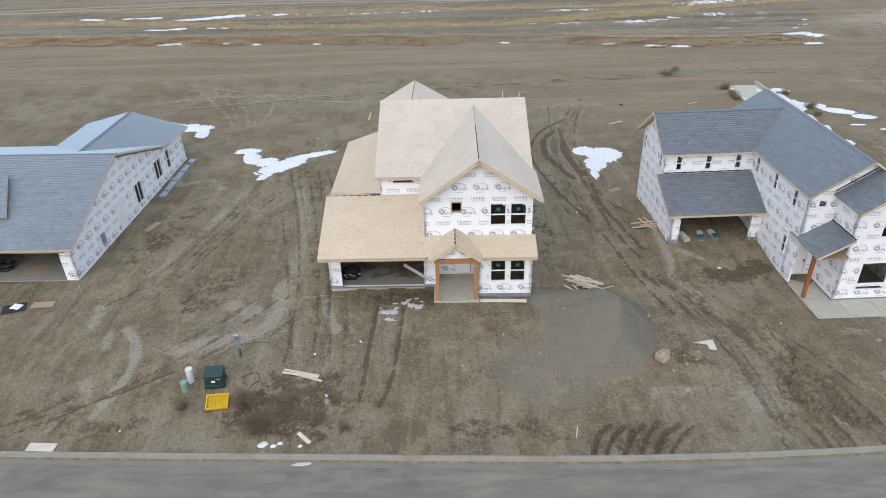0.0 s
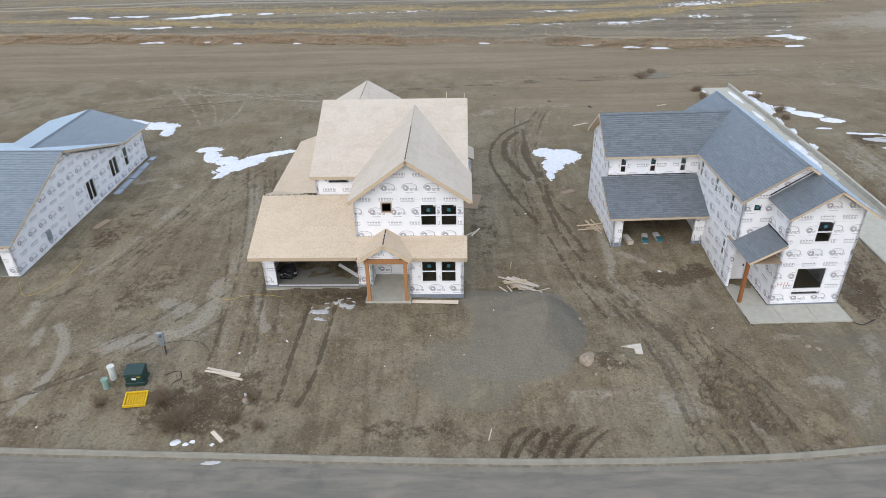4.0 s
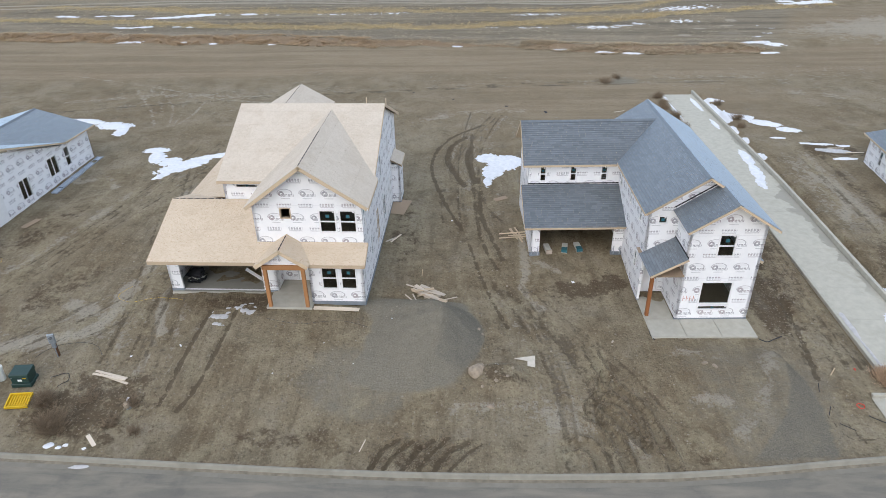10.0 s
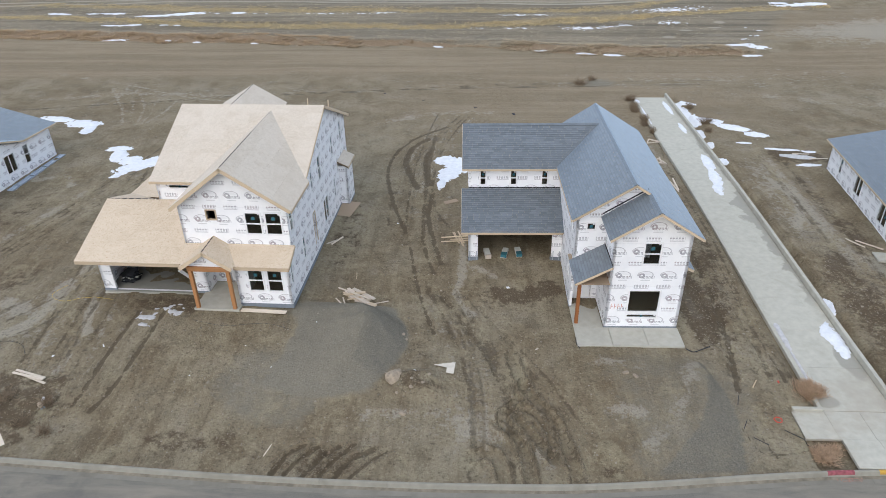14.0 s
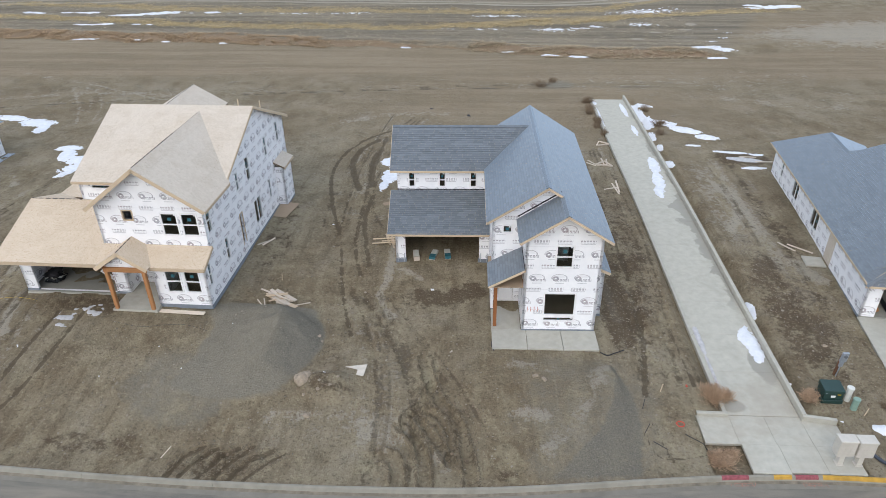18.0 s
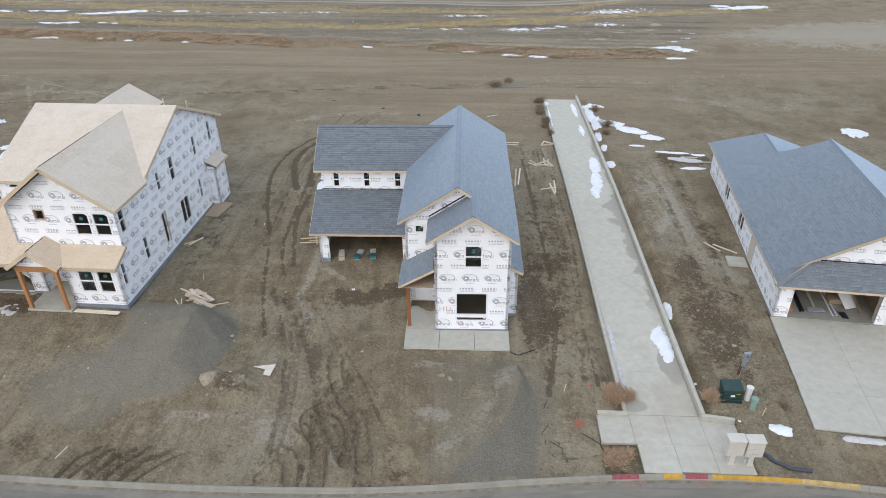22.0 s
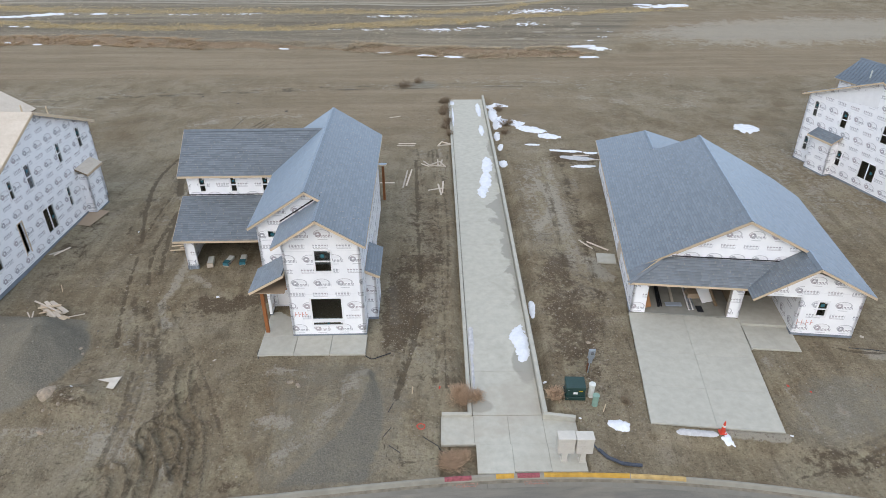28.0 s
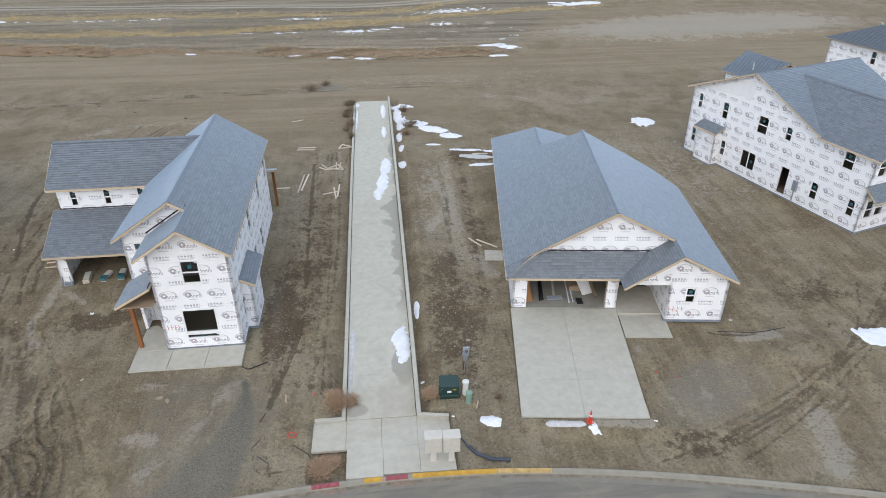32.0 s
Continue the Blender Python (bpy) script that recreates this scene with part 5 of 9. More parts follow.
def board(house, a, b, w=0.04, h=0.2, name="fascia", material=None, drop=0.0, label=""):
    """A straight board from a to b, its upper edge on that line."""
    a, b = Vector(a), Vector(b)
    d = (b - a)
    length = d.length
    d.normalize()
    side = d.cross(Vector((0, 0, 1))).normalized()
    upv = side.cross(d)
    m = Matrix(((d.x, side.x, upv.x, a.x), (d.y, side.y, upv.y, a.y), (d.z, side.z, upv.z, a.z), (0, 0, 0, 1)))
    return part(name, move_geo(box_geo(0, -w / 2, -h - drop, length, w / 2, -drop), m), material or PINE, house, label)


def ridge_cap(house, a, b, size=0.16):
    """Overlapping folded cap shingles along a ridge or hip, each its own piece on one shared mesh."""
    a, b = Vector(a), Vector(b)
    d = (b - a)
    length = d.length
    d.normalize()
    side = d.cross(Vector((0, 0, 1))).normalized()
    upv = side.cross(d)
    m = Matrix(((d.x, side.x, upv.x, a.x), (d.y, side.y, upv.y, a.y), (d.z, side.z, upv.z, a.z), (0, 0, 0, 1)))
    if "cap" not in CAP_MESH:
        vs = []
        for q, lift in ((0.0, 0.034), (0.3, 0.026)):
            vs += [(q, -size, lift - size * 0.5), (q, 0, lift + 0.012), (q, size, lift - size * 0.5), (q, -size, lift - size * 0.5 - 0.02), (q, size, lift - size * 0.5 - 0.02)]
        me = bpy.data.meshes.new("cap_shingle")
        me.from_pydata(vs, [], [(0, 1, 6, 5), (1, 2, 7, 6), (0, 3, 4, 2, 1), (0, 5, 8, 3), (2, 4, 9, 7)])
        me.materials.append(RIDGECAP)
        CAP_MESH["cap"] = me
    s = 0.0
    while s < length - 0.1:
        ob = new("cap_shingle", CAP_MESH["cap"])
        ob.parent = house
        ob.matrix_local = m @ Matrix.Translation((s, 0, 0))
        s += 0.25


CAP_MESH = {}


def open_ridge(house, a, b, wide=0.07, solid=0.0):
    """The open joint left along a sheathed ridge: dark slots between uncut ties, thin past the stretch given as solid."""
    a, b = Vector(a), Vector(b)
    length = (b - a).length
    bits, s = [], 0.0
    while s < length - 0.1:
        e = min(s + 0.34, length)
        w = wide if s < length * (1 - solid) else wide * 0.45
        p, q = a.lerp(b, s / length), a.lerp(b, e / length)
        bits.append(tube_geo([p, q], w * 0.6, 4))
        s = e + (0.1 if w == wide else 0.02)
    return part("ridge_gap", join_geo(*bits), FELT, house, "dark open ridge joint")


def post(house, x, y, z0, z1, w=0.2, material=None, name="post", label=""):
    return part(name, bevel_box(x - w / 2, y - w / 2, z0, x + w / 2, y + w / 2, z1, 0.012), material or FIRPOST, house, label)


def ceiling_board(house, x0, y0, x1, y1, z):
    # added to block daylight leaking in between wall tops and roof
    return part("ceiling", box_geo(x0, y0, z, x1, y1, z + 0.04), PLYWOOD, house, "bare ceiling and soffit board added to block light")


def floor_slab(house, x0, y0, x1, y1, z, name="floor_slab", material=None, thick=0.2):
    return part(name, bevel_box(x0, y0, z - thick, x1, y1, z, 0.012), material or CONC, house)

# ---------------------------------------------------------------- the strand-board house


def house_frame(name, x, y, turn, label):
    return empty(name, pose(x, y, 0, 0, 0, turn), label, "house", "houses under construction")


def pair_windows(house, p0, p1, holes, styles=None, sticker=True):
    for i, h in enumerate(holes):
        window(house, p0, p1, h, styles[i] if styles else "hung", sticker)


def osb_house():
    h = house_frame("house", 2.33, 34.32, -1.6, "two-storey white-wrapped house with bare strand-board roofs, unfinished")
    zf = 0.98          # top of the foundation
    g = 0.25
    # lower front room
    holes = [(0.72, 1.62, 1.86, 3.36), (1.84, 2.74, 1.86, 3.36)]
    wall(h, (-3.15, 0.0), (0, 0.0), zf, 3.72, holes, base=g, shift=0.3)
    pair_windows(h, (-3.15, 0.0), (0, 0.0), holes)
    # right side wall, two storeys and a gable
    side = [(0.3, 0.72, 2.1, 3.6), (3.1, 3.6, 2.15, 3.68), (8.45, 9.75, 1.75, 3.5), (11.6, 12.05, 2.2, 3.7),
            (1.35, 1.95, 4.95, 6.55), (6.15, 6.6, 5.35, 6.6), (8.05, 8.7, 5.15, 6.8), (11.8, 12.3, 5.35, 6.8), (14.55, 15.1, 5.4, 6.9)]
    door = (5.85, 6.35, 1.75, 3.85)
    wall(h, (0, 0), (0, 16.5), zf, [(0, 3.72), (1.05, 4.1), (1.051, 6.55), (3.9, 6.8), (10.27, 9.4), (16.5, 6.75)], side + [door], base=g, shift=0.8)
    pair_windows(h, (0, 0), (0, 16.5), side, ["hung", "hung", "slide"] + ["hung"] * 6)
    part("door_jamb", join_geo(box_geo(-0.02, 5.8, 1.7, 0.02, 5.86, 3.9), box_geo(-0.02, 6.34, 1.7, 0.02, 6.4, 3.9), box_geo(-0.02, 5.8, 3.85, 0.02, 6.4, 3.91)), PINE, h)
    # upper front gable
    uh = [(3.78, 4.72, 5.02, 6.42), (4.94, 5.88, 5.02, 6.42)]
    sq = (1.6, 2.15, 5.92, 6.5)
    wall(h, (-6.22, 1.05), (0, 1.05), 4.0, [(0, 6.78), (3.12, 9.02), (-1, 6.78)], uh + [sq], shift=0.1)
    pair_windows(h, (-6.22, 1.05), (0, 1.05), uh)
    j = []
    for a in (box_geo(1.55, -0.02, 5.88, 1.62, 0.12, 6.54), box_geo(2.13, -0.02, 5.88, 2.2, 0.12, 6.54), box_geo(1.62, -0.02, 5.87, 2.13, 0.12, 5.93), box_geo(1.62, -0.02, 6.49, 2.13, 0.12, 6.55)):
        j.append(a)
    part("rough_opening", move_geo(join_geo(*j), wall_m((-6.22, 1.05), (0, 1.05))), PINE, h, "raw lumber rough opening")
    wall(h, (-6.22, 4.3), (-6.22, 1.05), 4.0, 6.75, (), shift=0.5)
    # set-back upper wall over the garage
    nw = (0.78, 2.16, 6.25, 6.52)
    wall(h, (-9.0, 4.3), (-6.22, 4.3), 4.6, 6.85, [nw], shift=0.4)
    window(h, (-9.0, 4.3), (-6.22, 4.3), nw, "fixed", True)
    wall(h, (-9.0, 16.5), (-9.0, 4.3), zf, [(0, 6.7), (6.23, 9.4), (-1, 6.8)], ())
    wall(h, (0, 16.5), (-9.0, 16.5), zf, 6.7, (), shift=0.2, base=g)
    # garage
    wall(h, (-12.05, 1.1), (-6.2, 1.1), zf - 0.08, 3.6, [(0.72, 5.72, zf - 0.08, 3.05)], base=0.0, shift=0.6)
    for a, b in ((-12.05, -11.3), (-6.35, -5.55)):
        part("foundation", box_geo(a, 1.07, 0.62, b, 1.25, 0.98), FOUNDATION, h, "blue-grey concrete foundation")
    wall(h, (-12.05, 16.0), (-12.05, 1.1), zf - 0.08, [(0, 3.9), (9.1, 3.95), (11.7, 5.3), (-1, 3.6)], (), base=g)
    wall(h, (-9.0, 16.0), (-12.05, 16.0), zf - 0.08, 3.8, ())
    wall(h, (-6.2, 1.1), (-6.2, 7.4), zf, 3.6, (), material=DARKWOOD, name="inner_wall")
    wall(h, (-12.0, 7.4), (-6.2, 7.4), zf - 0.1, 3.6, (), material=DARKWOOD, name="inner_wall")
    floor_slab(h, -12.0, 1.0, -6.2, 7.4, 0.86, "floor_slab", CONC_SHADED)
    ceiling_board(h, -11.95, -0.38, -6.1, 7.4, 3.62)
    ceiling_board(h, -6.05, -0.45, -3.1, 2.35, 3.56)
    floor_slab(h, -12.0, 7.4, -0.1, 16.9, 0.95, "subfloor", SUBFLOOR)
    floor_slab(h, -6.2, 2.3, -0.1, 7.4, 0.95, "subfloor", SUBFLOOR)
    floor_slab(h, -3.1, 0.15, -0.15, 2.3, 0.95, "subfloor", SUBFLOOR)
    floor_slab(h, -9.0, 4.4, -0.15, 16.9, 4.0, "subfloor", SUBFLOOR)
    floor_slab(h, -6.15, 1.2, -0.15, 4.4, 4.0, "subfloor", SUBFLOOR)
    # entry recess behind the porch
    dh = (0.95, 1.95, 0.98, 3.05)
    wall(h, (-6.2, 1.1), (-5.45, 1.1), zf - 0.05, 3.6, (), shift=0.2)
    wall(h, (-5.45, 1.1), (-5.45, 2.3), zf - 0.05, 3.6, (), shift=0.7)
    wall(h, (-5.45, 2.3), (-3.15, 2.3), zf - 0.05, 3.6, [dh])
    wall(h, (-3.15, 2.3), (-3.15, 0.0), zf - 0.05, 3.72, (), shift=0.4)
    d = part("door", move_geo(bevel_box_geo(0.98, 0.04, 1.0, 1.92, 0.09, 3.02), wall_m((-5.45, 2.3), (-3.15, 2.3))), VINYL, h, "white entry door")
    part("door_handle", move_geo(box_geo(1.04, -0.01, 1.95, 1.1, 0.04, 2.05), wall_m((-5.45, 2.3), (-3.15, 2.3))), METAL, d)
    # porch
    floor_slab(h, -5.75, -0.62, -3.08, 2.3, 0.92, "porch_slab", CONC, 0.32)
    floor_slab(h, -12.0, 0.9, -5.75, 1.06, 0.82, "apron", CONC, 0.16)
    for x in (-5.5, -3.32):
        post(h, x, -0.5, 0.92, 3.5, 0.2, FIRPOST, "post", "new orange-brown timber post")
    board(h, (-5.65, -0.5, 3.72), (-3.15, -0.5, 3.72), 0.14, 0.28, "beam", FIRPOST)
    # roofs
    rz, ry, ez = 9.54, 10.27, 6.82
    sl = (rz - ez) / (ry - 3.95)
    gx, gz = -3.1, 9.32
        # valley ends: where the cross ridge meets the main slope and where its eaves do
    my = 3.95 + (gz - ez) / sl
    ey = 4.0
    lx, rx = gx - 3.35, gx + 3.6
    # main front slope left and right of the cross gable
    sheathed(h, [(-9.22, 3.95, ez), (lx, 3.95, ez), (gx, my, gz), (gx, ry, rz), (-9.22, ry, rz)])
    sheathed(h, [(0.3, 3.95, ez), (0.3, ry, rz), (gx, ry, rz), (gx, my, gz)])
    sheathed(h, [(0.3, 16.9, 6.7), (-9.22, 16.9, 6.7), (-9.22, ry, rz), (0.3, ry, rz)])
    # cross gable
    sheathed(h, [(lx, 0.45, 6.82), (gx, 0.45, gz), (gx, my, gz), (lx, ey, 6.82)])
    sheathed(h, [(rx, 0.45, 6.86), (rx, ey + 0.3, 6.86), (gx, my, gz), (gx, 0.45, gz)])
    board(h, (lx, 0.45, 6.82), (gx, 0.45, gz))
    board(h, (gx, 0.45, gz), (rx, 0.45, 6.86))
    board(h, (rx, 0.45, 6.86), (rx, 4.25, 6.86), 0.04, 0.16)
    board(h, (-9.22, 3.95, ez), (lx, 3.95, ez), 0.04, 0.16)
    board(h, (0.3, 3.95, ez), (0.3, ry, rz), 0.05, 0.16)
    board(h, (0.3, ry, rz), (0.3, 16.9, 6.7), 0.05, 0.18)
    open_ridge(h, (gx, 0.55, gz + 0.005), (gx, my - 0.3, gz + 0.005), 0.05, 0.45)
    for i, x in enumerate((-1.1, 0.1)):
        part("lookout", box_geo(x, 11.3 + 0.7 * i, 9.0 - 0.3 * i, x + 0.05, 11.4 + 0.7 * i, 9.62 - 0.3 * i), PINE, h, "upright lumber offcut")
    # rear gable
    px, pz = -7.36, 8.39
    sheathed(h, [(px, 18.6, pz), (px, 12.9, pz), (px - 2.5, 16.4, 6.95), (px - 2.5, 18.6, 6.95)])
    sheathed(h, [(px, 18.6, pz), (px + 2.5, 18.6, 6.95), (px + 2.5, 16.4, 6.95), (px, 12.9, pz)])
    open_ridge(h, (px, 13.0, pz + 0.005), (px, 18.5, pz + 0.005), 0.04, 0.0)
    wall(h, (-5.4, 18.2), (-9.7, 18.2), zf, 6.9, ())
    wall(h, (-9.7, 18.2), (-9.7, 17.0), zf, 6.9, ())
    wall(h, (-5.4, 17.0), (-5.4, 18.2), zf, 6.9, ())
    # garage gable and the side wing behind it
    sheathed(h, [(-12.3, -0.42, 3.8), (-6.2, -0.42, 3.8), (-6.2, 4.25, 5.5), (-12.3, 4.25, 5.5)], material=OSB_FRESH)
    sheathed(h, [(-6.2, -0.42, 3.8), (-4.5, -0.42, 3.8), (-4.5, 1.05, 4.335), (-6.2, 1.05, 4.335)], material=OSB_FRESH)
    sheathed(h, [(-12.3, 4.25, 5.5), (-9.2, 4.25, 5.5), (-12.3, 7.2, 4.43)], material=OSB_FRESH)
    sheathed(h, [(-12.6, 7.0, 4.35), (-9.0, 4.3, 5.6), (-9.0, 16.2, 5.6), (-12.6, 16.2, 4.35)], material=OSB_FRESH)
    open_ridge(h, (-12.25, 4.25, 5.515), (-9.0, 4.25, 5.515), 0.05, 0.0)
    board(h, (-12.3, -0.42, 3.8), (-6.1, -0.42, 3.8), 0.05, 0.2)
    board(h, (-12.3, -0.42, 3.8), (-12.3, 4.25, 5.5), 0.05, 0.18)
    # lower front roof and porch gable
    sheathed(h, [(-3.6, -0.48, 3.75), (0.2, -0.48, 3.75), (0.2, 1.05, 4.36), (-4.5, 1.05, 4.36)], material=OSB_FRESH)
    board(h, (-3.0, -0.48, 3.75), (0.2, -0.48, 3.75), 0.05, 0.2)
    board(h, (0.2, -0.48, 3.75), (0.2, 1.05, 4.36), 0.05, 0.18)
    qx = -4.45
    sheathed(h, [(-6.0, -0.82, 3.8), (qx, -0.82, 4.86), (qx, 1.05, 4.86), (-6.0, 1.05, 3.8)], material=OSB_FRESH)
    sheathed(h, [(-2.9, -0.82, 3.8), (-2.9, 1.05, 3.8), (qx, 1.05, 4.86), (qx, -0.82, 4.86)], material=OSB_FRESH)
    board(h, (-6.0, -0.82, 3.8), (qx, -0.82, 4.86), 0.05, 0.2)
    board(h, (qx, -0.82, 4.86), (-2.9, -0.82, 3.8), 0.05, 0.2)
    open_ridge(h, (qx, -0.8, 4.865), (qx, 1.0, 4.865), 0.055, 0.0)
    wall(h, (-5.6, -0.45), (-3.2, -0.45), 3.7, [(0, 3.75), (1.15, 4.55), (-1, 3.75)], ())
    # small bay on the side wall
    wall(h, (0, 13.4), (0.62, 13.4), zf - 0.1, 3.9, (), shift=0.3, base=g)
    wall(h, (0.62, 13.4), (0.62, 15.3), zf - 0.1, 3.9, (), base=g)
    wall(h, (0.62, 15.3), (0, 15.3), zf - 0.1, 3.9, ())
    sheathed(h, [(0.0, 13.2, 4.35), (0.8, 13.2, 3.95), (0.8, 15.5, 3.95), (0.0, 15.5, 4.35)])
    board(h, (0.8, 13.2, 3.95), (0.8, 15.5, 3.95), 0.04, 0.16)
    return h


def bevel_box_geo(*a):
    return box_geo(*a)


osb_home = osb_house()

# ---------------------------------------------------------------- the grey-roofed two-storey house


def grey_house():
    h = house_frame("house", 20.2, 33.7, 1.0, "two-storey white-wrapped house with blue-grey shingle roofs, unfinished")
    zf, g = 0.12, 0.14
    # front room
    fh = [(1.16, 2.9, 1.12, 2.6), (1.16, 2.9, 0.72, 1.02), (1.63, 2.56, 4.25, 5.62)]
    wall(h, (0, 0.2), (4.1, 0.2), zf, [(0, 6.2), (2.05, 7.4), (-1, 6.2)], fh, base=g, shift=0.2)
    window(h, (0, 0.2), (4.1, 0.2), fh[0], "fixed", False)
    window(h, (0, 0.2), (4.1, 0.2), fh[1], "fixed", True)
    window(h, (0, 0.2), (4.1, 0.2), fh[2], "hung", True)
    for i in range(4):
        x = 0.26 + 0.19 * i
        part("marker_bar", join_geo(box_geo(x, 0.188, 1.36, x + 0.035, 0.194, 1.68), box_geo(x + 0.035, 0.188, 1.5, x + 0.12, 0.194, 1.53)), INK, h, "faded red marker writing")
    rs = [(1.2, 1.7, 0.95, 2.35), (5.6, 7.2, 0.9, 2.5), (9.0, 9.9, 0.9, 2.4), (5.8, 6.7, 3.9, 5.3), (10.0, 10.9, 3.9, 5.3), (13.4, 14.2, 3.9, 5.3)]
    wall(h, (4.1, 0.2), (4.1, 14.9), zf, 6.2, rs, base=g, shift=0.5)
    pair_windows(h, (4.1, 0.2), (4.1, 14.9), rs, ["hung", "slide", "hung", "hung", "hung", "hung"])
    wall(h, (4.1, 14.9), (-1.7, 14.9), zf, [(0, 6.2), (2.9, 8.1), (-1, 6.2)], (), base=g)
    # porch side of the front room, and the entry wall
    wall(h, (0, 3.0), (0, 0.2), zf, 4.4, (), shift=0.6)
    wall(h, (0, 2.2), (0, 0.2), 4.3, [(0, 6.2), (-1, 6.2)], (), shift=0.3)
    dh = (0.35, 1.35, 0.14, 2.2)
    wall(h, (-1.7, 3.0), (0, 3.0), zf, 3.6, [dh], shift=0.4)
    dm = wall_m((-1.7, 3.0), (0, 3.0))
    d = part("door", move_geo(box_geo(0.38, 0.04, 0.16, 1.32, 0.09, 2.17), dm), VINYL, h, "white panelled entry door")
    for a, b in ((0.3, 1.0), (1.15, 1.95)):
        for c in (0.48, 0.9):
            part("panel", move_geo(box_geo(c, 0.03, a, c + 0.34, 0.045, b), dm), VINYL, d)
    part("door_handle", move_geo(box_geo(1.2, -0.02, 1.05, 1.25, 0.04, 1.2), dm), BLACK, d)
    part("door_frame", move_geo(join_geo(box_geo(0.28, -0.02, 0.14, 0.36, 0.1, 2.28), box_geo(1.34, -0.02, 0.14, 1.42, 0.1, 2.28), box_geo(0.36, -0.02, 2.2, 1.34, 0.1, 2.28)), dm), VINYL, h)
    # second gable, set back
    sw = (0.56, 1.08, 5.27, 5.75)
    wall(h, (-1.7, 2.2), (2.6, 2.2), 3.5, [(0, 6.25), (2.9, 8.1), (-1, 7.2)], [sw], shift=0.9)
    window(h, (-1.7, 2.2), (2.6, 2.2), sw, "fixed", True)
    wall(h, (-1.7, 13.0), (-1.7, 2.2), zf, 6.2, [(a, b, c, e) for a, b, c, e in ((9.2, 9.65, 1.55, 2.75), (9.15, 9.6, 4.65, 5.75), (6.7, 7.15, 4.65, 5.75), (4.15, 4.6, 4.65, 5.75))], base=g, shift=0.1)
    pair_windows(h, (-1.7, 13.0), (-1.7, 2.2), [(9.2, 9.65, 1.55, 2.75), (9.15, 9.6, 4.65, 5.75), (6.7, 7.15, 4.65, 5.75), (4.15, 4.6, 4.65, 5.75)])
    # garage wing
    gz = 0.5
    ceiling_board(h, -7.6, 6.25, -1.8, 12.9, 2.86)
    ceiling_board(h, -1.9, -0.25, -0.05, 3.0, 3.22)
    wall(h, (-7.7, 6.7), (-1.7, 6.7), gz, 2.95, [(0.62, 5.36, gz, 2.5)], shift=0.5)
    for a, b in ((-7.72, -7.05), (-2.4, -1.7)):
        part("foundation", box_geo(a, 6.66, 0.1, b, 6.86, 0.8), FOUNDATION, h, "blue-grey concrete foundation")
    for x in (-7.62, -7.2, -2.25, -1.85):
        part("anchor_strap", box_geo(x, 6.64, 0.6, x + 0.05, 6.66, 1.25), METAL, h)
    gw = [(0.74, 1.16, 4.7, 5.74), (2.72, 3.15, 4.7, 5.74), (4.74, 5.17, 4.7, 5.74)]
    wall(h, (-7.7, 9.35), (-1.7, 9.35), 4.0, 6.0, gw, shift=0.2)
    pair_windows(h, (-7.7, 9.35), (-1.7, 9.35), gw)
    gl = [(0.25, 0.75, 4.6, 5.7), (3.75, 4.25, 4.6, 5.7)]
    wall(h, (-7.7, 14.2), (-7.7, 6.7), 0.3, [(0, 6.0), (2.45, 7.7), (4.85, 6.0), (4.851, 4.35), (-1, 3.0)], gl, base=g, shift=0.4)
    pair_windows(h, (-7.7, 14.2), (-7.7, 6.7), gl)
    wall(h, (-1.7, 14.2), (-7.7, 14.2), 0.3, 6.0, (), base=g)
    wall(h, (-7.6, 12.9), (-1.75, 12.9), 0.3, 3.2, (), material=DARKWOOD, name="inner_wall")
    floor_slab(h, -7.65, 6.62, -1.75, 13.0, 0.54, "floor_slab", CONC_SHADED, 0.4)
    floor_slab(h, -7.7, 6.5, -1.7, 6.64, 0.5, "apron", CONC, 0.4)
    floor_slab(h, 0.1, 0.3, 4.0, 14.8, 0.3, "subfloor", SUBFLOOR)
    floor_slab(h, -1.6, 3.1, 0.1, 14.8, 0.3, "subfloor", SUBFLOOR)
    floor_slab(h, 0.1, 0.3, 4.0, 14.8, 3.3, "subfloor", SUBFLOOR)
    floor_slab(h, -7.6, 9.45, 0.1, 14.1, 3.9, "subfloor", SUBFLOOR)
    floor_slab(h, -1.6, 2.4, 0.1, 9.4, 3.3, "subfloor", SUBFLOOR)
    # porch slab with joints
    for x0, x1, y0, y1 in ((-1.68, 0.25, -1.5, 0.18), (0.27, 2.2, -1.5, 0.18), (2.22, 4.15, -1.5, 0.18), (-1.68, -0.02, 0.2, 2.98)):
        floor_slab(h, x0, y0, x1, y1, 0.06, "porch_slab", CONC, 0.3)
    post(h, -1.5, 0.6, 0.06, 2.95, 0.19, CEDAR, "post", "red-brown stained timber post")
    board(h, (-1.6, 0.6, 3.2), (0.0, 0.6, 3.2), 0.14, 0.26, "beam", CEDAR)
    board(h, (-1.5, 0.6, 3.2), (-1.5, 3.0, 3.2), 0.14, 0.26, "beam", CEDAR)
    # roofs
    rx, rz, ex, ez = 1.2, 8.22, 4.45, 6.16
    fx, fz = 2.03, 7.62
    s_r = (rz - ez) / (ex - rx)
    fz = rz - s_r * (fx - rx)
    yb = 15.3
    shingled(h, [(ex, -0.5, ez), (ex, yb, ez), (fx, yb, fz), (fx, -0.5, fz)])
    shingled(h, [(fx, 1.75, fz), (fx, yb, fz), (rx, yb, rz), (rx, 1.75, rz)])
    # left slope in two convex parts, meeting the wing in a valley
    wr, wz = 11.75, 8.02
    lx, lz = -2.05, 6.1
    s_l = (rz - lz) / (rx - lx)
    vx = lx + (wz - lz) / s_l
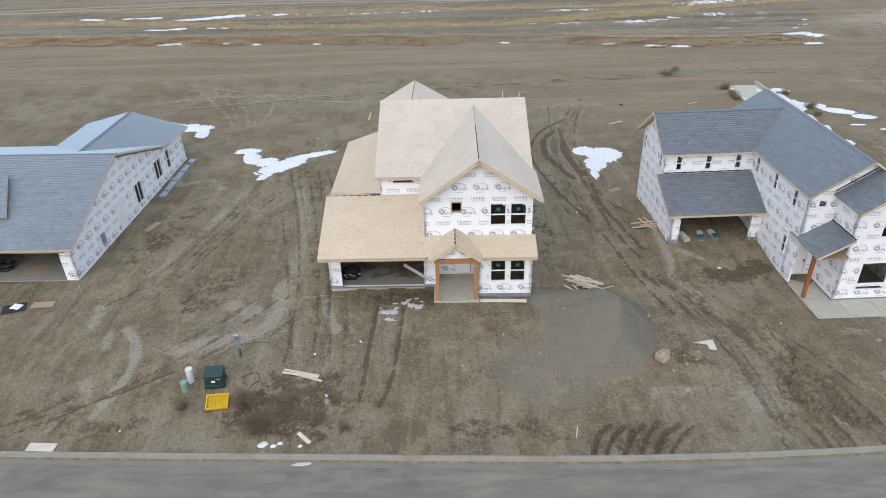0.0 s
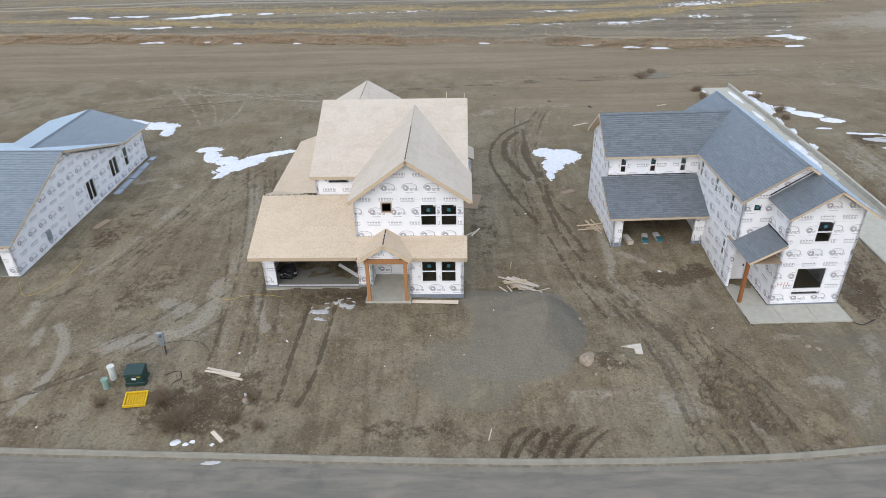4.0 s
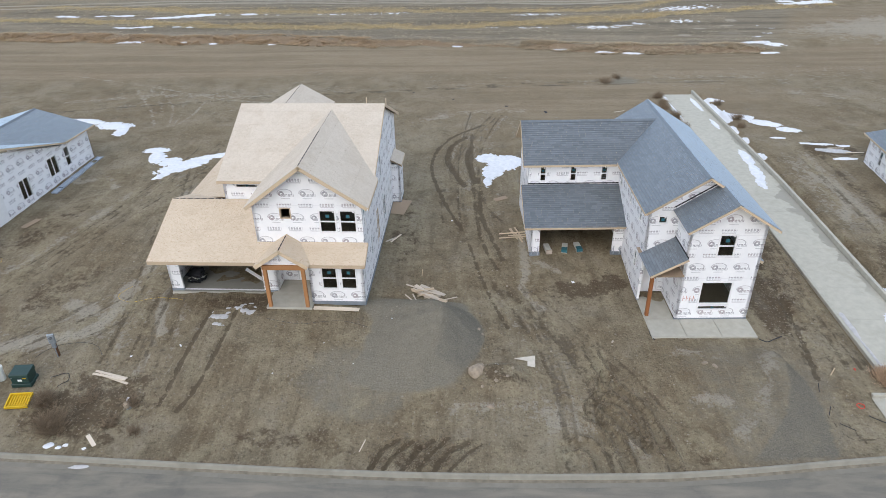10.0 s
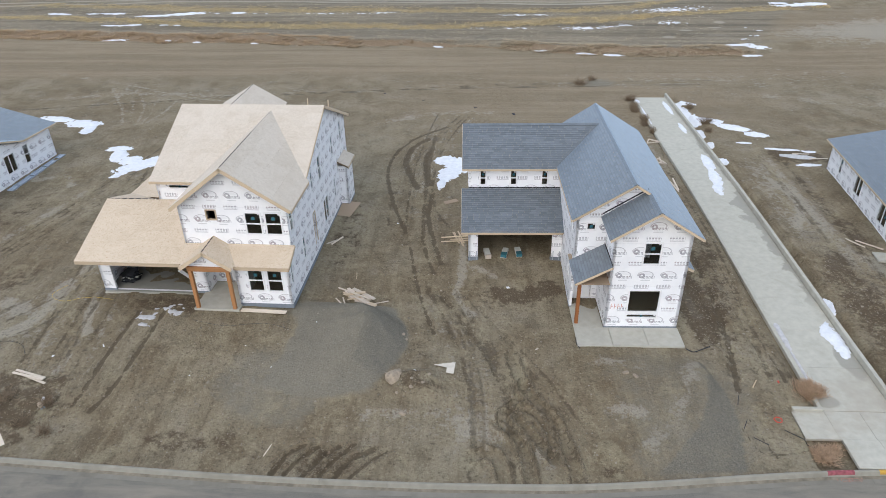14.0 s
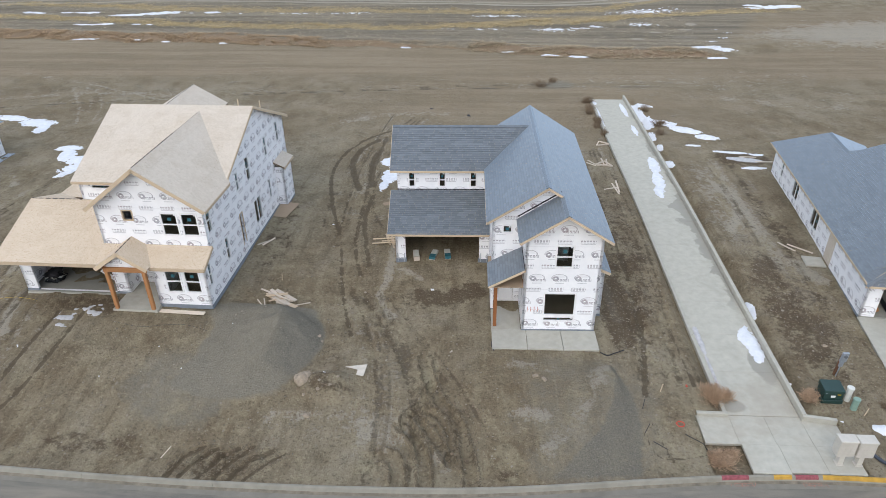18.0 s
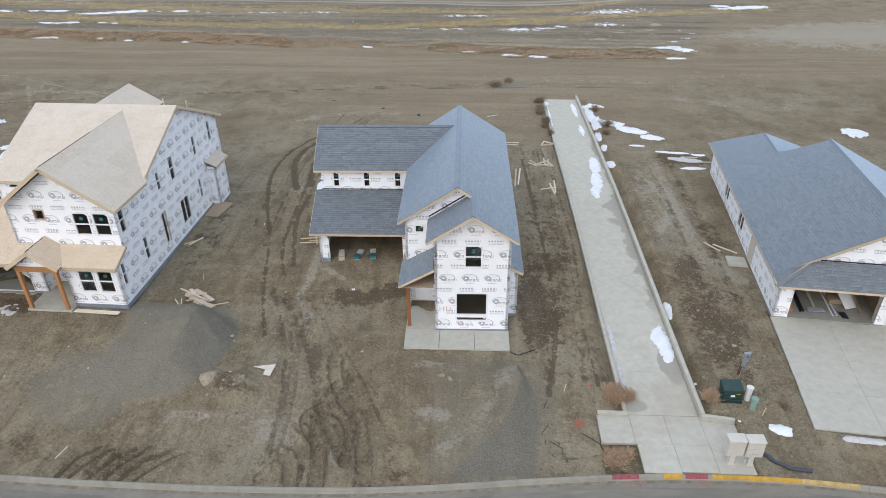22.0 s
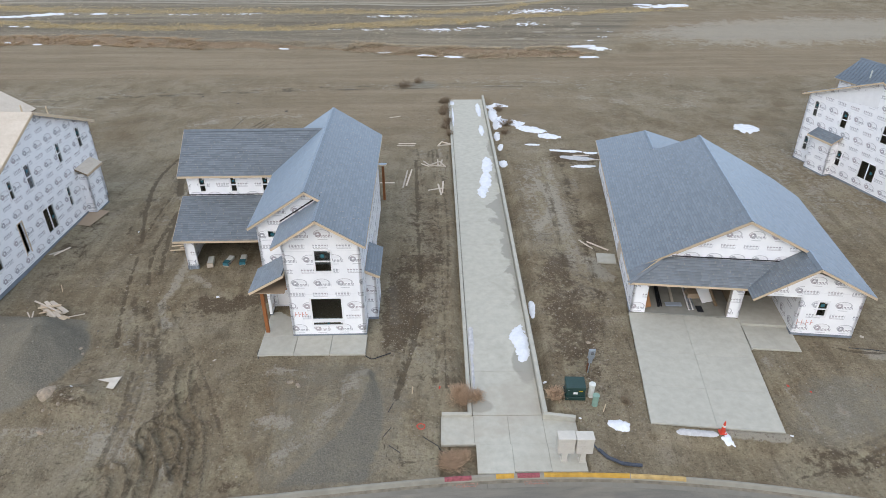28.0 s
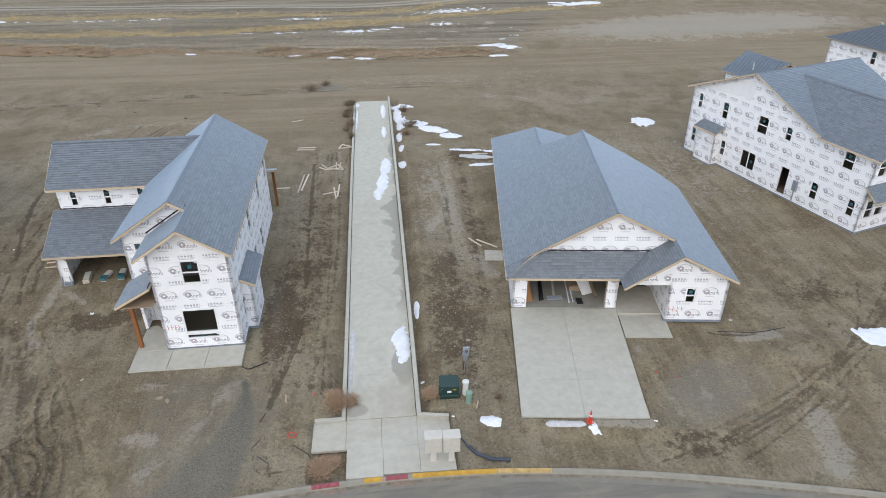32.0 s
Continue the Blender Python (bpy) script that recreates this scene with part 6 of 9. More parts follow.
    shingled(h, [(lx, 1.75, lz), (rx, 1.75, rz), (rx, wr, rz), (vx, wr, wz), (lx, 9.0, lz)])
    shingled(h, [(vx, wr, wz), (rx, wr, rz), (rx, yb, rz), (lx, yb, lz), (lx, 14.4, lz)])
    shingled(h, [(-8.1, 8.95, 5.98), (lx, 8.95, 5.98), (vx, wr, wz), (-8.1, wr, wz)])
    shingled(h, [(-8.1, 14.5, 5.9), (-8.1, wr, wz), (vx, wr, wz), (lx, 14.5, 5.9)])
    shingled(h, [(fx, -0.5, fz), (fx, 2.2, fz), (-0.4, 2.2, 6.1), (-0.4, -0.5, 6.1)])
    shingled(h, [(-8.15, 6.2, 2.85), (-1.7, 6.2, 2.85), (-1.7, 9.33, 4.45), (-8.15, 9.33, 4.45)])
    shingled(h, [(-1.95, -0.3, 3.3), (-0.02, -0.3, 4.38), (-0.02, 2.18, 4.38), (-1.95, 2.18, 3.3)], single=True)
    ridge_cap(h, (rx, 1.75, rz), (rx, yb, rz))
    ridge_cap(h, (fx, -0.5, fz), (fx, 1.7, fz))
    ridge_cap(h, (-8.1, wr, wz), (vx, wr, wz))
    for a, b in (((-0.4, -0.5, 6.1), (fx, -0.5, fz)), ((fx, -0.5, fz), (ex, -0.5, ez)), ((lx, 1.75, lz), (rx, 1.75, rz)), ((rx, 1.75, rz), (fx, 1.75, fz)),
                 ((-8.1, 8.95, 5.98), (lx, 8.95, 5.98)), ((-8.15, 6.2, 2.85), (-1.75, 6.2, 2.85)), ((-8.1, 8.95, 5.98), (-8.1, wr, wz)), ((-8.1, wr, wz), (-8.1, 14.5, 5.9)),
                 ((-1.95, -0.3, 3.3), (-0.02, -0.3, 4.38)), ((ex, -0.5, ez), (ex, yb, ez)), ((lx, 1.75, lz), (lx, 8.95, lz)), ((-8.15, 6.2, 2.85), (-8.15, 9.33, 4.45))):
        board(h, a, b, 0.05, 0.12)
    board(h, (-7.7, 9.33, 4.56), (-1.72, 9.33, 4.56), 0.03, 0.06, "flashing", FELT, label="black felt flashing")
    board(h, (-0.03, -0.3, 4.48), (-0.03, 2.18, 4.48), 0.03, 0.06, "flashing", FELT, label="black felt flashing")
    board(h, (-0.35, 2.17, 6.34), (fx - 0.1, 2.17, fz + 0.14), 0.03, 0.07, "flashing", FELT, label="black felt flashing")
    # side bay with its small roof
    wall(h, (4.1, 1.75), (4.68, 1.75), zf, 3.1, (), base=g)
    wall(h, (4.68, 1.75), (4.68, 4.3), zf, 3.1, (), base=g, shift=0.3)
    wall(h, (4.68, 4.3), (4.1, 4.3), zf, 3.1, (), base=g)
    shingled(h, [(4.12, 1.4, 3.55), (4.95, 1.4, 3.15), (4.95, 4.6, 3.15), (4.12, 4.6, 3.55)])
    board(h, (4.12, 1.4, 3.55), (4.95, 1.4, 3.15), 0.05, 0.15)
    # rear porch post
    post(h, 4.3, 16.4, 0.3, 3.3, 0.19, CEDAR, "post", "red-brown stained timber post")
    floor_slab(h, 0.5, 14.95, 4.5, 16.7, 0.42, "porch_slab", CONC, 0.3)
    shingled(h, [(0.5, 16.8, 3.35), (4.6, 16.8, 3.35), (4.6, 15.0, 4.0), (0.5, 15.0, 4.0)])
    return h


grey_home = grey_house()

# ---------------------------------------------------------------- the single-storey house with the driveway


def ranch_house():
    h = house_frame("house", 39.5, 35.6, -6.6, "single-storey white-wrapped house with blue-grey shingle roof and open garage")
    zf, g = 0.36, 0.14
    # garage front
    wall(h, (0, 0), (6.1, 0), zf - 0.05, 2.75, [(0.85, 5.45, zf - 0.05, 2.55)], shift=0.25)
    wall(h, (0, 20.2), (0, 0), zf, 2.75, [(2.3, 2.8, 1.2, 2.4), (5.6, 6.9, 1.05, 2.45), (10.2, 11.6, 1.05, 2.45)], base=g, shift=0.4)
    pair_windows(h, (0, 20.2), (0, 0), [(2.3, 2.8, 1.2, 2.4), (5.6, 6.9, 1.05, 2.45), (10.2, 11.6, 1.05, 2.45)], ["hung", "slide", "slide"])
    part("boarded_doorway", box_geo(-0.03, 5.3, 0.42, 0.0, 6.4, 2.55), OSB, h, "strand-board sheet over a doorway")
    wall(h, (11.85, -1.15), (11.85, 10.3), zf, 3.2, (), base=g)
    wall(h, (11.85, 10.3), (6.4, 17.2), zf, 2.9, (), base=g)
    wall(h, (6.4, 17.2), (6.4, 20.2), zf, 2.8, (), base=g)
    wall(h, (6.4, 20.2), (0, 20.2), zf, 2.75, (), base=g)
    # right-hand room
    wn_ = (0.95, 1.5, 1.55, 2.55)
    wall(h, (8.6, -1.15), (11.85, -1.15), zf, [(0, 4.2), (0.35, 4.35), (-1, 3.2)], [wn_], base=g, shift=0.3)
    window(h, (8.6, -1.15), (11.85, -1.15), wn_)
    for i in range(4):
        x = 8.75 + 0.24 * i
        part("marker_bar", join_geo(box_geo(x, -1.162, 0.95, x + 0.035, -1.156, 1.28), box_geo(x + 0.035, -1.162, 1.1, x + 0.14, -1.156, 1.13)), INK, h, "faded red marker writing")
    wall(h, (8.6, 2.2), (8.6, -1.15), zf, 2.9, (), base=g, shift=0.15)
    wall(h, (6.1, 0), (6.1, 2.2), zf, 2.9, (), shift=0.5)
    wall(h, (6.1, 2.2), (8.6, 2.2), zf, 2.9, [(0.3, 2.3, zf, 2.5)], material=OSB, name="entry_wall", label="bare strand-board entry wall")
    wall(h, (6.35, -1.15), (8.6, -1.15), 2.72, [(0, 2.8), (-1, 4.15)], (), shift=0.8, name="gable_wall")
    for x0, x1 in ((0.835, 0.85), (5.45, 5.465)):
        part("jamb_board", box_geo(x0, 0.0, zf, x1, 0.35, 2.55), OSB, h, "bare strand-board edge of the garage opening")
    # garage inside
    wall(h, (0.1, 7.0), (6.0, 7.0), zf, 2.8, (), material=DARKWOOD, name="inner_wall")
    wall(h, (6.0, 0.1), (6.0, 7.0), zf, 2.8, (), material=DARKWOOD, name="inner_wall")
    floor_slab(h, 0.05, -0.02, 6.0, 7.0, 0.34, "floor_slab", CONC_SHADED)
    ceiling_board(h, 0.12, -0.55, 6.1, 7.0, 2.7)
    ceiling_board(h, 6.1, -1.1, 8.6, 2.3, 2.75)
    floor_slab(h, 0.1, 7.0, 11.4, 10.2, 0.4, "subfloor", SUBFLOOR)
    floor_slab(h, 0.1, 10.2, 6.3, 20.1, 0.4, "subfloor", SUBFLOOR)
    floor_slab(h, 6.1, -0.6, 8.6, 2.2, 0.4, "porch_slab", CONC)
    floor_slab(h, 6.15, -2.65, 8.75, -0.62, 0.26, "front_walk", CONC)
    # roofs
    rx, rz, ez = 5.6, 6.45, 2.92
    lx, rgt = -0.45, 12.15
    sl = (rz - ez) / (rx - lx)
    rb = 12.85
    qx = 2.86
    qz = ez + sl * (qx - lx)
    er = 3.2
    s2 = (rz - er) / (rgt - rx)
    mx = 8.95
    mz = rz - s2 * (mx - rx)
    vx, vy = 3.36, 13.75
    vz = ez + sl * (vx - lx)
    # left slope: front part under the long ridge, then the lower rear ridge
    shingled(h, [(lx, 0.25, ez), (rx, 0.25, rz), (rx, rb, rz), (vx, vy, vz), (lx, vy, ez)])
    shingled(h, [(lx, vy, ez), (qx, vy, qz), (qx, 18.0, qz), (lx, 20.5, ez)])
    shingled(h, [(qx, vy, qz), (vx, vy, vz), (qx, vy + 0.5, qz)])
    shingled(h, [(lx, -0.55, 2.74), (1.55, 0.45, 4.0), (1.5, 0.45, 4.02), (lx, 0.25, ez)])
    # rear slopes
    shingled(h, [(qx, vy + 0.4, qz), (6.6, vy + 0.4, ez + 0.05), (6.6, 20.5, ez + 0.05), (qx, 18.0, qz)])
    shingled(h, [(lx, 20.5, ez), (qx, 18.0, qz), (6.6, 20.5, ez)])
    shingled(h, [(rx, rb, rz), (mx, 12.3, mz), (6.0, 17.6, 3.1)])
    shingled(h, [(mx, 12.3, mz), (rgt, 10.5, er), (6.0, 17.6, 3.1)])
    shingled(h, [(rx, rb, rz), (6.0, 17.6, 3.1), (vx, vy, vz)])
    # right slope
    shingled(h, [(mx, -1.6, mz), (rgt, -1.6, er), (rgt, 10.5, er), (10.75, 11.75, rz - s2 * (10.75 - rx)), (mx, 12.3, mz)])
    shingled(h, [(rx, 0.25, rz), (mx, 0.25, mz), (mx, 12.3, mz), (rx, rb, rz)])
    # skirt roof over the garage door
    shingled(h, [(lx, -0.6, 2.72), (7.2, -0.6, 2.72), (9.0, 0.52, 3.86), (1.75, 0.52, 3.86)])
    shingled(h, [(5.95, -1.6, 2.72), (mx, -1.6, mz), (mx, 0.52, mz), (5.95, 0.52, 2.72)])
    board(h, (1.9, 0.5, 3.97), (8.9, 0.5, 3.97), 0.03, 0.06, "flashing", FELT, label="black felt flashing")
    # front gable wall above the skirt
    wall(h, (1.5, 0.55), (9.0, 0.55), 3.5, [(0, 3.9), (4.1, 6.3), (-1, 4.45)], (), shift=0.35, name="gable_wall")
    ridge_cap(h, (rx, 0.25, rz), (rx, rb, rz))
    ridge_cap(h, (mx, -1.6, mz), (mx, 0.3, mz))
    ridge_cap(h, (qx, 14.2, qz), (qx, 18.0, qz))
    ridge_cap(h, (lx, -0.6, 2.76), (1.5, 0.45, 3.8))
    for a, b in (((2.0, 0.2, rz - sl * (rx - 2.0)), (rx, 0.2, rz)), ((rx, 0.2, rz), (mx, 0.2, mz)), ((lx, -0.6, 2.72), (6.2, -0.6, 2.72)), ((5.95, -1.6, 2.72), (mx, -1.6, mz)),
                 ((mx, -1.6, mz), (rgt, -1.6, er)), ((lx, -0.6, ez), (lx, 20.6, ez)), ((rgt, -1.6, er), (rgt, 10.5, er))):
        board(h, a, b, 0.05, 0.12)
    return h


ranch_home = ranch_house()
drive = empty("driveway", pose(39.5, 35.6, 0, 0, 0, -6.6), "clean pale concrete driveway of six slabs with sawn joints", "driveway", "", "structure")
for i, (y0, y1) in enumerate(((-3.412, -0.04), (-6.012, -3.42), (-8.6, -6.02))):
    za, zb_ = 0.30 - 0.034 * -y0, 0.30 - 0.034 * -y1
    for x0, x1 in ((-0.05, 3.012), (3.02, 6.1)):
        part("slab", slab_piece(x0, y0, x1, y1, za, zb_, 0.3), CONC, drive)

# ---------------------------------------------------------------- the neighbour houses at both ends


def left_house():
    h = house_frame("house", -26.2, 38.2, -2.5, "single-storey white-wrapped house with blue-grey shingle roof, unfinished")
    zf, g = 0.42, 0.24
    hs = [(9.5, 10.7, 1.05, 2.65), (13.3, 14.6, 1.3, 2.85), (15.7, 16.4, 1.3, 2.9)]
    wall(h, (0, 0), (0, 19.6), zf, [(0, 2.75), (7.8, 5.6), (15.6, 3.2), (-1, 3.3)], hs, base=g, shift=0.2)
    pair_windows(h, (0, 0), (0, 19.6), hs, ["slide", "slide", "hung"], False)
    part("wrapped_doorway", box_geo(0.0, 6.4, 0.45, 0.02, 7.5, 2.7), VINYL, h, "doorway covered with plain white wrap")
    part("meter_box", bevel_box(0.0, 3.6, 1.0, 0.14, 4.0, 1.75, 0.02), METAL, h, "grey meter box")
    wall(h, (-0.8, 0), (0, 0), zf, 2.7, (), base=g)
    wall(h, (-7.6, 0), (-6.6, 0), zf, 2.7, (), base=g)
    wall(h, (-14, 0), (-7.6, 0), zf, 2.7, (), base=g)
    wall(h, (0, 19.6), (-8, 19.6), zf, 3.2, (), base=g)
    wall(h, (-7.0, 7.0), (-0.1, 7.0), zf, 2.8, (), material=DARKWOOD, name="inner_wall")
    wall(h, (-14, 14), (-14, 0), zf, 2.7, (), base=g)
    floor_slab(h, -7.5, -0.05, -0.1, 7.0, 0.45, "floor_slab", CONC_SHADED)
    ceiling_board(h, -13.9, -0.45, -0.12, 7.0, 2.72)
    floor_slab(h, -13.9, 7.0, -0.2, 19.5, 0.45, "subfloor", SUBFLOOR)
    rz = 6.05
    # these planes take the shingle copy with sky sheen in its colour
    shingled(h, [(0.45, -0.5, 2.95), (0.45, 7.5, rz), (-15, 7.5, rz), (-15, -0.5, 2.95)], tone=SHINGLE_SKYLIT)
    shingled(h, [(0.45, 7.5, rz), (0.45, 15.7, 3.45), (-15, 15.7, 3.45), (-15, 7.5, rz)], tone=SHINGLE_SKYLIT)
    # rear wing with its own hip
    shingled(h, [(0.5, 20.1, 3.4), (-3.4, 18.6, 5.35), (-3.4, 9.65, 5.35), (0.5, 15.9, 3.4)], tone=SHINGLE_SKYLIT)
    shingled(h, [(-3.4, 18.6, 5.35), (0.5, 20.1, 3.4), (-8.3, 20.1, 3.8)], tone=SHINGLE_SKYLIT)
    shingled(h, [(-3.4, 18.6, 5.35), (-8.3, 20.1, 3.8), (-8.3, 14.6, 3.8), (-3.4, 9.7, 5.35)], tone=SHINGLE_SKYLIT)
    ridge_cap(h, (-15, 7.5, rz), (0.45, 7.5, rz))
    ridge_cap(h, (-3.4, 9.8, 5.38), (-3.4, 18.6, 5.38))
    shingled(h, [(-8.5, 1.8, 4.1), (-4.6, 1.8, 4.1), (-6.0, 5.2, 5.6), (-7.4, 5.2, 5.6)], tone=SHINGLE_SKYLIT)
    for a, b in (((0.45, -0.5, 2.95), (0.45, 7.5, rz)), ((0.45, 7.5, rz), (0.45, 15.7, 3.45)), ((-15, -0.5, 2.95), (0.45, -0.5, 2.95)), ((0.5, 15.7, 3.5), (0.5, 20.1, 3.4))):
        board(h, a, b, 0.05, 0.12)
    return h


def corner_house():
    h = house_frame("house", 64.57, 41.55, 18.0, "two-storey white-wrapped house with blue-grey gabled shingle roofs, unfinished")
    zf, g = 0.6, 0.2
    L = 17.3
    hs = [(16.05, 16.55, 4.55, 5.85), (13.1, 13.75, 4.5, 5.9), (9.0, 10.0, 4.55, 5.95), (6.75, 7.35, 4.85, 5.9), (1.5, 2.35, 4.6, 5.9),
          (16.15, 16.65, 1.55, 2.8), (12.65, 13.2, 1.5, 2.8), (9.4, 10.9, 1.4, 2.85), (3.5, 4.15, 1.5, 2.8), (0.5, 1.1, 1.55, 2.8)]
    door = (6.2, 6.95, 0.75, 2.85)
    f = [(L - b, L - a, c, d) for a, b, c, d in hs + [door]]
    tops = [(0, 6.15), (L - 10.9, 8.82), (L - 4.5, 6.18), (-1, 6.1)]
    wall(h, (0, L), (0, 0), zf, tops, f, base=g, shift=0.2)
    pair_windows(h, (0, L), (0, 0), f[:-1], ["hung"] * 7 + ["slide", "hung", "hung"])
    part("plain_wrap", join_geo(([(-0.012, 16.9, 6.25), (-0.012, 11.0, 6.9), (-0.012, 11.0, 8.35)], [(0, 1, 2)]), ([(-0.002, 16.9, 6.25), (-0.002, 11.0, 6.9), (-0.002, 11.0, 8.35)], [(0, 2, 1)])), VINYL, h, "unprinted white wrap in the gable")
    fw = [(0.35, 1.15, 4.7, 6.0), (1.35, 2.15, 4.7, 6.0), (0.35, 1.15, 1.6, 2.95), (1.35, 2.15, 1.6, 2.95)]
    wall(h, (0, 0), (7.4, 0), zf, [(0, 6.1), (3.7, 8.3), (-1, 6.1)], fw, base=g)
    pair_windows(h, (0, 0), (6.5, 0), fw)
    wall(h, (7.4, 0), (7.4, L), zf, 6.1, (), base=g)
    wall(h, (9.5, L), (0, L), zf, 6.1, (), base=g)
    wall(h, (9.5, 6.0), (9.5, L), zf, 6.1, ())
    floor_slab(h, 0.2, 0.2, 6.4, L - 0.2, 0.7, "subfloor", SUBFLOOR)
    floor_slab(h, 0.2, 0.2, 6.4, L - 0.2, 3.7, "subfloor", SUBFLOOR)
    # main gable roof, its ridge runs away from the street
    rz = 8.95
    shingled(h, [(-0.4, L + 0.4, 6.15), (-0.4, 10.9, rz), (10.5, 10.9, rz), (10.5, L + 0.4, 6.15)])
    shingled(h, [(-0.4, 4.2, 6.2), (10.5, 4.2, 6.2), (10.5, 10.9, rz), (-0.4, 10.9, rz)])
    shingled(h, [(-0.45, -0.5, 6.1), (3.7, -0.5, 8.6), (3.7, 10.05, 8.6), (-0.45, 4.3, 6.1)])
    shingled(h, [(7.85, -0.5, 6.1), (7.85, 4.3, 6.1), (3.7, 10.05, 8.6), (3.7, -0.5, 8.6)])
    shingled(h, [(-0.6, -1.2, 3.45), (6.5, -1.2, 3.45), (6.5, 0.0, 4.15), (-0.3, 0.0, 4.15)])
    ridge_cap(h, (-0.4, 10.9, rz), (10.5, 10.9, rz))
    ridge_cap(h, (3.7, -0.5, 8.62), (3.7, 9.9, 8.62))
    for a, b in (((-0.4, L + 0.4, 6.15), (-0.4, 10.9, rz)), ((-0.4, 10.9, rz), (-0.4, 4.2, 6.2)), ((-0.45, -0.5, 6.1), (-0.45, 4.4, 6.1)), ((-0.45, -0.5, 6.1), (3.7, -0.5, 8.6)), ((-0.6, -1.2, 3.45), (6.5, -1.2, 3.45)), ((-0.6, -1.2, 3.45), (-0.3, 0, 4.15))):
        board(h, a, b, 0.05, 0.12)
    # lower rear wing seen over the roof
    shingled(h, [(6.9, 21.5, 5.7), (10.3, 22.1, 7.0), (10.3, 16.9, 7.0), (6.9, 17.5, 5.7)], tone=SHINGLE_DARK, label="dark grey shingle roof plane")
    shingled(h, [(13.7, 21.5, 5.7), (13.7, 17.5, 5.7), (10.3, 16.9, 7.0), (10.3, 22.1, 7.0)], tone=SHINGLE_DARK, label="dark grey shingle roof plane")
    ridge_cap(h, (10.3, 16.9, 7.02), (10.3, 22.1, 7.02))
    wall(h, (7.3, 21.2), (7.3, 17.3), zf, 5.6, (), base=g)
    wall(h, (13.3, 21.2), (7.3, 21.2), zf, [(0, 5.6), (3.0, 6.75), (-1, 5.6)], (), base=g)
    wall(h, (13.3, 17.3), (13.3, 21.2), zf, 5.6, (), base=g)
    part("vent_pipe", tube_geo([(8.2, 19.0, 6.0), (8.2, 19.0, 6.9)], 0.06, 8), PVC, h, "white vent pipe")
    # bay
    wall(h, (0, 15.35), (-0.7, 15.35), zf, 3.3, ())
    wall(h, (-0.7, 15.35), (-0.7, 13.3), zf, 3.3, (), base=g)
    wall(h, (-0.7, 13.3), (0, 13.3), zf, 3.3, (), base=g)
    shingled(h, [(-0.95, 15.6, 3.4), (-0.95, 13.05, 3.4), (0.0, 13.05, 3.85), (0.0, 15.6, 3.85)])
    board(h, (-0.95, 15.6, 3.4), (-0.95, 13.05, 3.4), 0.05, 0.15)
    part("meter_box", bevel_box(-0.16, 5.15, 1.5, 0.0, 5.55, 2.3, 0.02), METAL, h, "grey meter box")
    part("conduit", tube_geo([(-0.08, 5.35, 0.4), (-0.08, 5.35, 1.55)], 0.04, 8), METAL, h)
    return h


def far_house():
    h = house_frame("house", 84.0, 63.6, 18.0, "two-storey white-wrapped house with dark shingle roof, far behind")
    wall(h, (0, 10), (0, 0), 0.5, 6.2, [(5.0, 5.6, 4.6, 5.9)], base=0.2)
    window(h, (0, 10), (0, 0), (5.0, 5.6, 4.6, 5.9))
    wall(h, (0, 0), (12, 0), 0.5, 6.2, (), base=0.2)
    wall(h, (12, 0), (12, 10), 0.5, 6.2, ())
    wall(h, (12, 10), (0, 10), 0.5, 6.2, ())
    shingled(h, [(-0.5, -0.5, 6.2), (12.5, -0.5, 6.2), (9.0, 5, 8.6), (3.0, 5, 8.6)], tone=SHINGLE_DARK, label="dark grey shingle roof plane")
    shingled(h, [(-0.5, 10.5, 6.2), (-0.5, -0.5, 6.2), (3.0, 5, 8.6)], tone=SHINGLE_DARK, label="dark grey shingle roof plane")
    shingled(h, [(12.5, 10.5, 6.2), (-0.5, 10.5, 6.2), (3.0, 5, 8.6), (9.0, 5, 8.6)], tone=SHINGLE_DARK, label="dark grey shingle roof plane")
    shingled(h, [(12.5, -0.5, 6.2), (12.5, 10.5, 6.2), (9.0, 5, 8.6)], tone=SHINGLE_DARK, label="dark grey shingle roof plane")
    for x, y in ((1.4, 4.0), (2.6, 6.6)):
        part("vent_pipe", tube_geo([(x, y, 6.8), (x, y, 8.1), (x - 0.25, y, 8.2)], 0.06, 8), PVC, h, "white vent pipe")
    return h


left_home = left_house()
corner_home = corner_house()
far_home = far_house()

# ---------------------------------------------------------------- snow


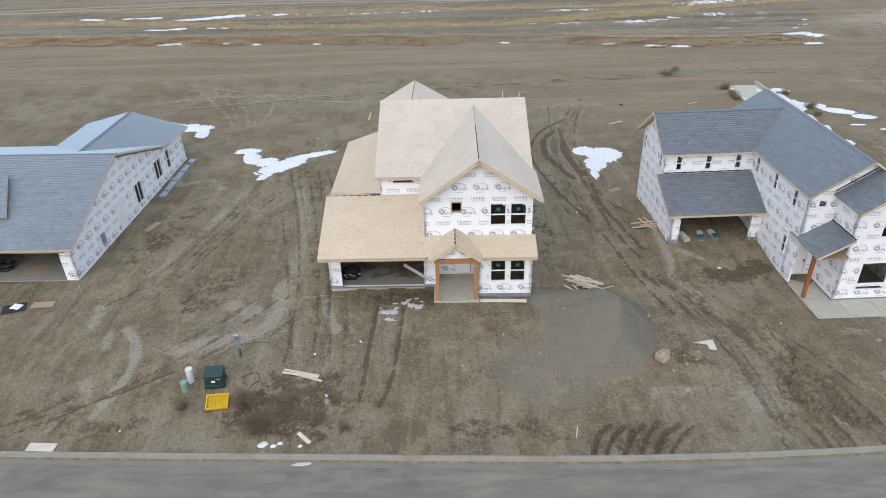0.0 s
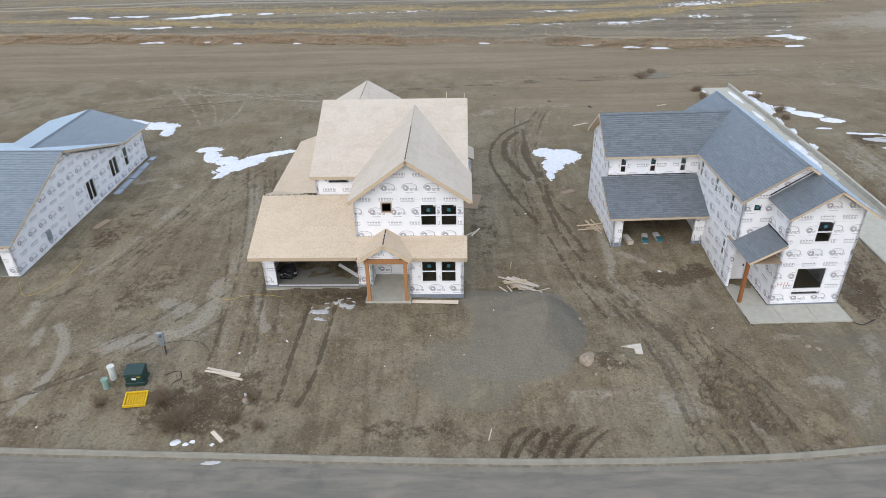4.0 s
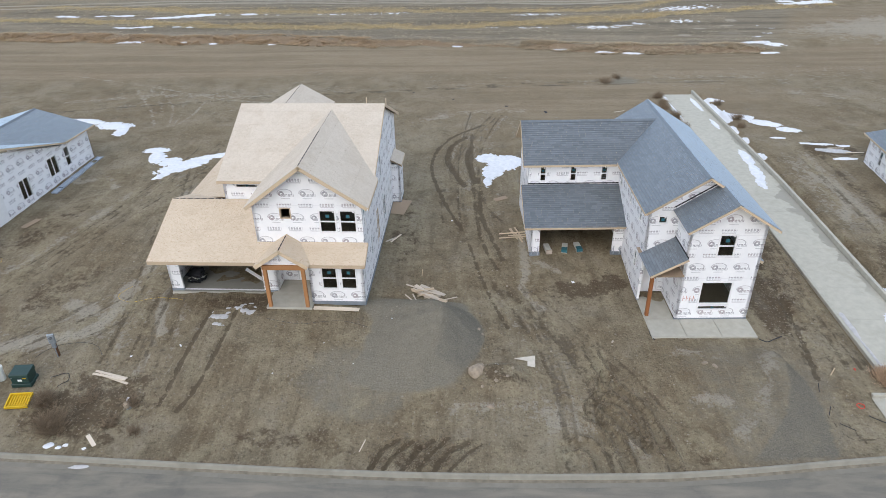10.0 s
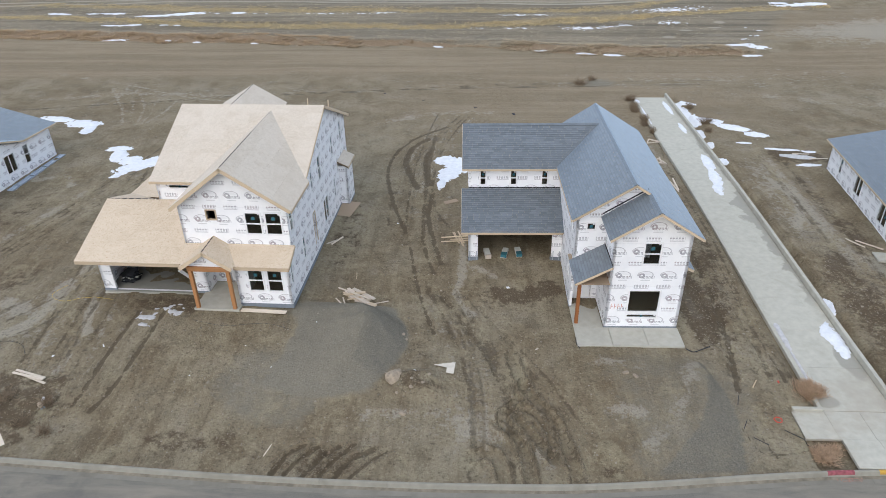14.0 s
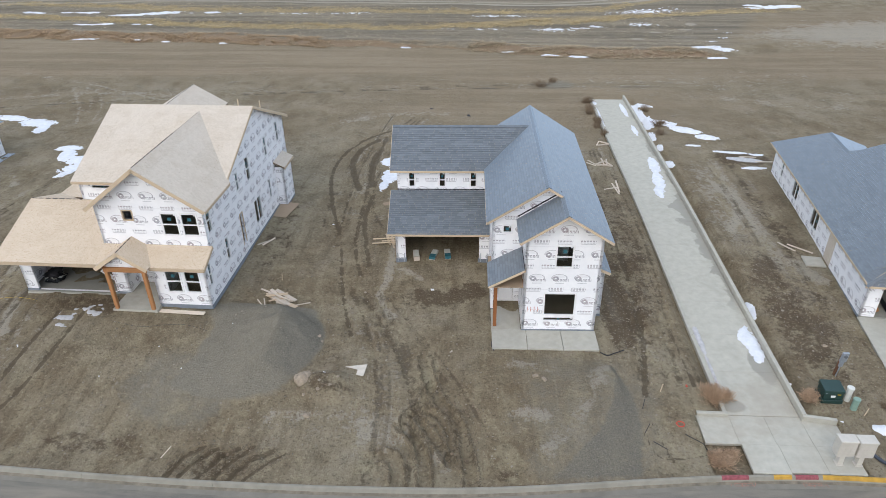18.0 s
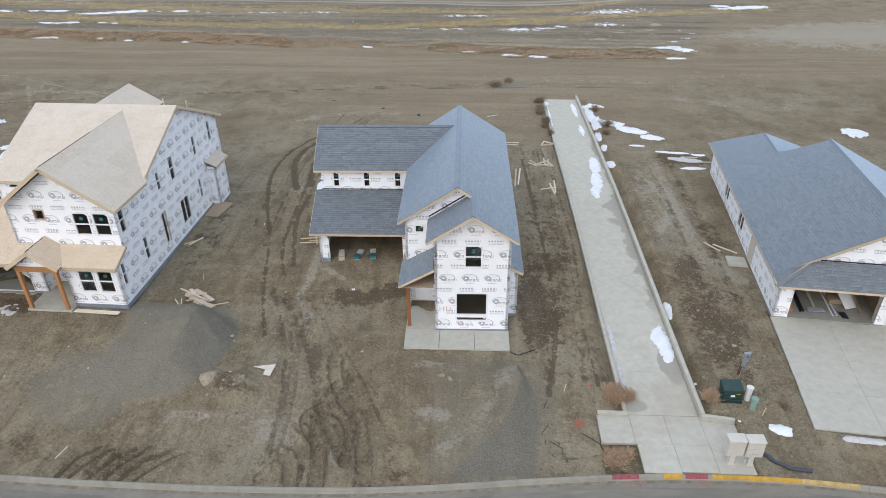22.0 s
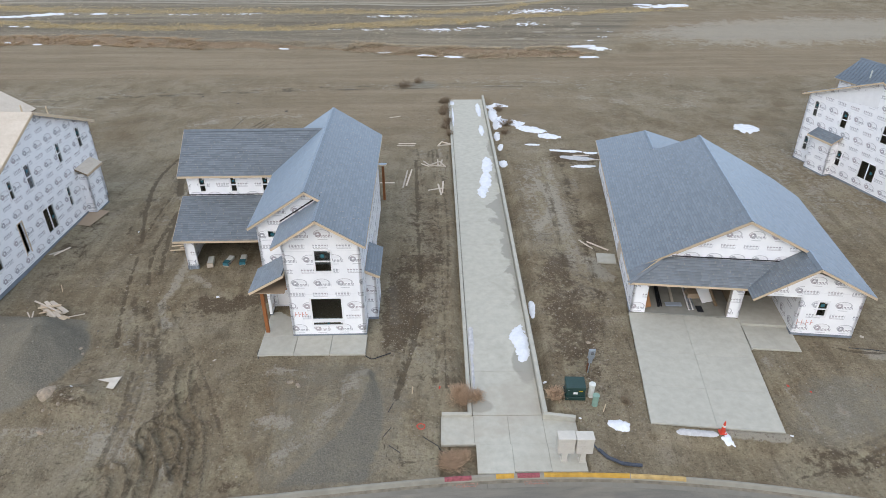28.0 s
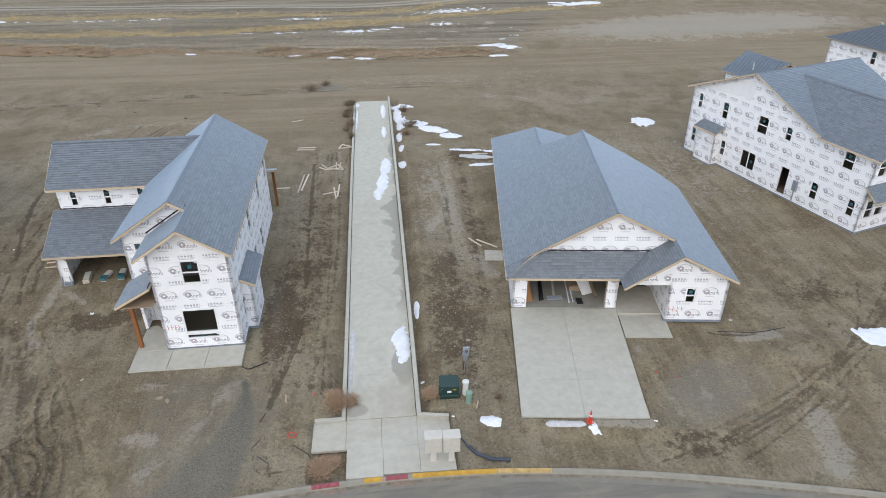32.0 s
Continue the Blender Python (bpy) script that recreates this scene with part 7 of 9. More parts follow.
def snow_patch(blobs, h=0.12, step=0.16, base=None, label="patch of old white snow melting on bare earth"):
    """Left-over snow: a low uneven crust with a ragged edge."""
    x0 = min(b[0] - max(b[2], b[3]) * 1.25 for b in blobs)
    x1 = max(b[0] + max(b[2], b[3]) * 1.25 for b in blobs)
    y0 = min(b[1] - max(b[2], b[3]) * 1.25 for b in blobs)
    y1 = max(b[1] + max(b[2], b[3]) * 1.25 for b in blobs)
    nx, ny = int((x1 - x0) / step) + 2, int((y1 - y0) / step) + 2
    vs, faces, index = [], [], {}
    rag = max(0.5, min(1.6, min(b[2] for b in blobs)))

    def level(x, y):
        f = -9.0
        for bx, by, rx, ry, *t in blobs:
            a = t[0] if t else 0.0
            c, s = math.cos(a), math.sin(a)
            f = max(f, 1 - math.hypot(((x - bx) * c + (y - by) * s) / rx, (-(x - bx) * s + (y - by) * c) / ry))
        n1 = noise.noise(Vector((x / rag, y / rag, 3.1)))
        n2 = noise.noise(Vector((x * 3.1 / rag, y * 3.1 / rag, 7.7)))
        n3 = noise.noise(Vector((x * 8.3 / rag, y * 8.3 / rag, 1.7)))
        a = 0.85 if rag < 0.6 else 1.0
        if "scattered" in label or "torn" in label:
            return 0.6 * f - (0.42 if y > 90 else 0.16) + 1.1 * noise.noise(Vector((x * 1.7, y * 2.6, 9.1))) + 0.55 * noise.noise(Vector((x * 5.1, y * 6.1, 2.1)))
        if y > 90:
            return f - 0.1 + 0.62 * noise.noise(Vector((x / 0.9, y / 0.6, 3.1))) + 0.45 * noise.noise(Vector((x / 0.33, y / 0.25, 7.7)))
        return f + (0.04 if rag > 0.9 else -0.16) + a * (0.22 * n1 + 0.24 * n2 + 0.17 * n3)

    grid = {}
    for i in range(nx):
        for j in range(ny):
            x, y = x0 + i * step, y0 + j * step
            grid[i, j] = level(x, y)
    def corner(k, l=None):
        """A grid corner, or the place where the crust ends between corners k and l."""
        key = (k, l) if l is None or k < l else (l, k)
        if key not in index:
            f, u = grid[k], 0.0
            if l is not None:
                u = f / (f - grid[l])
                f = 0.0
            x, y = x0 + k[0] * step, y0 + k[1] * step
            if l is not None:
                x, y = x + (l[0] - k[0]) * step * u, y + (l[1] - k[1]) * step * u
            g0 = base(x, y) if base else ground_z(x, y)
            index[key] = len(vs)
            vs.append((x, y, g0 + (0.02 + 0.6 * h * min(1.0, f * 2.2) if l is None else -0.005)))
        return index[key]

    for i in range(nx - 1):
        for j in range(ny - 1):
            q = ((i, j), (i + 1, j), (i + 1, j + 1), (i, j + 1))
            ids = []
            for k, l in zip(q, q[1:] + q[:1]):
                if grid[k] > 0:
                    ids.append(corner(k))
                if (grid[k] > 0) != (grid[l] > 0):
                    ids.append(corner(k, l))
            if len(ids) > 2:
                faces.append(tuple(ids))
    if "scattered" in label:
        n0 = len(SPECKS[0])
        SPECKS[0].extend(vs)
        SPECKS[1].extend(tuple(i + n0 for i in f) for f in faces)
        return None
    # pieces that have melted apart are things of their own; crumbs are left out
    root = list(range(len(vs)))

    def top(i):
        while root[i] != i:
            root[i] = root[root[i]]
            i = root[i]
        return i

    for f in faces:
        for i in f[1:]:
            root[top(i)] = top(f[0])
    groups = collections.defaultdict(list)
    for f in faces:
        groups[top(f[0])].append(f)
    most = max(len(g) for g in groups.values())
    for g in groups.values():
        if len(g) < max(4, most * 0.04):
            continue
        used = {i: n for n, i in enumerate(sorted({i for f in g for i in f}))}
        ob = part("snow_patch", ([vs[i] for i in used], [tuple(used[i] for i in f) for f in g]), ICE if "thin" in label else SNOW)
        for p in ob.data.polygons:
            p.use_smooth = True
        tagged(ob, label, "snow", "snow patches")


SPECKS = ([], [])
snow_patch([(-30.6, 67.2, 2.2, 0.9, -0.25), (-27.2, 66.0, 2.2, 1.3, -0.2), (-25.8, 64.2, 0.8, 1.6, 0.1)], 0.15, 0.12)
snow_patch([(-20.2, 59.2, 1.5, 0.75, 0.15), (-19.5, 57.6, 0.95, 1.9, 0.3), (-17.9, 56.6, 1.2, 1.2), (-16.4, 55.7, 2.9, 1.2, 0.72), (-14.2, 58.0, 2.7, 0.65, 0.38), (-17.4, 53.8, 0.5, 1.5, -0.45)], 0.16, 0.12)
snow_patch([(11.6, 56.0, 1.9, 1.9, -0.1), (10.2, 57.0, 1.3, 1.2, -0.3), (10.6, 54.2, 1.1, 2.0, -0.3), (10.0, 52.0, 0.4, 1.3, -0.1)], 0.16, 0.12)
snow_patch([(48.6, 95.6, 3.0, 0.9, -0.15), (46.9, 95.9, 1.4, 0.7)], 0.12, 0.2)
snow_patch([(48.0, 91.7, 1.3, 0.5, -0.1)], 0.1, 0.2)
snow_patch([(-42.6, 119.7, 3.2, 1.1, 0.15), (-38.4, 121.6, 3.6, 1.5, 0.3)], 0.15, 0.25)
snow_patch([(-61.4, 122.2, 3.4, 0.7, -0.25)], 0.1, 0.25)
snow_patch([(-55.4, 122.2, 1.3, 0.5), (-51.4, 122.3, 2.4, 0.7)], 0.1, 0.25)
snow_patch([(-29.3, 122.1, 1.4, 1.0)], 0.1, 0.25)
snow_patch([(-46.8, 112.4, 2.0, 0.4), (-43.5, 112.6, 2.0, 0.5)], 0.08, 0.25)
snow_patch([(-41.0, 101.5, 2.1, 0.5, 0.05)], 0.1, 0.25)
for x_, y_, r_ in ((-38.3, 112.3, 0.7), (-36.0, 112.0, 0.6), (-32.8, 121.6, 0.6), (-26.0, 121.6, 0.5), (-24.0, 121.2, 0.4), (-33.0, 101.2, 0.9), (-28.6, 100.5, 0.8), (-19.8, 99.6, 0.9), (7.2, 97.0, 0.9)):
    snow_patch([(x_, y_, r_, r_ * 0.4)], 0.08, 0.15)
THIN_STEP = 0.1
for x_, y_, r_ in ((-16.2, 121.2, 0.6), (-14.4, 121.0, 0.9), (-12.6, 121.2, 0.5), (-10.2, 121.4, 0.6), (-7.4, 121.0, 0.5), (-4.2, 121.3, 1.3), (-2.2, 121.6, 0.6), (19.0, 117.8, 1.6), (23.0, 117.6, 1.0), (12.6, 109.2, 0.6), (17.4, 109.0, 0.8), (19.8, 109.0, 0.7), (28.6, 108.8, 2.0), (32.6, 109.6, 1.2), (35.2, 110.6, 0.9), (42.4, 112.0, 1.4), (52.4, 103.2, 0.6), (50.2, 101.0, 0.5), (53.6, 106.0, 0.5), (52.8, 108.6, 0.4)):
    snow_patch([(x_, y_, r_ * 1.5, r_ * 0.7)], 0.08, THIN_STEP, None, "thin scattered snow between dry grass")
snow_patch([(45.0, 122.2, 6.0, 1.8, 0.25)], 0.08, 0.12, None, "thin scattered snow between dry grass")
snow_patch([(68.0, 125.6, 5.0, 1.2, 0.1), (64.0, 126.8, 2.4, 0.6)], 0.12, 0.3)
snow_patch([(30.2, 92.2, 1.4, 0.45, -0.1)], 0.1, 0.2)
snow_patch([(27.0, 92.7, 1.4, 0.3, -0.1)], 0.1, 0.2)
snow_patch([(21.2, 94.5, 1.1, 0.3, -0.1)], 0.1, 0.2)
snow_patch([(34.4, 72.6, 1.5, 0.7, -0.3), (33.9, 70.2, 0.5, 2.4), (34.3, 67.4, 0.7, 2.0, -0.1), (35.6, 67.2, 1.6, 0.9, -0.4), (37.2, 65.2, 1.8, 1.0, -0.55), (38.7, 63.3, 1.3, 0.8, -0.3)], 0.2, 0.12)
snow_patch([(33.9, 64.0, 0.35, 1.4), (34.0, 61.2, 0.3, 0.9), (33.95, 57.4, 0.4, 0.9, 0.2)], 0.15, 0.1)
snow_patch([(37.0, 61.2, 0.9, 0.25, -0.2), (39.8, 59.6, 1.9, 0.3, -0.15), (41.8, 59.2, 0.7, 0.25)], 0.06, 0.1)
snow_patch([(40.7, 56.3, 1.0, 0.28)], 0.06, 0.1)
snow_patch([(40.4, 58.1, 1.5, 0.45, -0.2)], 0.02, 0.13, None, "thin grey slushy ice on wet earth")
snow_patch([(58.1, 65.2, 1.1, 1.3)], 0.15, 0.15)
snow_patch([(37.0, 27.2, 0.62, 0.4, -0.3)], 0.18, 0.08)
snow_patch([(40.5, 26.45, 0.95, 0.2, -0.12)], 0.05, 0.08, None, "thin icy snow at the driveway's end")
snow_patch([(41.85, 26.15, 0.36, 0.3, -0.5)], 0.08, 0.06, None, "torn white scrap of old snow by a cone")
snow_patch([(-6.1, 33.3, 0.42, 0.5), (-5.9, 32.8, 0.3, 0.3)], 0.03, 0.06, None, "thin torn scrap of snow in a rut")
snow_patch([(-4.6, 33.8, 0.62, 0.4, -0.4)], 0.03, 0.06, None, "thin torn scrap of snow in a rut")
snow_patch([(59.4, 30.9, 1.4, 0.8, -0.3)], 0.1, 0.15)
snow_patch([(33.95, 36.6, 0.22, 1.0)], 0.12, 0.08)
snow_patch([(-11.7, 24.5, 0.3, 0.2, 0.4), (-11.2, 24.4, 0.2, 0.15)], 0.06, 0.05)
snow_patch([(-9.7, 23.35, 0.5, 0.14, 0.1)], 0.05, 0.07, lambda x, y: -0.64, "thin ice in the gutter")


tagged(part("snow_specks", SPECKS, SNOW), "thin scattered specks of snow between dry grass", "snow", "", "stuff")


def on_walk(x, y):
    return walk_z(y) - 0.005


snow_patch([(32.5, 71.2, 0.32, 2.4, 0.02)], 0.1, 0.09, on_walk, "strip of snow on the walkway slabs")
snow_patch([(32.5, 65.2, 0.3, 1.6)], 0.1, 0.09, on_walk, "strip of snow on the walkway slabs")
snow_patch([(32.5, 56.8, 0.55, 2.2, -0.05), (32.2, 53.6, 0.55, 2.4, -0.1), (31.8, 51.6, 0.4, 1.2)], 0.14, 0.09, on_walk, "strip of snow on the walkway slabs")
snow_patch([(29.82, 69.0, 0.14, 3.4), (29.8, 73.4, 0.3, 0.8)], 0.06, 0.08, on_walk, "narrow strip of snow along the walkway wall")
snow_patch([(32.98, 33.5, 0.5, 1.9), (32.8, 34.0, 0.5, 0.9)], 0.16, 0.1, on_walk, "strip of snow on the walkway slabs")
snow_patch([(30.18, 33.8, 0.20, 1.6), (30.16, 31.4, 0.12, 1.9)], 0.05, 0.07, on_walk, "thin strip of melting snow along the walkway edge")

# ---------------------------------------------------------------- loose things on the lots


def transformer(x, y, turn, label):
    t = empty("transformer_box", pose(x, y, ground_z(x, y) - 0.03, 0, 0, turn), label, "utility box", "utility boxes")
    t.scale = (0.81, 0.81, 0.81)
    part("base", bevel_box(-0.62, -0.52, 0, 0.62, 0.52, 0.28, 0.02), GREEN, t)
    part("cabinet", bevel_box(-0.56, -0.46, 0.28, 0.56, 0.46, 0.78, 0.02), GREEN, t)
    bm = bevel_box(-0.6, -0.5, 0.78, 0.6, 0.5, 0.98, 0.02)
    for v in bm.verts:
        if v.co.z > 0.9:
            v.co.z += 0.1 * (v.co.y + 0.5)
            v.co.y *= 0.94
    part("lid", bm, GREEN, t)
    part("warning_label", box_geo(-0.14, -0.466, 0.46, 0.12, -0.461, 0.62), PAPER, t, "white warning label")
    part("warning_label", box_geo(0.2, -0.466, 0.66, 0.42, -0.461, 0.72), YELLOW, t, "small yellow label")
    part("hinge", box_geo(-0.5, -0.49, 0.76, -0.4, -0.46, 0.8), METAL, t)
    return t


def standpipe(x, y, h, r, material, label):
    z = ground_z(x, y)
    t = empty("standpipe", pose(x, y, z - 0.05), label, "pipe", "standpipes")
    part("pipe", tube_geo([(0, 0, 0), (0.02, 0, h)], r, 14), material, t)
    part("cap", tube_geo([(0.02, 0, h - 0.06), (0.02, 0, h + 0.04)], r * 1.12, 14), material, t)
    return t


def meter_post(x, y, turn, label):
    t = empty("meter_pedestal", pose(x, y, ground_z(x, y) - 0.05, 3, 2, turn), label, "meter pedestal", "meter pedestals")
    part("post", bevel_box(-0.07, -0.07, 0, 0.07, 0.07, 1.35, 0.01), random_wood, t, "weathered brown timber post")
    part("meter_box", bevel_box(-0.17, -0.19, 1.05, 0.17, -0.07, 1.65, 0.02), METAL, t, "grey steel meter box")
    part("breaker_box", bevel_box(-0.1, -0.17, 0.72, 0.1, -0.07, 1.03, 0.015), METAL, t)
    part("dial", tube_geo([(0.0, -0.19, 1.45), (0.0, -0.25, 1.45)], 0.08, 14), GLASSY, t, "round glass meter dial")
    part("conduit", tube_geo([(0.0, -0.12, 0.0), (0.0, -0.12, 0.75)], 0.03, 8), METAL, t)
    return t


random_wood = simple("old_post_wood", (0.15, 0.075, 0.04), 0.85, 0.25)
GLASSY = simple("meter_glass", (0.16, 0.17, 0.18), 0.1, 0.1, 6, 0, 0.6)
transformer(-14.85, 28.35, 4, "dark green steel transformer box on bare earth")
transformer(35.15, 29.1, -2, "dark green steel transformer box beside the walkway")
standpipe(-16.2, 28.55, 0.85, 0.17, PVC, "white plastic standpipe with a cap")
standpipe(-16.35, 27.95, 0.6, 0.16, PVCGREEN, "pale green plastic standpipe, leaning")
standpipe(35.95, 28.95, 0.8, 0.15, PVC, "white plastic standpipe with a cap")
standpipe(36.05, 28.4, 0.65, 0.15, PVCGREEN, "pale green plastic standpipe")
meter_post(-14.0, 30.2, 12, "grey meter box on a short timber post, leaning")
meter_post(36.1, 30.7, 5, "grey meter box on a short timber post")


def crate(x, y, turn):
    """A flat yellow plastic lattice tray lying on the ground."""
    t = empty("lattice_tray", pose(x, y, ground_z(x, y) + 0.12, 10, 2, turn), "bright yellow plastic lattice tray lying on earth", "tray")
    w, d = 0.55, 0.45
    for a in (box_geo(-w, -d, 0, w, -d + 0.07, 0.14), box_geo(-w, d - 0.07, 0, w, d, 0.14), box_geo(-w, -d + 0.07, 0, -w + 0.07, d - 0.07, 0.14), box_geo(w - 0.07, -d + 0.07, 0, w, d - 0.07, 0.14)):
        part("rim", a, YELLOW, t)
    for i in range(7):
        px = -w + 0.15 + i * 0.125
        part("slat", box_geo(px, -d + 0.07, 0.05, px + 0.055, d - 0.07, 0.09), YELLOW, t)
    for i in range(4):
        py = -d + 0.17 + i * 0.17
        part("crossbar", box_geo(-w + 0.07, py, 0.03, w - 0.07, py + 0.06, 0.05), YELLOW, t)
    part("bottom", box_geo(-w + 0.05, -d + 0.05, 0.0, w - 0.05, d - 0.05, 0.025), YELLOW, t)
    return t


crate(-14.45, 27.0, 8)


def plank(x, y, length, turn, w=0.14, t=0.045, lift=0.0, tip=0.0, material=None, label="pale sawn plank lying on bare earth", name="plank"):
    z = ground_z(x, y) + lift
    bm = bevel_box(-length / 2, -w / 2, 0, length / 2, w / 2, t, 0.006)
    ob = part(name, bm, material or GREYWOOD)
    ob.matrix_world = pose(x, y, z - 0.005, 0, tip, turn)
    return tagged(ob, label, "plank", "loose lumber")


rnd = random.Random(5)
# scattered pile by the gravel heap
for i in range(14):
    across = i in (5, 9, 12)
    plank(5.8 + rnd.uniform(-0.3, 0.4), 35.75 + rnd.uniform(-0.3, 0.3), rnd.uniform(1.5, 2.6) * (0.6 if across else 1.0), (16 if across else -36) + rnd.uniform(-9, 9),
          rnd.choice((0.1, 0.16, 0.2, 0.24)), 0.045, 0.02 + 0.028 * i, rnd.uniform(-4, 4), PINE if i % 3 == 0 else None, "pale sawn plank in a loose pile of offcuts")
for x, y, a in ((5.2, 34.9, -70), (4.9, 35.1, -52), (7.1, 35.6, 20)):
    plank(x, y, 1.2, a, 0.07, 0.04, 0.02, 0, None, "pale sawn plank beside a loose pile of offcuts")
for dx, dy, a in ((0, 0, -14), (0.05, 0.16, -17), (0.25, -0.1, -22)):
    plank(-10.5 + dx, 28.6 + dy, 2.0, a, 0.13, 0.045, 0.03)
plank(-9.8, 24.8, 0.95, -46, 0.2, 0.03)
plank(0.65, 33.9, 2.7, -4, 0.3, 0.05, 0.04, 0, None, "long pale board lying before the house wall")
plank(3.3, 24.7, 0.9, 75, 0.05, 0.03)
for i in range(7):
    plank(11.6 + rnd.uniform(-0.25, 0.25), 42.7 + rnd.uniform(-0.3, 0.3), rnd.uniform(1.0, 1.9), rnd.choice((70, 84, 100, 15)) + rnd.uniform(-8, 8), 0.1, 0.045, 0.02 + 0.03 * i, 0, PINE, "yellow pine offcut leaning by the house wall")
plank(10.9, 48.9, 1.1, 30, 0.5, 0.03, 0.02, 0, PLYWOOD, "scrap of tan board on bare earth")
for x, y, l, a in ((25.65, 54.0, 3.4, 86), (25.95, 54.2, 3.2, 84), (28.45, 51.9, 2.0, 97), (28.7, 52.4, 2.2, 88), (28.1, 52.0, 1.2, 20), (25.5, 61.7, 1.6, 0), (25.4, 61.2, 1.6, -3),
                   (24.2, 53.2, 1.2, 0), (27.4, 57.2, 1.4, -60), (27.2, 56.9, 1.0, -40), (28.3, 57.4, 1.6, 92), (28.6, 57.2, 1.5, 85), (28.0, 56.8, 1.1, 12),
                   (38.35, 43.2, 1.4, -58), (39.1, 42.9, 1.7, -44), (42.0, 57.6, 1.6, 0), (40.9, 58.6, 1.4, -2), (3.4, 42.2, 1.2, 60), (3.1, 42.0, 0.9, 40)):
    plank(x, y, l, a, 0.12, 0.045, 0.02)
plank(-9.7, 67.9, 2.3, 88, 0.16, 0.05)
plank(14.6, 63.8, 1.6, 25, 0.12, 0.04)
plank(24.0, 69.0, 1.2, 20, 0.1, 0.04)


def frame_scrap(x, y, turn, s):
    """A nailed triangle of truss offcuts."""
    t = empty("truss_offcut", pose(x, y, ground_z(x, y), 0, 0, turn), "nailed triangle of pale truss offcuts on earth", "lumber", "loose lumber")
    pts = [(0, 0), (s, 0.1), (s * 0.4, s * 0.7)]
    for (ax, ay), (bx, by) in zip(pts, pts[1:] + pts[:1]):
        board(t, (ax, ay, 0.09), (bx, by, 0.09), 0.09, 0.09, "member", GREYWOOD)
    return t


frame_scrap(28.3, 61.2, 10, 1.3)
frame_scrap(27.6, 56.8, -20, 1.4)


def sheet(x, y, w, d, turn, material, label, name="plywood_sheet", t=0.018, lift=0.03):
    ob = part(name, bevel_box(-w / 2, -d / 2, 0, w / 2, d / 2, t, 0.004), material)
    ob.matrix_world = pose(x, y, ground_z(x, y) + lift, 1, 1, turn)
    return tagged(ob, label, "board", "loose boards")


sheet(3.25, 46.9, 1.35, 2.3, -12, PLYWOOD, "weathered tan plywood sheet on the ground")
sheet(-22.3, 24.75, 1.35, 0.5, -4, PALEBOARD, "white foam board lying beside the kerb", "foam_board")
sheet(-27.3, 35.6, 1.3, 0.6, 3, PLYWOOD, "tan plywood sheet on the ground")
sheet(-28.9, 35.3, 1.3, 0.9, 20, FELT, "crumpled black building paper on the ground", "building_paper", 0.05)
sheet(-28.8, 35.4, 0.6, 0.5, -15, VINYL, "scrap of white wrap on the ground", "wrap_scrap", 0.03, 0.09)
sheet(39.35, 41.3, 1.2, 1.15, -6.6, CONC, "small square concrete pad beside the doorway", "concrete_pad", 0.1, 0.02)


def arrow_board():
    """A white offcut cut to an L with a pointed end."""
    bm = bmesh.new()
    out = [(-0.75, 0.1), (0.35, 0.45), (0.35, -0.45), (-0.05, -0.4), (-0.05, -0.02)]
    vs = [bm.verts.new((x, y, 0.02)) for x, y in out]
    f = bm.faces.new(vs)
    r = bmesh.ops.extrude_face_region(bm, geom=[f])
    for v in r["geom"]:
        if isinstance(v, bmesh.types.BMVert):
            v.co.z += 0.02
    ob = part("wrap_offcut", bm, PALEBOARD)
    ob.matrix_world = pose(11.5, 30.15, ground_z(11.5, 30.15) + 0.05, 2, 2, -5)
    return tagged(ob, "white pointed offcut of board on bare earth", "board", "loose boards")


arrow_board()


def rock(x, y, s, seed, material=None, flat=0.7, label="tan sandstone rock half sunk in earth"):
    bm = bmesh.new()
    bmesh.ops.create_icosphere(bm, subdivisions=3 if s > 0.25 else 2, radius=1.0)
    for v in bm.verts:
        n = noise.noise(v.co * 1.1 + Vector((seed, 0, 0))) * 0.45 + noise.noise(v.co * 3.0 + Vector((0, seed, 0))) * 0.12
        c = v.co * (1 + n)
        c.x, c.y, c.z = [math.copysign(abs(q) ** 0.85, q) for q in c]
        v.co = Vector((c.x * s, c.y * s * 0.75, c.z * s * flat))
    ob = part("rock", bm, material or ROCK)
    ob.matrix_world = pose(x, y, ground_z(x, y) + s * flat * 0.3, 0, 0, seed * 40)
    return tagged(ob, label, "rock", "rocks")


rock(8.75, 29.2, 0.46, 1)
for i, (x, y, s) in enumerate(((9.7, 28.4, 0.16), (9.4, 27.0, 0.24), (10.3, 28.6, 0.14), (10.6, 29.2, 0.12), (9.0, 28.2, 0.13), (-8.9, 26.9, 0.3), (36.6, 33.0, 0.16), (8.9, 32.6, 0.16), (9.1, 32.3, 0.12))):
    rock(x, y, s * 0.75, i + 3, ROCK, 0.6, "brown stone lying on bare earth")
for x, y in ((20.75, 30.0), (21.2, 29.75)):
    ob = part("concrete_block", bevel_box(-0.15, -0.08, 0, 0.15, 0.08, 0.1, 0.012), ROCK)
    ob.matrix_world = pose(x, y, ground_z(x, y), 0, 0, 20 if x < 21 else -60)
    tagged(ob, "small pale concrete block on gravel", "block", "concrete blocks")


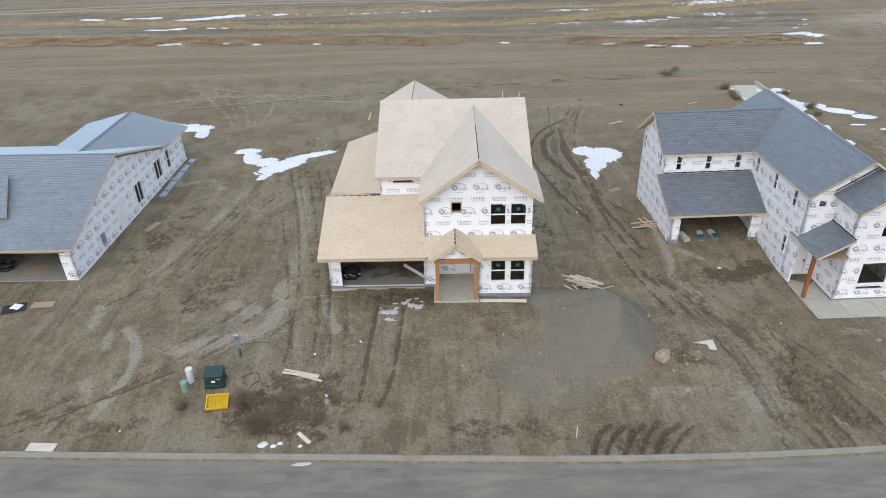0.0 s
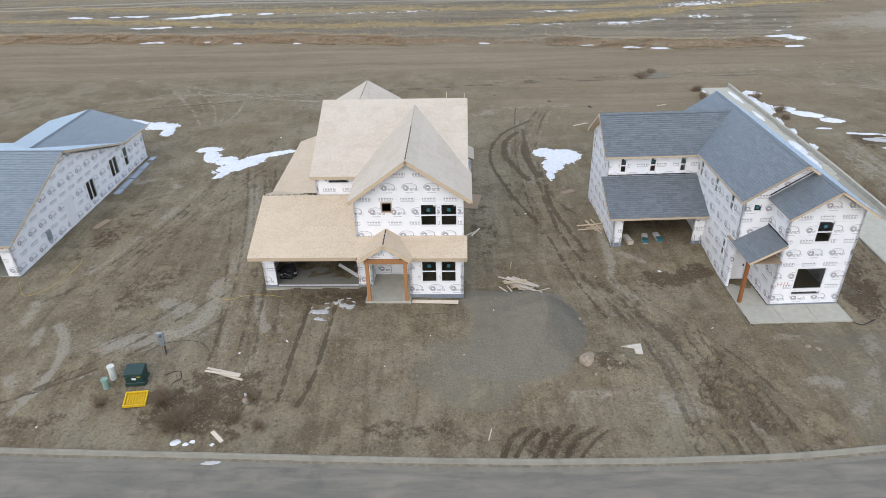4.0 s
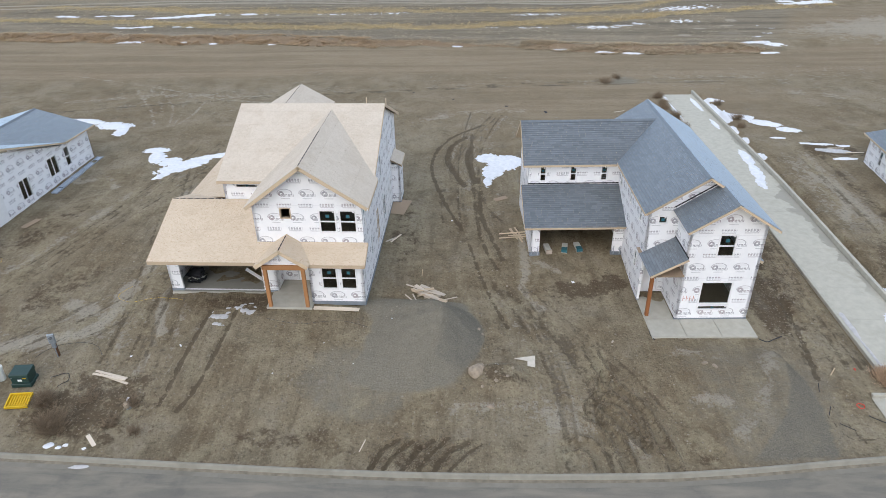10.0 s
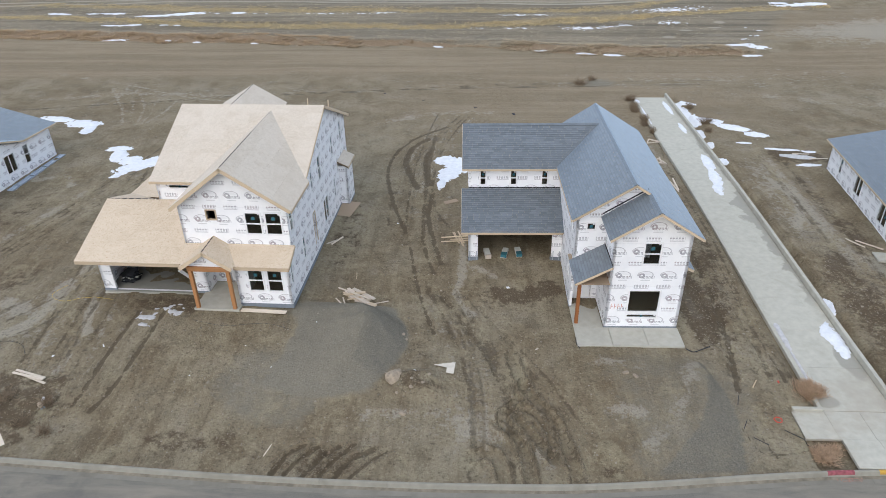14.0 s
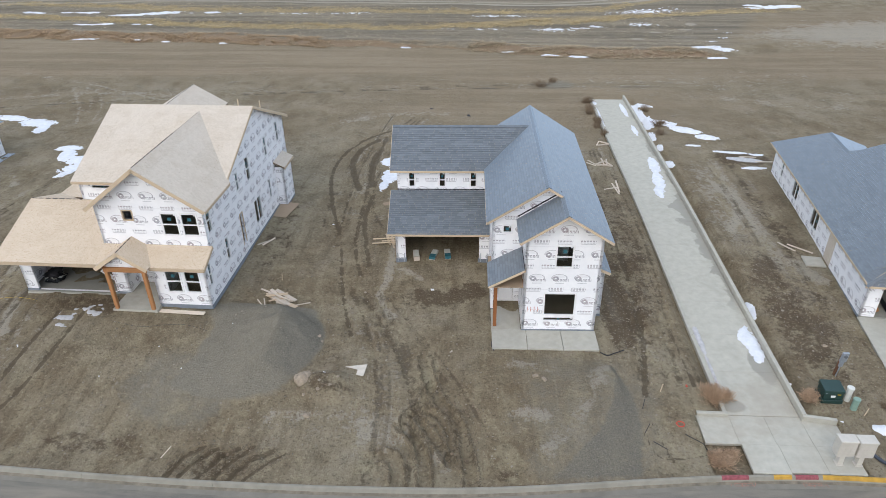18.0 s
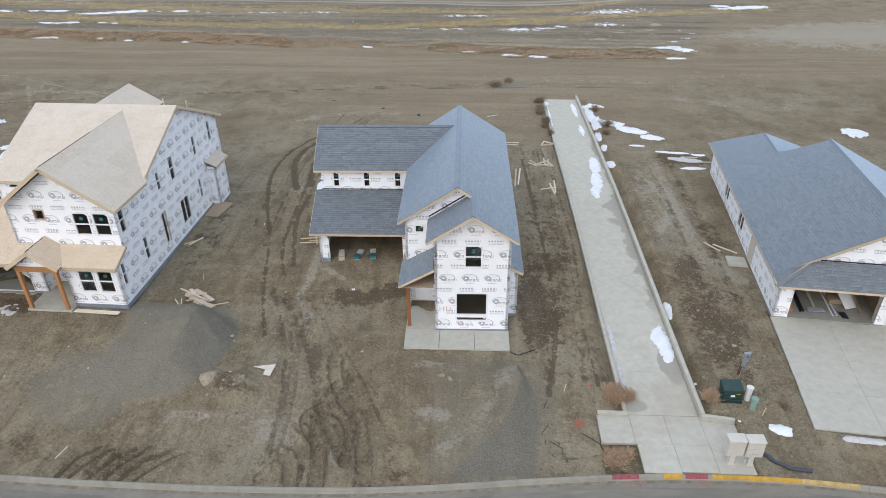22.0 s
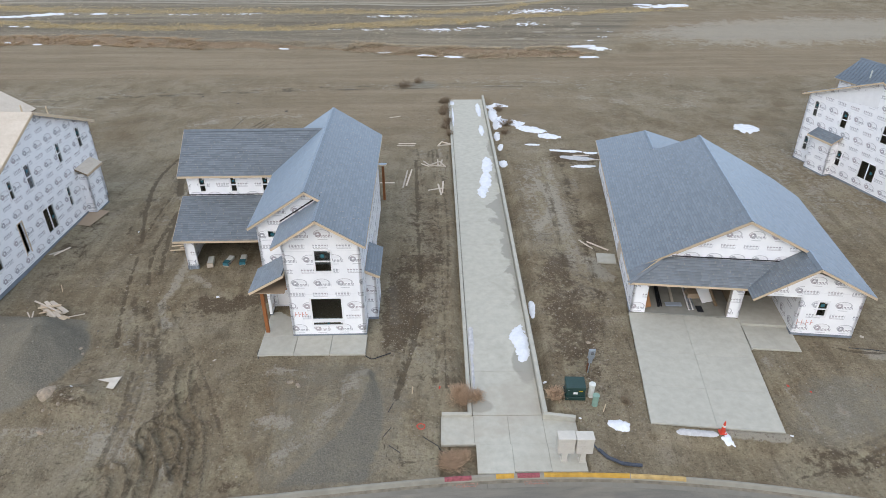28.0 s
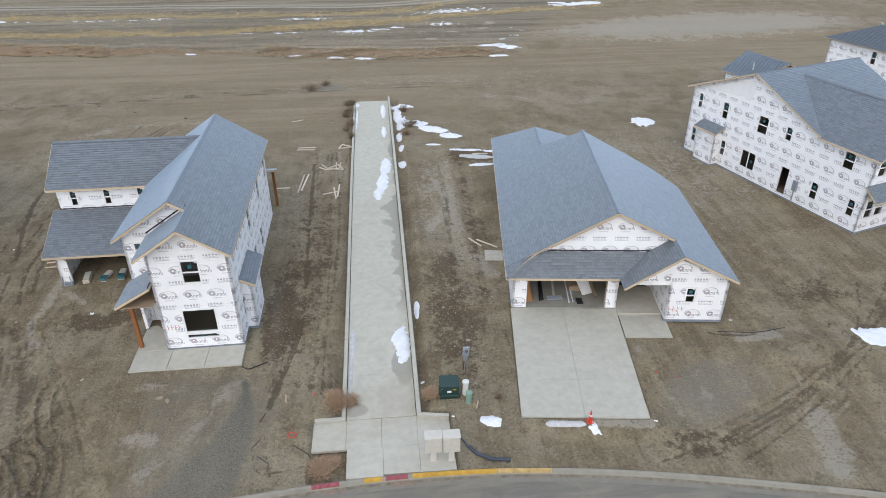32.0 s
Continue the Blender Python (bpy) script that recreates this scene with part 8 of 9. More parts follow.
def twigs(x, y, r, h, count, material, label, seed, name="tumbleweed"):
    """A dry bush: many thin bent twigs from the middle outwards."""
    q = random.Random(seed)
    geos = []
    for i in range(count):
        a = q.uniform(0, 2 * math.pi)
        l = r * q.uniform(0.5, 1.1)
        e = q.uniform(0.15, 1.3)
        p1 = Vector((math.cos(a) * l * 0.5 * math.cos(e), math.sin(a) * l * 0.5 * math.cos(e), 0.03 + h * 0.6 * math.sin(e)))
        p2 = p1 * 1.7 + Vector((q.uniform(-0.2, 0.2) * r, q.uniform(-0.2, 0.2) * r, q.uniform(-0.15, 0.25) * h))
        p2.z = max(0.02, p2.z)
        o = Vector((q.uniform(-0.35, 0.35) * r, q.uniform(-0.35, 0.35) * r, 0.0))
        geos.append(tube_geo([o, o + p1, o + p2], [0.012, 0.009, 0.004], 3, False))
        for _ in range(2):
            b = o + p1 + (p2 - p1) * q.uniform(0.1, 0.9)
            e2 = b + Vector((q.uniform(-0.3, 0.3) * r, q.uniform(-0.3, 0.3) * r, q.uniform(-0.05, 0.3) * h))
            geos.append(tube_geo([b, e2], [0.006, 0.003], 3, False))
    t = empty(name, pose(x, y, ground_z(x, y) - 0.02), label, "bush", "dry bushes")
    part("twig_crown", join_geo(*geos), material, t)
    return t


twigs(-12.0, 25.5, 1.1, 0.8, 420, TWIG, "dry brown tumbleweed heaped near the kerb", 1)
twigs(-13.1, 27.0, 0.85, 0.6, 240, TWIG, "dry brown tumbleweed on bare earth", 2)
twigs(-16.2, 26.9, 0.6, 0.4, 80, TWIG, "dry grey-brown tumbleweed on bare earth", 3)
twigs(-9.2, 25.8, 0.7, 0.4, 90, TWIG, "dry brown weed clump near the kerb", 4)
twigs(-7.9, 25.3, 0.6, 0.3, 70, TWIG, "dry brown weed clump near the kerb", 5)
twigs(-8.6, 27.0, 0.7, 0.4, 80, TWIG, "dry brown weed clump with litter", 6)
twigs(-10.9, 27.2, 0.9, 0.3, 70, TWIG, "low dry brown weeds on bare earth", 16)
twigs(29.5, 29.0, 0.75, 0.85, 520, BUSH, "reddish-tan dry bush beside the walkway wall", 7, "dry_bush")
twigs(30.25, 29.2, 0.5, 0.55, 220, BUSH, "reddish-tan dry bush leaning over the walkway", 17, "dry_bush")
twigs(28.9, 25.3, 0.75, 0.42, 380, BUSH, "reddish-tan dry bush beside the kerb", 8, "dry_bush")
twigs(29.5, 25.6, 0.5, 0.36, 200, BUSH, "reddish-tan dry bush beside the kerb", 18, "dry_bush")
twigs(34.2, 29.0, 0.6, 0.5, 300, BUSH, "reddish dry bush against the walkway wall", 9, "dry_bush")
twigs(37.6, 28.5, 0.35, 0.35, 40, TWIG, "small dark dry weed on bare earth", 10, "dry_bush")
for i, (x, y, r) in enumerate(((29.2, 73.5, 0.9), (28.9, 70.5, 0.8), (29.3, 67.0, 0.7), (24.6, 79.5, 1.4), (29.4, 64.0, 0.5), (34.9, 66.3, 0.9), (34.6, 71.0, 0.7))):
    twigs(x, y, r, 0.6, 90, TWIG, "dark dry weeds beside the walkway's far end", 30 + i, "dry_bush")


def mailbox(x, y, turn):
    t = empty("mailbox_unit", pose(x, y, -0.43, 0, 0, turn), "beige steel cluster mailbox on a pedestal", "mailbox", "cluster mailboxes")
    part("base_plate", bevel_box(-0.17, -0.17, 0, 0.17, 0.17, 0.03, 0.008), MAILBOX, t)
    part("pedestal", bevel_box(-0.12, -0.12, 0.03, 0.12, 0.12, 0.62, 0.01), MAILBOX, t)
    part("cabinet", bevel_box(-0.38, -0.24, 0.62, 0.38, 0.24, 1.48, 0.02), MAILBOX, t)
    part("cap", bevel_box(-0.4, -0.27, 1.48, 0.4, 0.27, 1.56, 0.02), MAILBOX, t)
    for r in range(5):
        for c in range(3):
            part("compartment_door", bevel_box(-0.35 + c * 0.235, -0.256, 0.68 + r * 0.155, -0.125 + c * 0.235, -0.242, 0.825 + r * 0.155, 0.004), MAILBOX, t)
    return t


mailbox(34.05, 25.25, 0)
mailbox(34.87, 25.22, 0)

# corrugated drain pipe, hoses, ring, cone
path = [(35.3, 26.6), (35.75, 25.75), (36.1, 25.3), (36.6, 25.0), (37.1, 24.9), (37.55, 24.85)]
pts, rad = [], []
for i in range(len(path) - 1):
    for k in range(14):
        u = k / 14
        x, y = [path[i][j] * (1 - u) + path[i + 1][j] * u for j in (0, 1)]
        pts.append((x, y, ground_z(x, y) + (0.03 if i < 1 else 0.08)))
        rad.append((0.04 if i < 1 else 0.09) * (1.0 if k % 2 else 0.86))
tagged(part("drain_pipe", tube_geo(pts, rad, 10), PIPEGREY), "dark corrugated plastic drain pipe lying near the kerb", "pipe")


def hose(points, r, material, label, name="hose"):
    ps = [(x, y, ground_z(x, y) + r + 0.01) for x, y in curve(points, 7)]
    return tagged(part(name, tube_geo(ps, r, 6), material), label, name.replace("_", " "))


hose([(24.4, 32.2), (24.75, 31.95), (25.2, 32.15), (25.75, 32.4)], 0.028, BLACK, "black plastic hose from the porch slab")
hose([(18.65, 32.0), (18.5, 32.5), (18.6, 33.2)], 0.02, BLACK, "thin black cable at the slab corner", "cable")
hose([(-26.0, 37.6), (-24.8, 36.0), (-23.6, 37.0), (-23.0, 39.4), (-23.2, 40.2)], 0.009, YELLOW, "yellow extension cord on bare earth", "extension_cord")
hose([(27.3, 27.2), (27.48, 27.36), (27.68, 27.28), (27.64, 27.08), (27.42, 27.04), (27.3, 27.2)], 0.024, ORANGE, "orange plastic ring on bare earth", "plastic_ring")
hose([(40.9, 35.2), (40.4, 34.0), (40.6, 33.0), (40.2, 31.9), (39.6, 31.3)], 0.015, ORANGEPAINT, "thin orange cord across the driveway", "cord")
hose([(50.6, 32.3), (51.6, 32.1), (53.0, 32.0), (54.5, 32.2)], 0.022, BLACK, "black hose near the house corner")

cone = empty("traffic_cone", pose(41.65, 26.45, ground_z(41.65, 26.45)), "orange traffic cone standing in a scrap of snow", "cone")
part("base", bevel_box(-0.17, -0.17, 0, 0.17, 0.17, 0.04, 0.01), ORANGE, cone)
part("body", tube_geo([(0, 0, 0.04), (0, 0, 0.70)], [0.115, 0.03], 14), ORANGE, cone)
part("reflective_band", tube_geo([(0, 0, 0.38), (0, 0, 0.48)], [0.075, 0.062], 14), PVC, cone)


# ---------------------------------------------------------------- in the garages
cb = grey_home.matrix_world
for i, (x, y, a) in enumerate(((-6.45, 7.3, 8), (-5.3, 7.35, -12), (-4.4, 7.45, 5))):
    t = empty("shingle_pack", cb @ pose(x, y, 0.54, 0, 0, a), "wrapped pack of building material on the garage floor", "pack", "packs in the garage")
    part("pallet", box_geo(-0.2, -0.5, 0, 0.2, 0.5, 0.08), GREYWOOD, t)
    part("bundle", bevel_box(-0.19, -0.5, 0.08, 0.19, 0.5, 0.3, 0.03), PVC, t, "white plastic wrapping")
    part("print_bar", box_geo(-0.19, -0.505, 0.1, 0.19, -0.1 if i else -0.4, 0.305), STICKER if i else GREYWOOD, t)
ca = osb_home.matrix_world
t = empty("debris_pile", ca @ pose(-10.95, 1.9, 0.84), "heap of wrap scraps and dark bags on the garage floor", "debris")
for i in range(9):
    q = random.Random(70 + i)
    bm = bmesh.new()
    bmesh.ops.create_icosphere(bm, subdivisions=2, radius=0.24)
    for v in bm.verts:
        v.co *= 1 + 0.7 * noise.noise(v.co * 4 + Vector((i, 0, 0)))
        v.co.z *= 0.7
        v.co += Vector((q.uniform(-0.35, 0.45), q.uniform(-0.1, 0.8), 0.2 + 0.2 * (i % 3)))
    part("scrap", bm, (BLACK, PVC, FELT)[i % 3], t)
ob = part("leaning_board", bevel_box(-0.75, -0.1, 0, 0.75, 0.1, 0.05, 0.006), VINYL)
ob.matrix_world = ca @ pose(-7.0, 1.9, 1.45, 20, 30, -12)
tagged(ob, "long white trim board leaning in the garage", "board", "loose boards")
cc = ranch_home.matrix_world


def garage_board(x, y, length, wide, thick, material, label, lean=2, turn=0, z=0.35, name="trim_board"):
    ob = part(name, box_geo(-wide / 2, 0, 0, wide / 2, length, thick), material)
    ob.matrix_world = cc @ pose(x, y, z, lean, 0, turn)
    return tagged(ob, label, "board", "boards in the garage")


for i, x in enumerate((0.98, 1.12, 1.24)):
    garage_board(x, 0.45 + 0.06 * i, 1.9, 0.12, 0.05, FIRPOST, "red-brown timber leaning beside the garage opening", 50 - 4 * i, 6 + 3 * i, 0.36, "leaning_timber")
for i, (x, l) in enumerate(((1.72, 3.0), (1.82, 2.9), (1.93, 3.0))):
    garage_board(x, 0.62 + 0.03 * i, l, 0.07, 0.06, BLACK, "black plastic trim strip lying on the garage floor", 1, -3 + i)
garage_board(2.62, 1.0, 2.6, 0.14, 0.07, PALEBOARD, "pale plank lying on the garage floor", 2, -2)
for i, x in enumerate((3.45, 3.57, 3.69, 3.80)):
    garage_board(x, 0.45 + 0.04 * i, 3.2, 0.07, 0.05, VINYL if i % 2 == 0 else METAL, "long white trim length in a bundle on the floor", 1, -1 + 0.6 * i)
for name, x, y, w, d, material, label, turn in (("plastic_sheet", 2.62, 0.85, 0.95, 0.4, TARP, "crumpled pale blue plastic sheet on the garage floor", 4), ("black_mat", 4.08, 0.62, 0.36, 0.62, BLACK, "dark square mat on the garage floor", 3)):
    ob = part(name, bevel_box(-w / 2, -d / 2, 0, w / 2, d / 2, 0.05, 0.015), material)
    ob.matrix_world = cc @ pose(x, y, 0.42 if name == "plastic_sheet" else 0.345, 0, 0, turn)
    tagged(ob, label, name.split("_")[1])
ob = part("cardboard_box", bevel_box(-0.4, -0.3, 0, 0.4, 0.3, 0.35, 0.01), PLYWOOD)
ob.matrix_world = cc @ pose(3.95, 2.0, 0.345, 0, 0, 8)
tagged(ob, "brown cardboard box on the garage floor", "box")
ob = part("white_panel", bevel_box(-0.45, 0, 0, 0.45, 1.5, 0.05, 0.006), VINYL)
ob.matrix_world = cc @ pose(4.75, 1.35, 0.40, 35, 0, 24)
tagged(ob, "white panel leaning in the garage", "panel")
garage_board(5.1, 1.0, 2.0, 0.16, 0.06, DARKWOOD, "dark timber leaning in the garage corner", 38, 20, 0.36, "leaning_timber")
cl = left_home.matrix_world
for i, (x, y) in enumerate(((-5.6, 1.4), (-5.5, 1.5))):
    ring_pts = [(0.36 * math.cos(a * math.pi / 10), 0.36 * math.sin(a * math.pi / 10), 0.13) for a in range(21)]
    ob = part("tyre", tube_geo(ring_pts, 0.12, 8, False), BLACK)
    ob.matrix_world = cl @ pose(x, y, 0.45 + 0.25 * i, 0, 0, 0)
    tagged(ob, "black rubber tyre lying on the garage floor", "tyre", "tyres")
ob = part("plywood_sheet", bevel_box(-0.8, -0.5, 0, 0.8, 0.5, 0.02, 0.004), PLYWOOD)
ob.matrix_world = cl @ pose(-3.6, 1.3, 0.46, 0, 0, 25)
tagged(ob, "tan plywood sheet on the garage floor", "board", "loose boards")
# long flashing stock beside the wall
t = empty("flashing_stock", cl @ pose(0.75, 12.0, 0.42, 0, 0, 1), "long blue-grey metal flashing lying along the wall", "flashing")
part("tray", box_geo(-0.25, 0, 0.08, 0.25, 7.6, 0.14), TARP, t)
for i in range(8):
    part("spacer", box_geo(-0.3, 0.3 + i * 0.95, 0.02, 0.3, 0.5 + i * 0.95, 0.08), GREYWOOD, t)
for x in (-0.26, 0.24):
    part("lip", box_geo(x, 0, 0.14, x + 0.02, 7.6, 0.2), TARP, t)
for i in range(4):
    part("strap", box_geo(-0.24, 1.0 + i * 1.9, 0.14, 0.24, 1.07 + i * 1.9, 0.155), BLACK, t)
sheet(-23.9, 45.0, 0.5, 1.4, -20, PLYWOOD, "tan board scrap beside the house wall")
transformer(-79.5, 117.0, 10, "dark green utility box far off in the field")

# ---------------------------------------------------------------- stones and dry growth


def stones(count, area, size, seed, material, label):
    """Loose stones too many to count, each a small faceted lump."""
    q = random.Random(seed)
    base = [(-1, -0.6, 0), (0.2, -1, 0), (1, -0.2, 0), (0.6, 0.9, 0), (-0.7, 0.7, 0), (-0.4, -0.3, 0.8), (0.5, 0.1, 0.7), (-0.1, 0.5, 0.75)]
    fs = [(0, 1, 5), (1, 2, 6), (1, 6, 5), (2, 3, 6), (3, 7, 6), (3, 4, 7), (4, 0, 5), (4, 5, 7), (5, 6, 7)]
    vs, faces = [], []
    for _ in range(count):
        x0, y0, x1, y1 = q.choices(area, [(a[2] - a[0]) * (a[3] - a[1]) for a in area])[0]
        x, y = q.uniform(x0, x1), q.uniform(y0, y1)
        if y < kerb_y(x) + 0.3:
            continue
        z = ground_z(x, y)
        s = size * q.uniform(0.4, 1.0) ** 2 * (1.6 if q.random() < 0.06 else 1)
        a = q.uniform(0, 6.3)
        c, d = math.cos(a) * s, math.sin(a) * s
        i = len(vs)
        vs += [(x + px * c - py * d, y + px * d + py * c, z + pz * s * 0.8 - 0.01) for px, py, pz in base]
        faces += [tuple(k + i for k in f) for f in fs]
    return tagged(part("loose_stones", (vs, faces), material), label, "stones", "", "stuff")


PEBBLE = random_tint("pebbles", (0.25, 0.215, 0.165), 0.35, 0.95, 30.0, (1, 1, 1), True)
CLOD = random_tint("earth_clods", (0.19, 0.145, 0.097), 0.25, 0.95, 30.0, (1, 1, 1), True)
stones(4200, ((-22, 24, 20, 34), (8, 26, 13, 30), (34.2, 25, 39, 45), (24.8, 30, 29.4, 60), (46, 22, 60, 33), (9, 30, 13, 40)), 0.06, 1, PEBBLE, "scattered small stones on the bare lots")
stones(5200, ((-14, 25, -7, 30), (8.2, 27, 12, 30), (34.2, 27, 38, 40), (50, 27, 58, 31), (13.4, 23.6, 18.6, 29), (2.8, 23.4, 8.5, 25.8), (25, 36, 29.4, 58)), 0.065, 2, CLOD, "brown clods of churned earth")
stones(2600, ((-14.5, 25.2, -7.5, 29.8), (34.4, 25.5, 39.0, 42), (25.6, 24.6, 29.2, 40), (24.6, 31.6, 26.5, 36)), 0.05, 9, PEBBLE, "pale stones in the churned strips beside the walkway")
stones(1500, ((-40, 34, -10, 60), (3, 36, 12, 60), (-30, 60, 60, 84)), 0.09, 3, PEBBLE, "scattered small stones on the back lots")


def rut_clods(seed, material, label):
    """Lumps of earth thrown up beside the deep ruts."""
    q = random.Random(seed)
    base = [(-1, -0.6, 0), (0.2, -1, 0), (1, -0.2, 0), (0.6, 0.9, 0), (-0.7, 0.7, 0), (-0.4, -0.3, 0.8), (0.5, 0.1, 0.7), (-0.1, 0.5, 0.75)]
    fs = [(0, 1, 5), (1, 2, 6), (1, 6, 5), (2, 3, 6), (3, 7, 6), (3, 4, 7), (4, 0, 5), (4, 5, 7), (5, 6, 7)]
    vs, faces = [], []
    for pts, w, deep in RUTS + TRACKS:
        if deep < 0.06:
            continue
        rims = (0.85, 1.3) if (pts, w, deep) in TRACKS else (0.6, 2.1)
        line = curve(pts, 8)
        for (x0, y0), (x1, y1) in zip(line, line[1:]):
            d = math.hypot(x1 - x0, y1 - y0)
            for _ in range(int(d * 75 + q.random())):
                u, o = q.random(), q.choice((-1, 1)) * w * q.uniform(*rims)
                x, y = x0 + (x1 - x0) * u - (y1 - y0) / d * o, y0 + (y1 - y0) * u + (x1 - x0) / d * o
                if y < kerb_y(x) + 0.15:
                    continue
                z, s, a = ground_z(x, y), 0.055 * q.uniform(0.35, 1.0), q.uniform(0, 6.3)
                c, e = math.cos(a) * s, math.sin(a) * s
                i = len(vs)
                vs += [(x + px * c - py * e, y + px * e + py * c, z + pz * s * 0.8 - 0.01) for px, py, pz in base]
                faces += [tuple(k + i for k in f) for f in fs]
    return tagged(part("rut_clods", (vs, faces), material), label, "clods", "", "stuff")


rut_clods(8, random_tint("dried_clods", (0.172, 0.140, 0.095), 0.2, 0.95, 30.0, (1, 1, 1), True), "tan clods of drying mud beside wheel ruts")


def scrub_band(count, seed, x0, x1, dy0, dy1, size, material, label, line):
    """Tufts of dead growth along the edge of the field."""
    q = random.Random(seed)
    vs, faces = [], []
    for _ in range(count):
        x = q.uniform(x0, x1)
        y = float(line(x)) + q.uniform(dy0, dy1)
        if noise.noise(Vector((x * 0.35, y * 0.6, seed))) + 0.6 * noise.noise(Vector((x * 1.3, y * 1.7, seed + 5))) < q.uniform(-0.25, 0.5):
            continue
        z = ground_z(x, y)
        r = size * q.uniform(0.35, 1.0) * (1.5 if q.random() < 0.10 else 1.0)
        for _k in range(7):
            a = q.uniform(0, 6.3)
            i = len(vs)
            ex, ey = x + math.cos(a) * r * 1.3, y + math.sin(a) * r * 1.3
            vs += [(x - 0.07 * r * math.sin(a), y + 0.07 * r * math.cos(a), z - 0.05), (x + 0.07 * r * math.sin(a), y - 0.07 * r * math.cos(a), z - 0.05), (ex, ey, z + r * q.uniform(0.2, 0.85))]
            faces.append((i, i + 1, i + 2))
    return tagged(part("scrub", (vs, faces), material), label, "dry growth", "", "stuff")


RUST = random_tint("rust_weeds", (0.41, 0.295, 0.18), 0.35, 0.9, 20.0, (1, 1, 1), True, 0.1, 0.2, 0.1)
BROWNWEED = random_tint("brown_weeds", (0.40, 0.32, 0.215), 0.4, 0.9, 20.0, (1, 1, 1), True, 0.1, 0.2, 0.1)
PALEGRASS = random_tint("grey_dry_grass", (0.44, 0.375, 0.26), 0.4, 0.9, 20.0, (1, 1, 1), True, 0.1, 0.2, 0.1)
scrub_band(26000, 1, -66, -4, -0.3, 4.6, 0.30, RUST, "rust-brown dead weeds along the ditch", field_edge)
scrub_band(6000, 4, -10, 20, -0.2, 3.2, 0.24, BROWNWEED, "thin brown dead weeds along the ditch", field_edge)
scrub_band(17000, 5, 16, 49, -0.3, 4.6, 0.30, BROWNWEED, "tall brown dead weeds along the ditch", field_edge)
scrub_band(1200, 6, -82, -60, -1.0, 6.0, 0.45, STRAW, "pale straw tufts beside the dirt track", field_edge)
scrub_band(26000, 2, -75, 72, -2.2, 2.2, 0.28, STRAW, "strip of golden dry grass across the field", gold_line)
scrub_band(16000, 3, -70, 44, -2.4, 2.4, 0.27, STRAW, "second strip of golden dry grass in the field", far_gold_line)
scrub_band(40000, 7, -72, 50, 2.0, 30.0, 0.22, PALEGRASS, "thin grey-tan dry grass over the field", field_edge)


for i_, (x_, y_, r_) in enumerate(((28.9, 73.4, 0.7), (29.1, 71.4, 0.6), (28.8, 69.6, 0.8), (29.2, 67.6, 0.6), (29.0, 65.8, 0.6), (26.0, 81.0, 0.9), (34.6, 64.2, 0.7), (35.4, 66.8, 0.6))):
    twigs(x_, y_, r_, 0.45, 90, TWIG, "dark brown dead weed clump beside the walkway", 40 + i_)


# ---------------------------------------------------------------- litter and scraps


def scrap(x, y, sx, sy, turn, material, label, seed, name="litter_scrap"):
    """A crumpled thin scrap lying on the ground."""
    q = random.Random(seed)
    n = 4
    vs = [((i / (n - 1) - 0.5) * sx + q.uniform(-0.12, 0.12) * sx, (j / (n - 1) - 0.5) * sy + q.uniform(-0.12, 0.12) * sy, 0.02 + q.uniform(0, 0.09) * min(sx, sy) * 2) for j in range(n) for i in range(n)]
    top = [(j * n + i, j * n + i + 1, (j + 1) * n + i + 1, (j + 1) * n + i) for j in range(n - 1) for i in range(n - 1)]
    low = [(x_, y_, z_ - 0.012) for x_, y_, z_ in vs]
    rim = [j for j in range(n)] + [n - 1 + n * j for j in range(1, n)] + [n * n - 1 - j for j in range(1, n)] + [n * (n - 1 - j) for j in range(1, n - 1)]
    faces = top + [tuple(k + n * n for k in reversed(f)) for f in top] + [(a, a + n * n, b + n * n, b) for a, b in zip(rim, rim[1:] + rim[:1])]
    ob = part(name, (vs + low, faces), material)
    ob.matrix_world = pose(x, y, ground_z(x, y), 0, 0, turn)
    return tagged(ob, label, "litter", "litter")


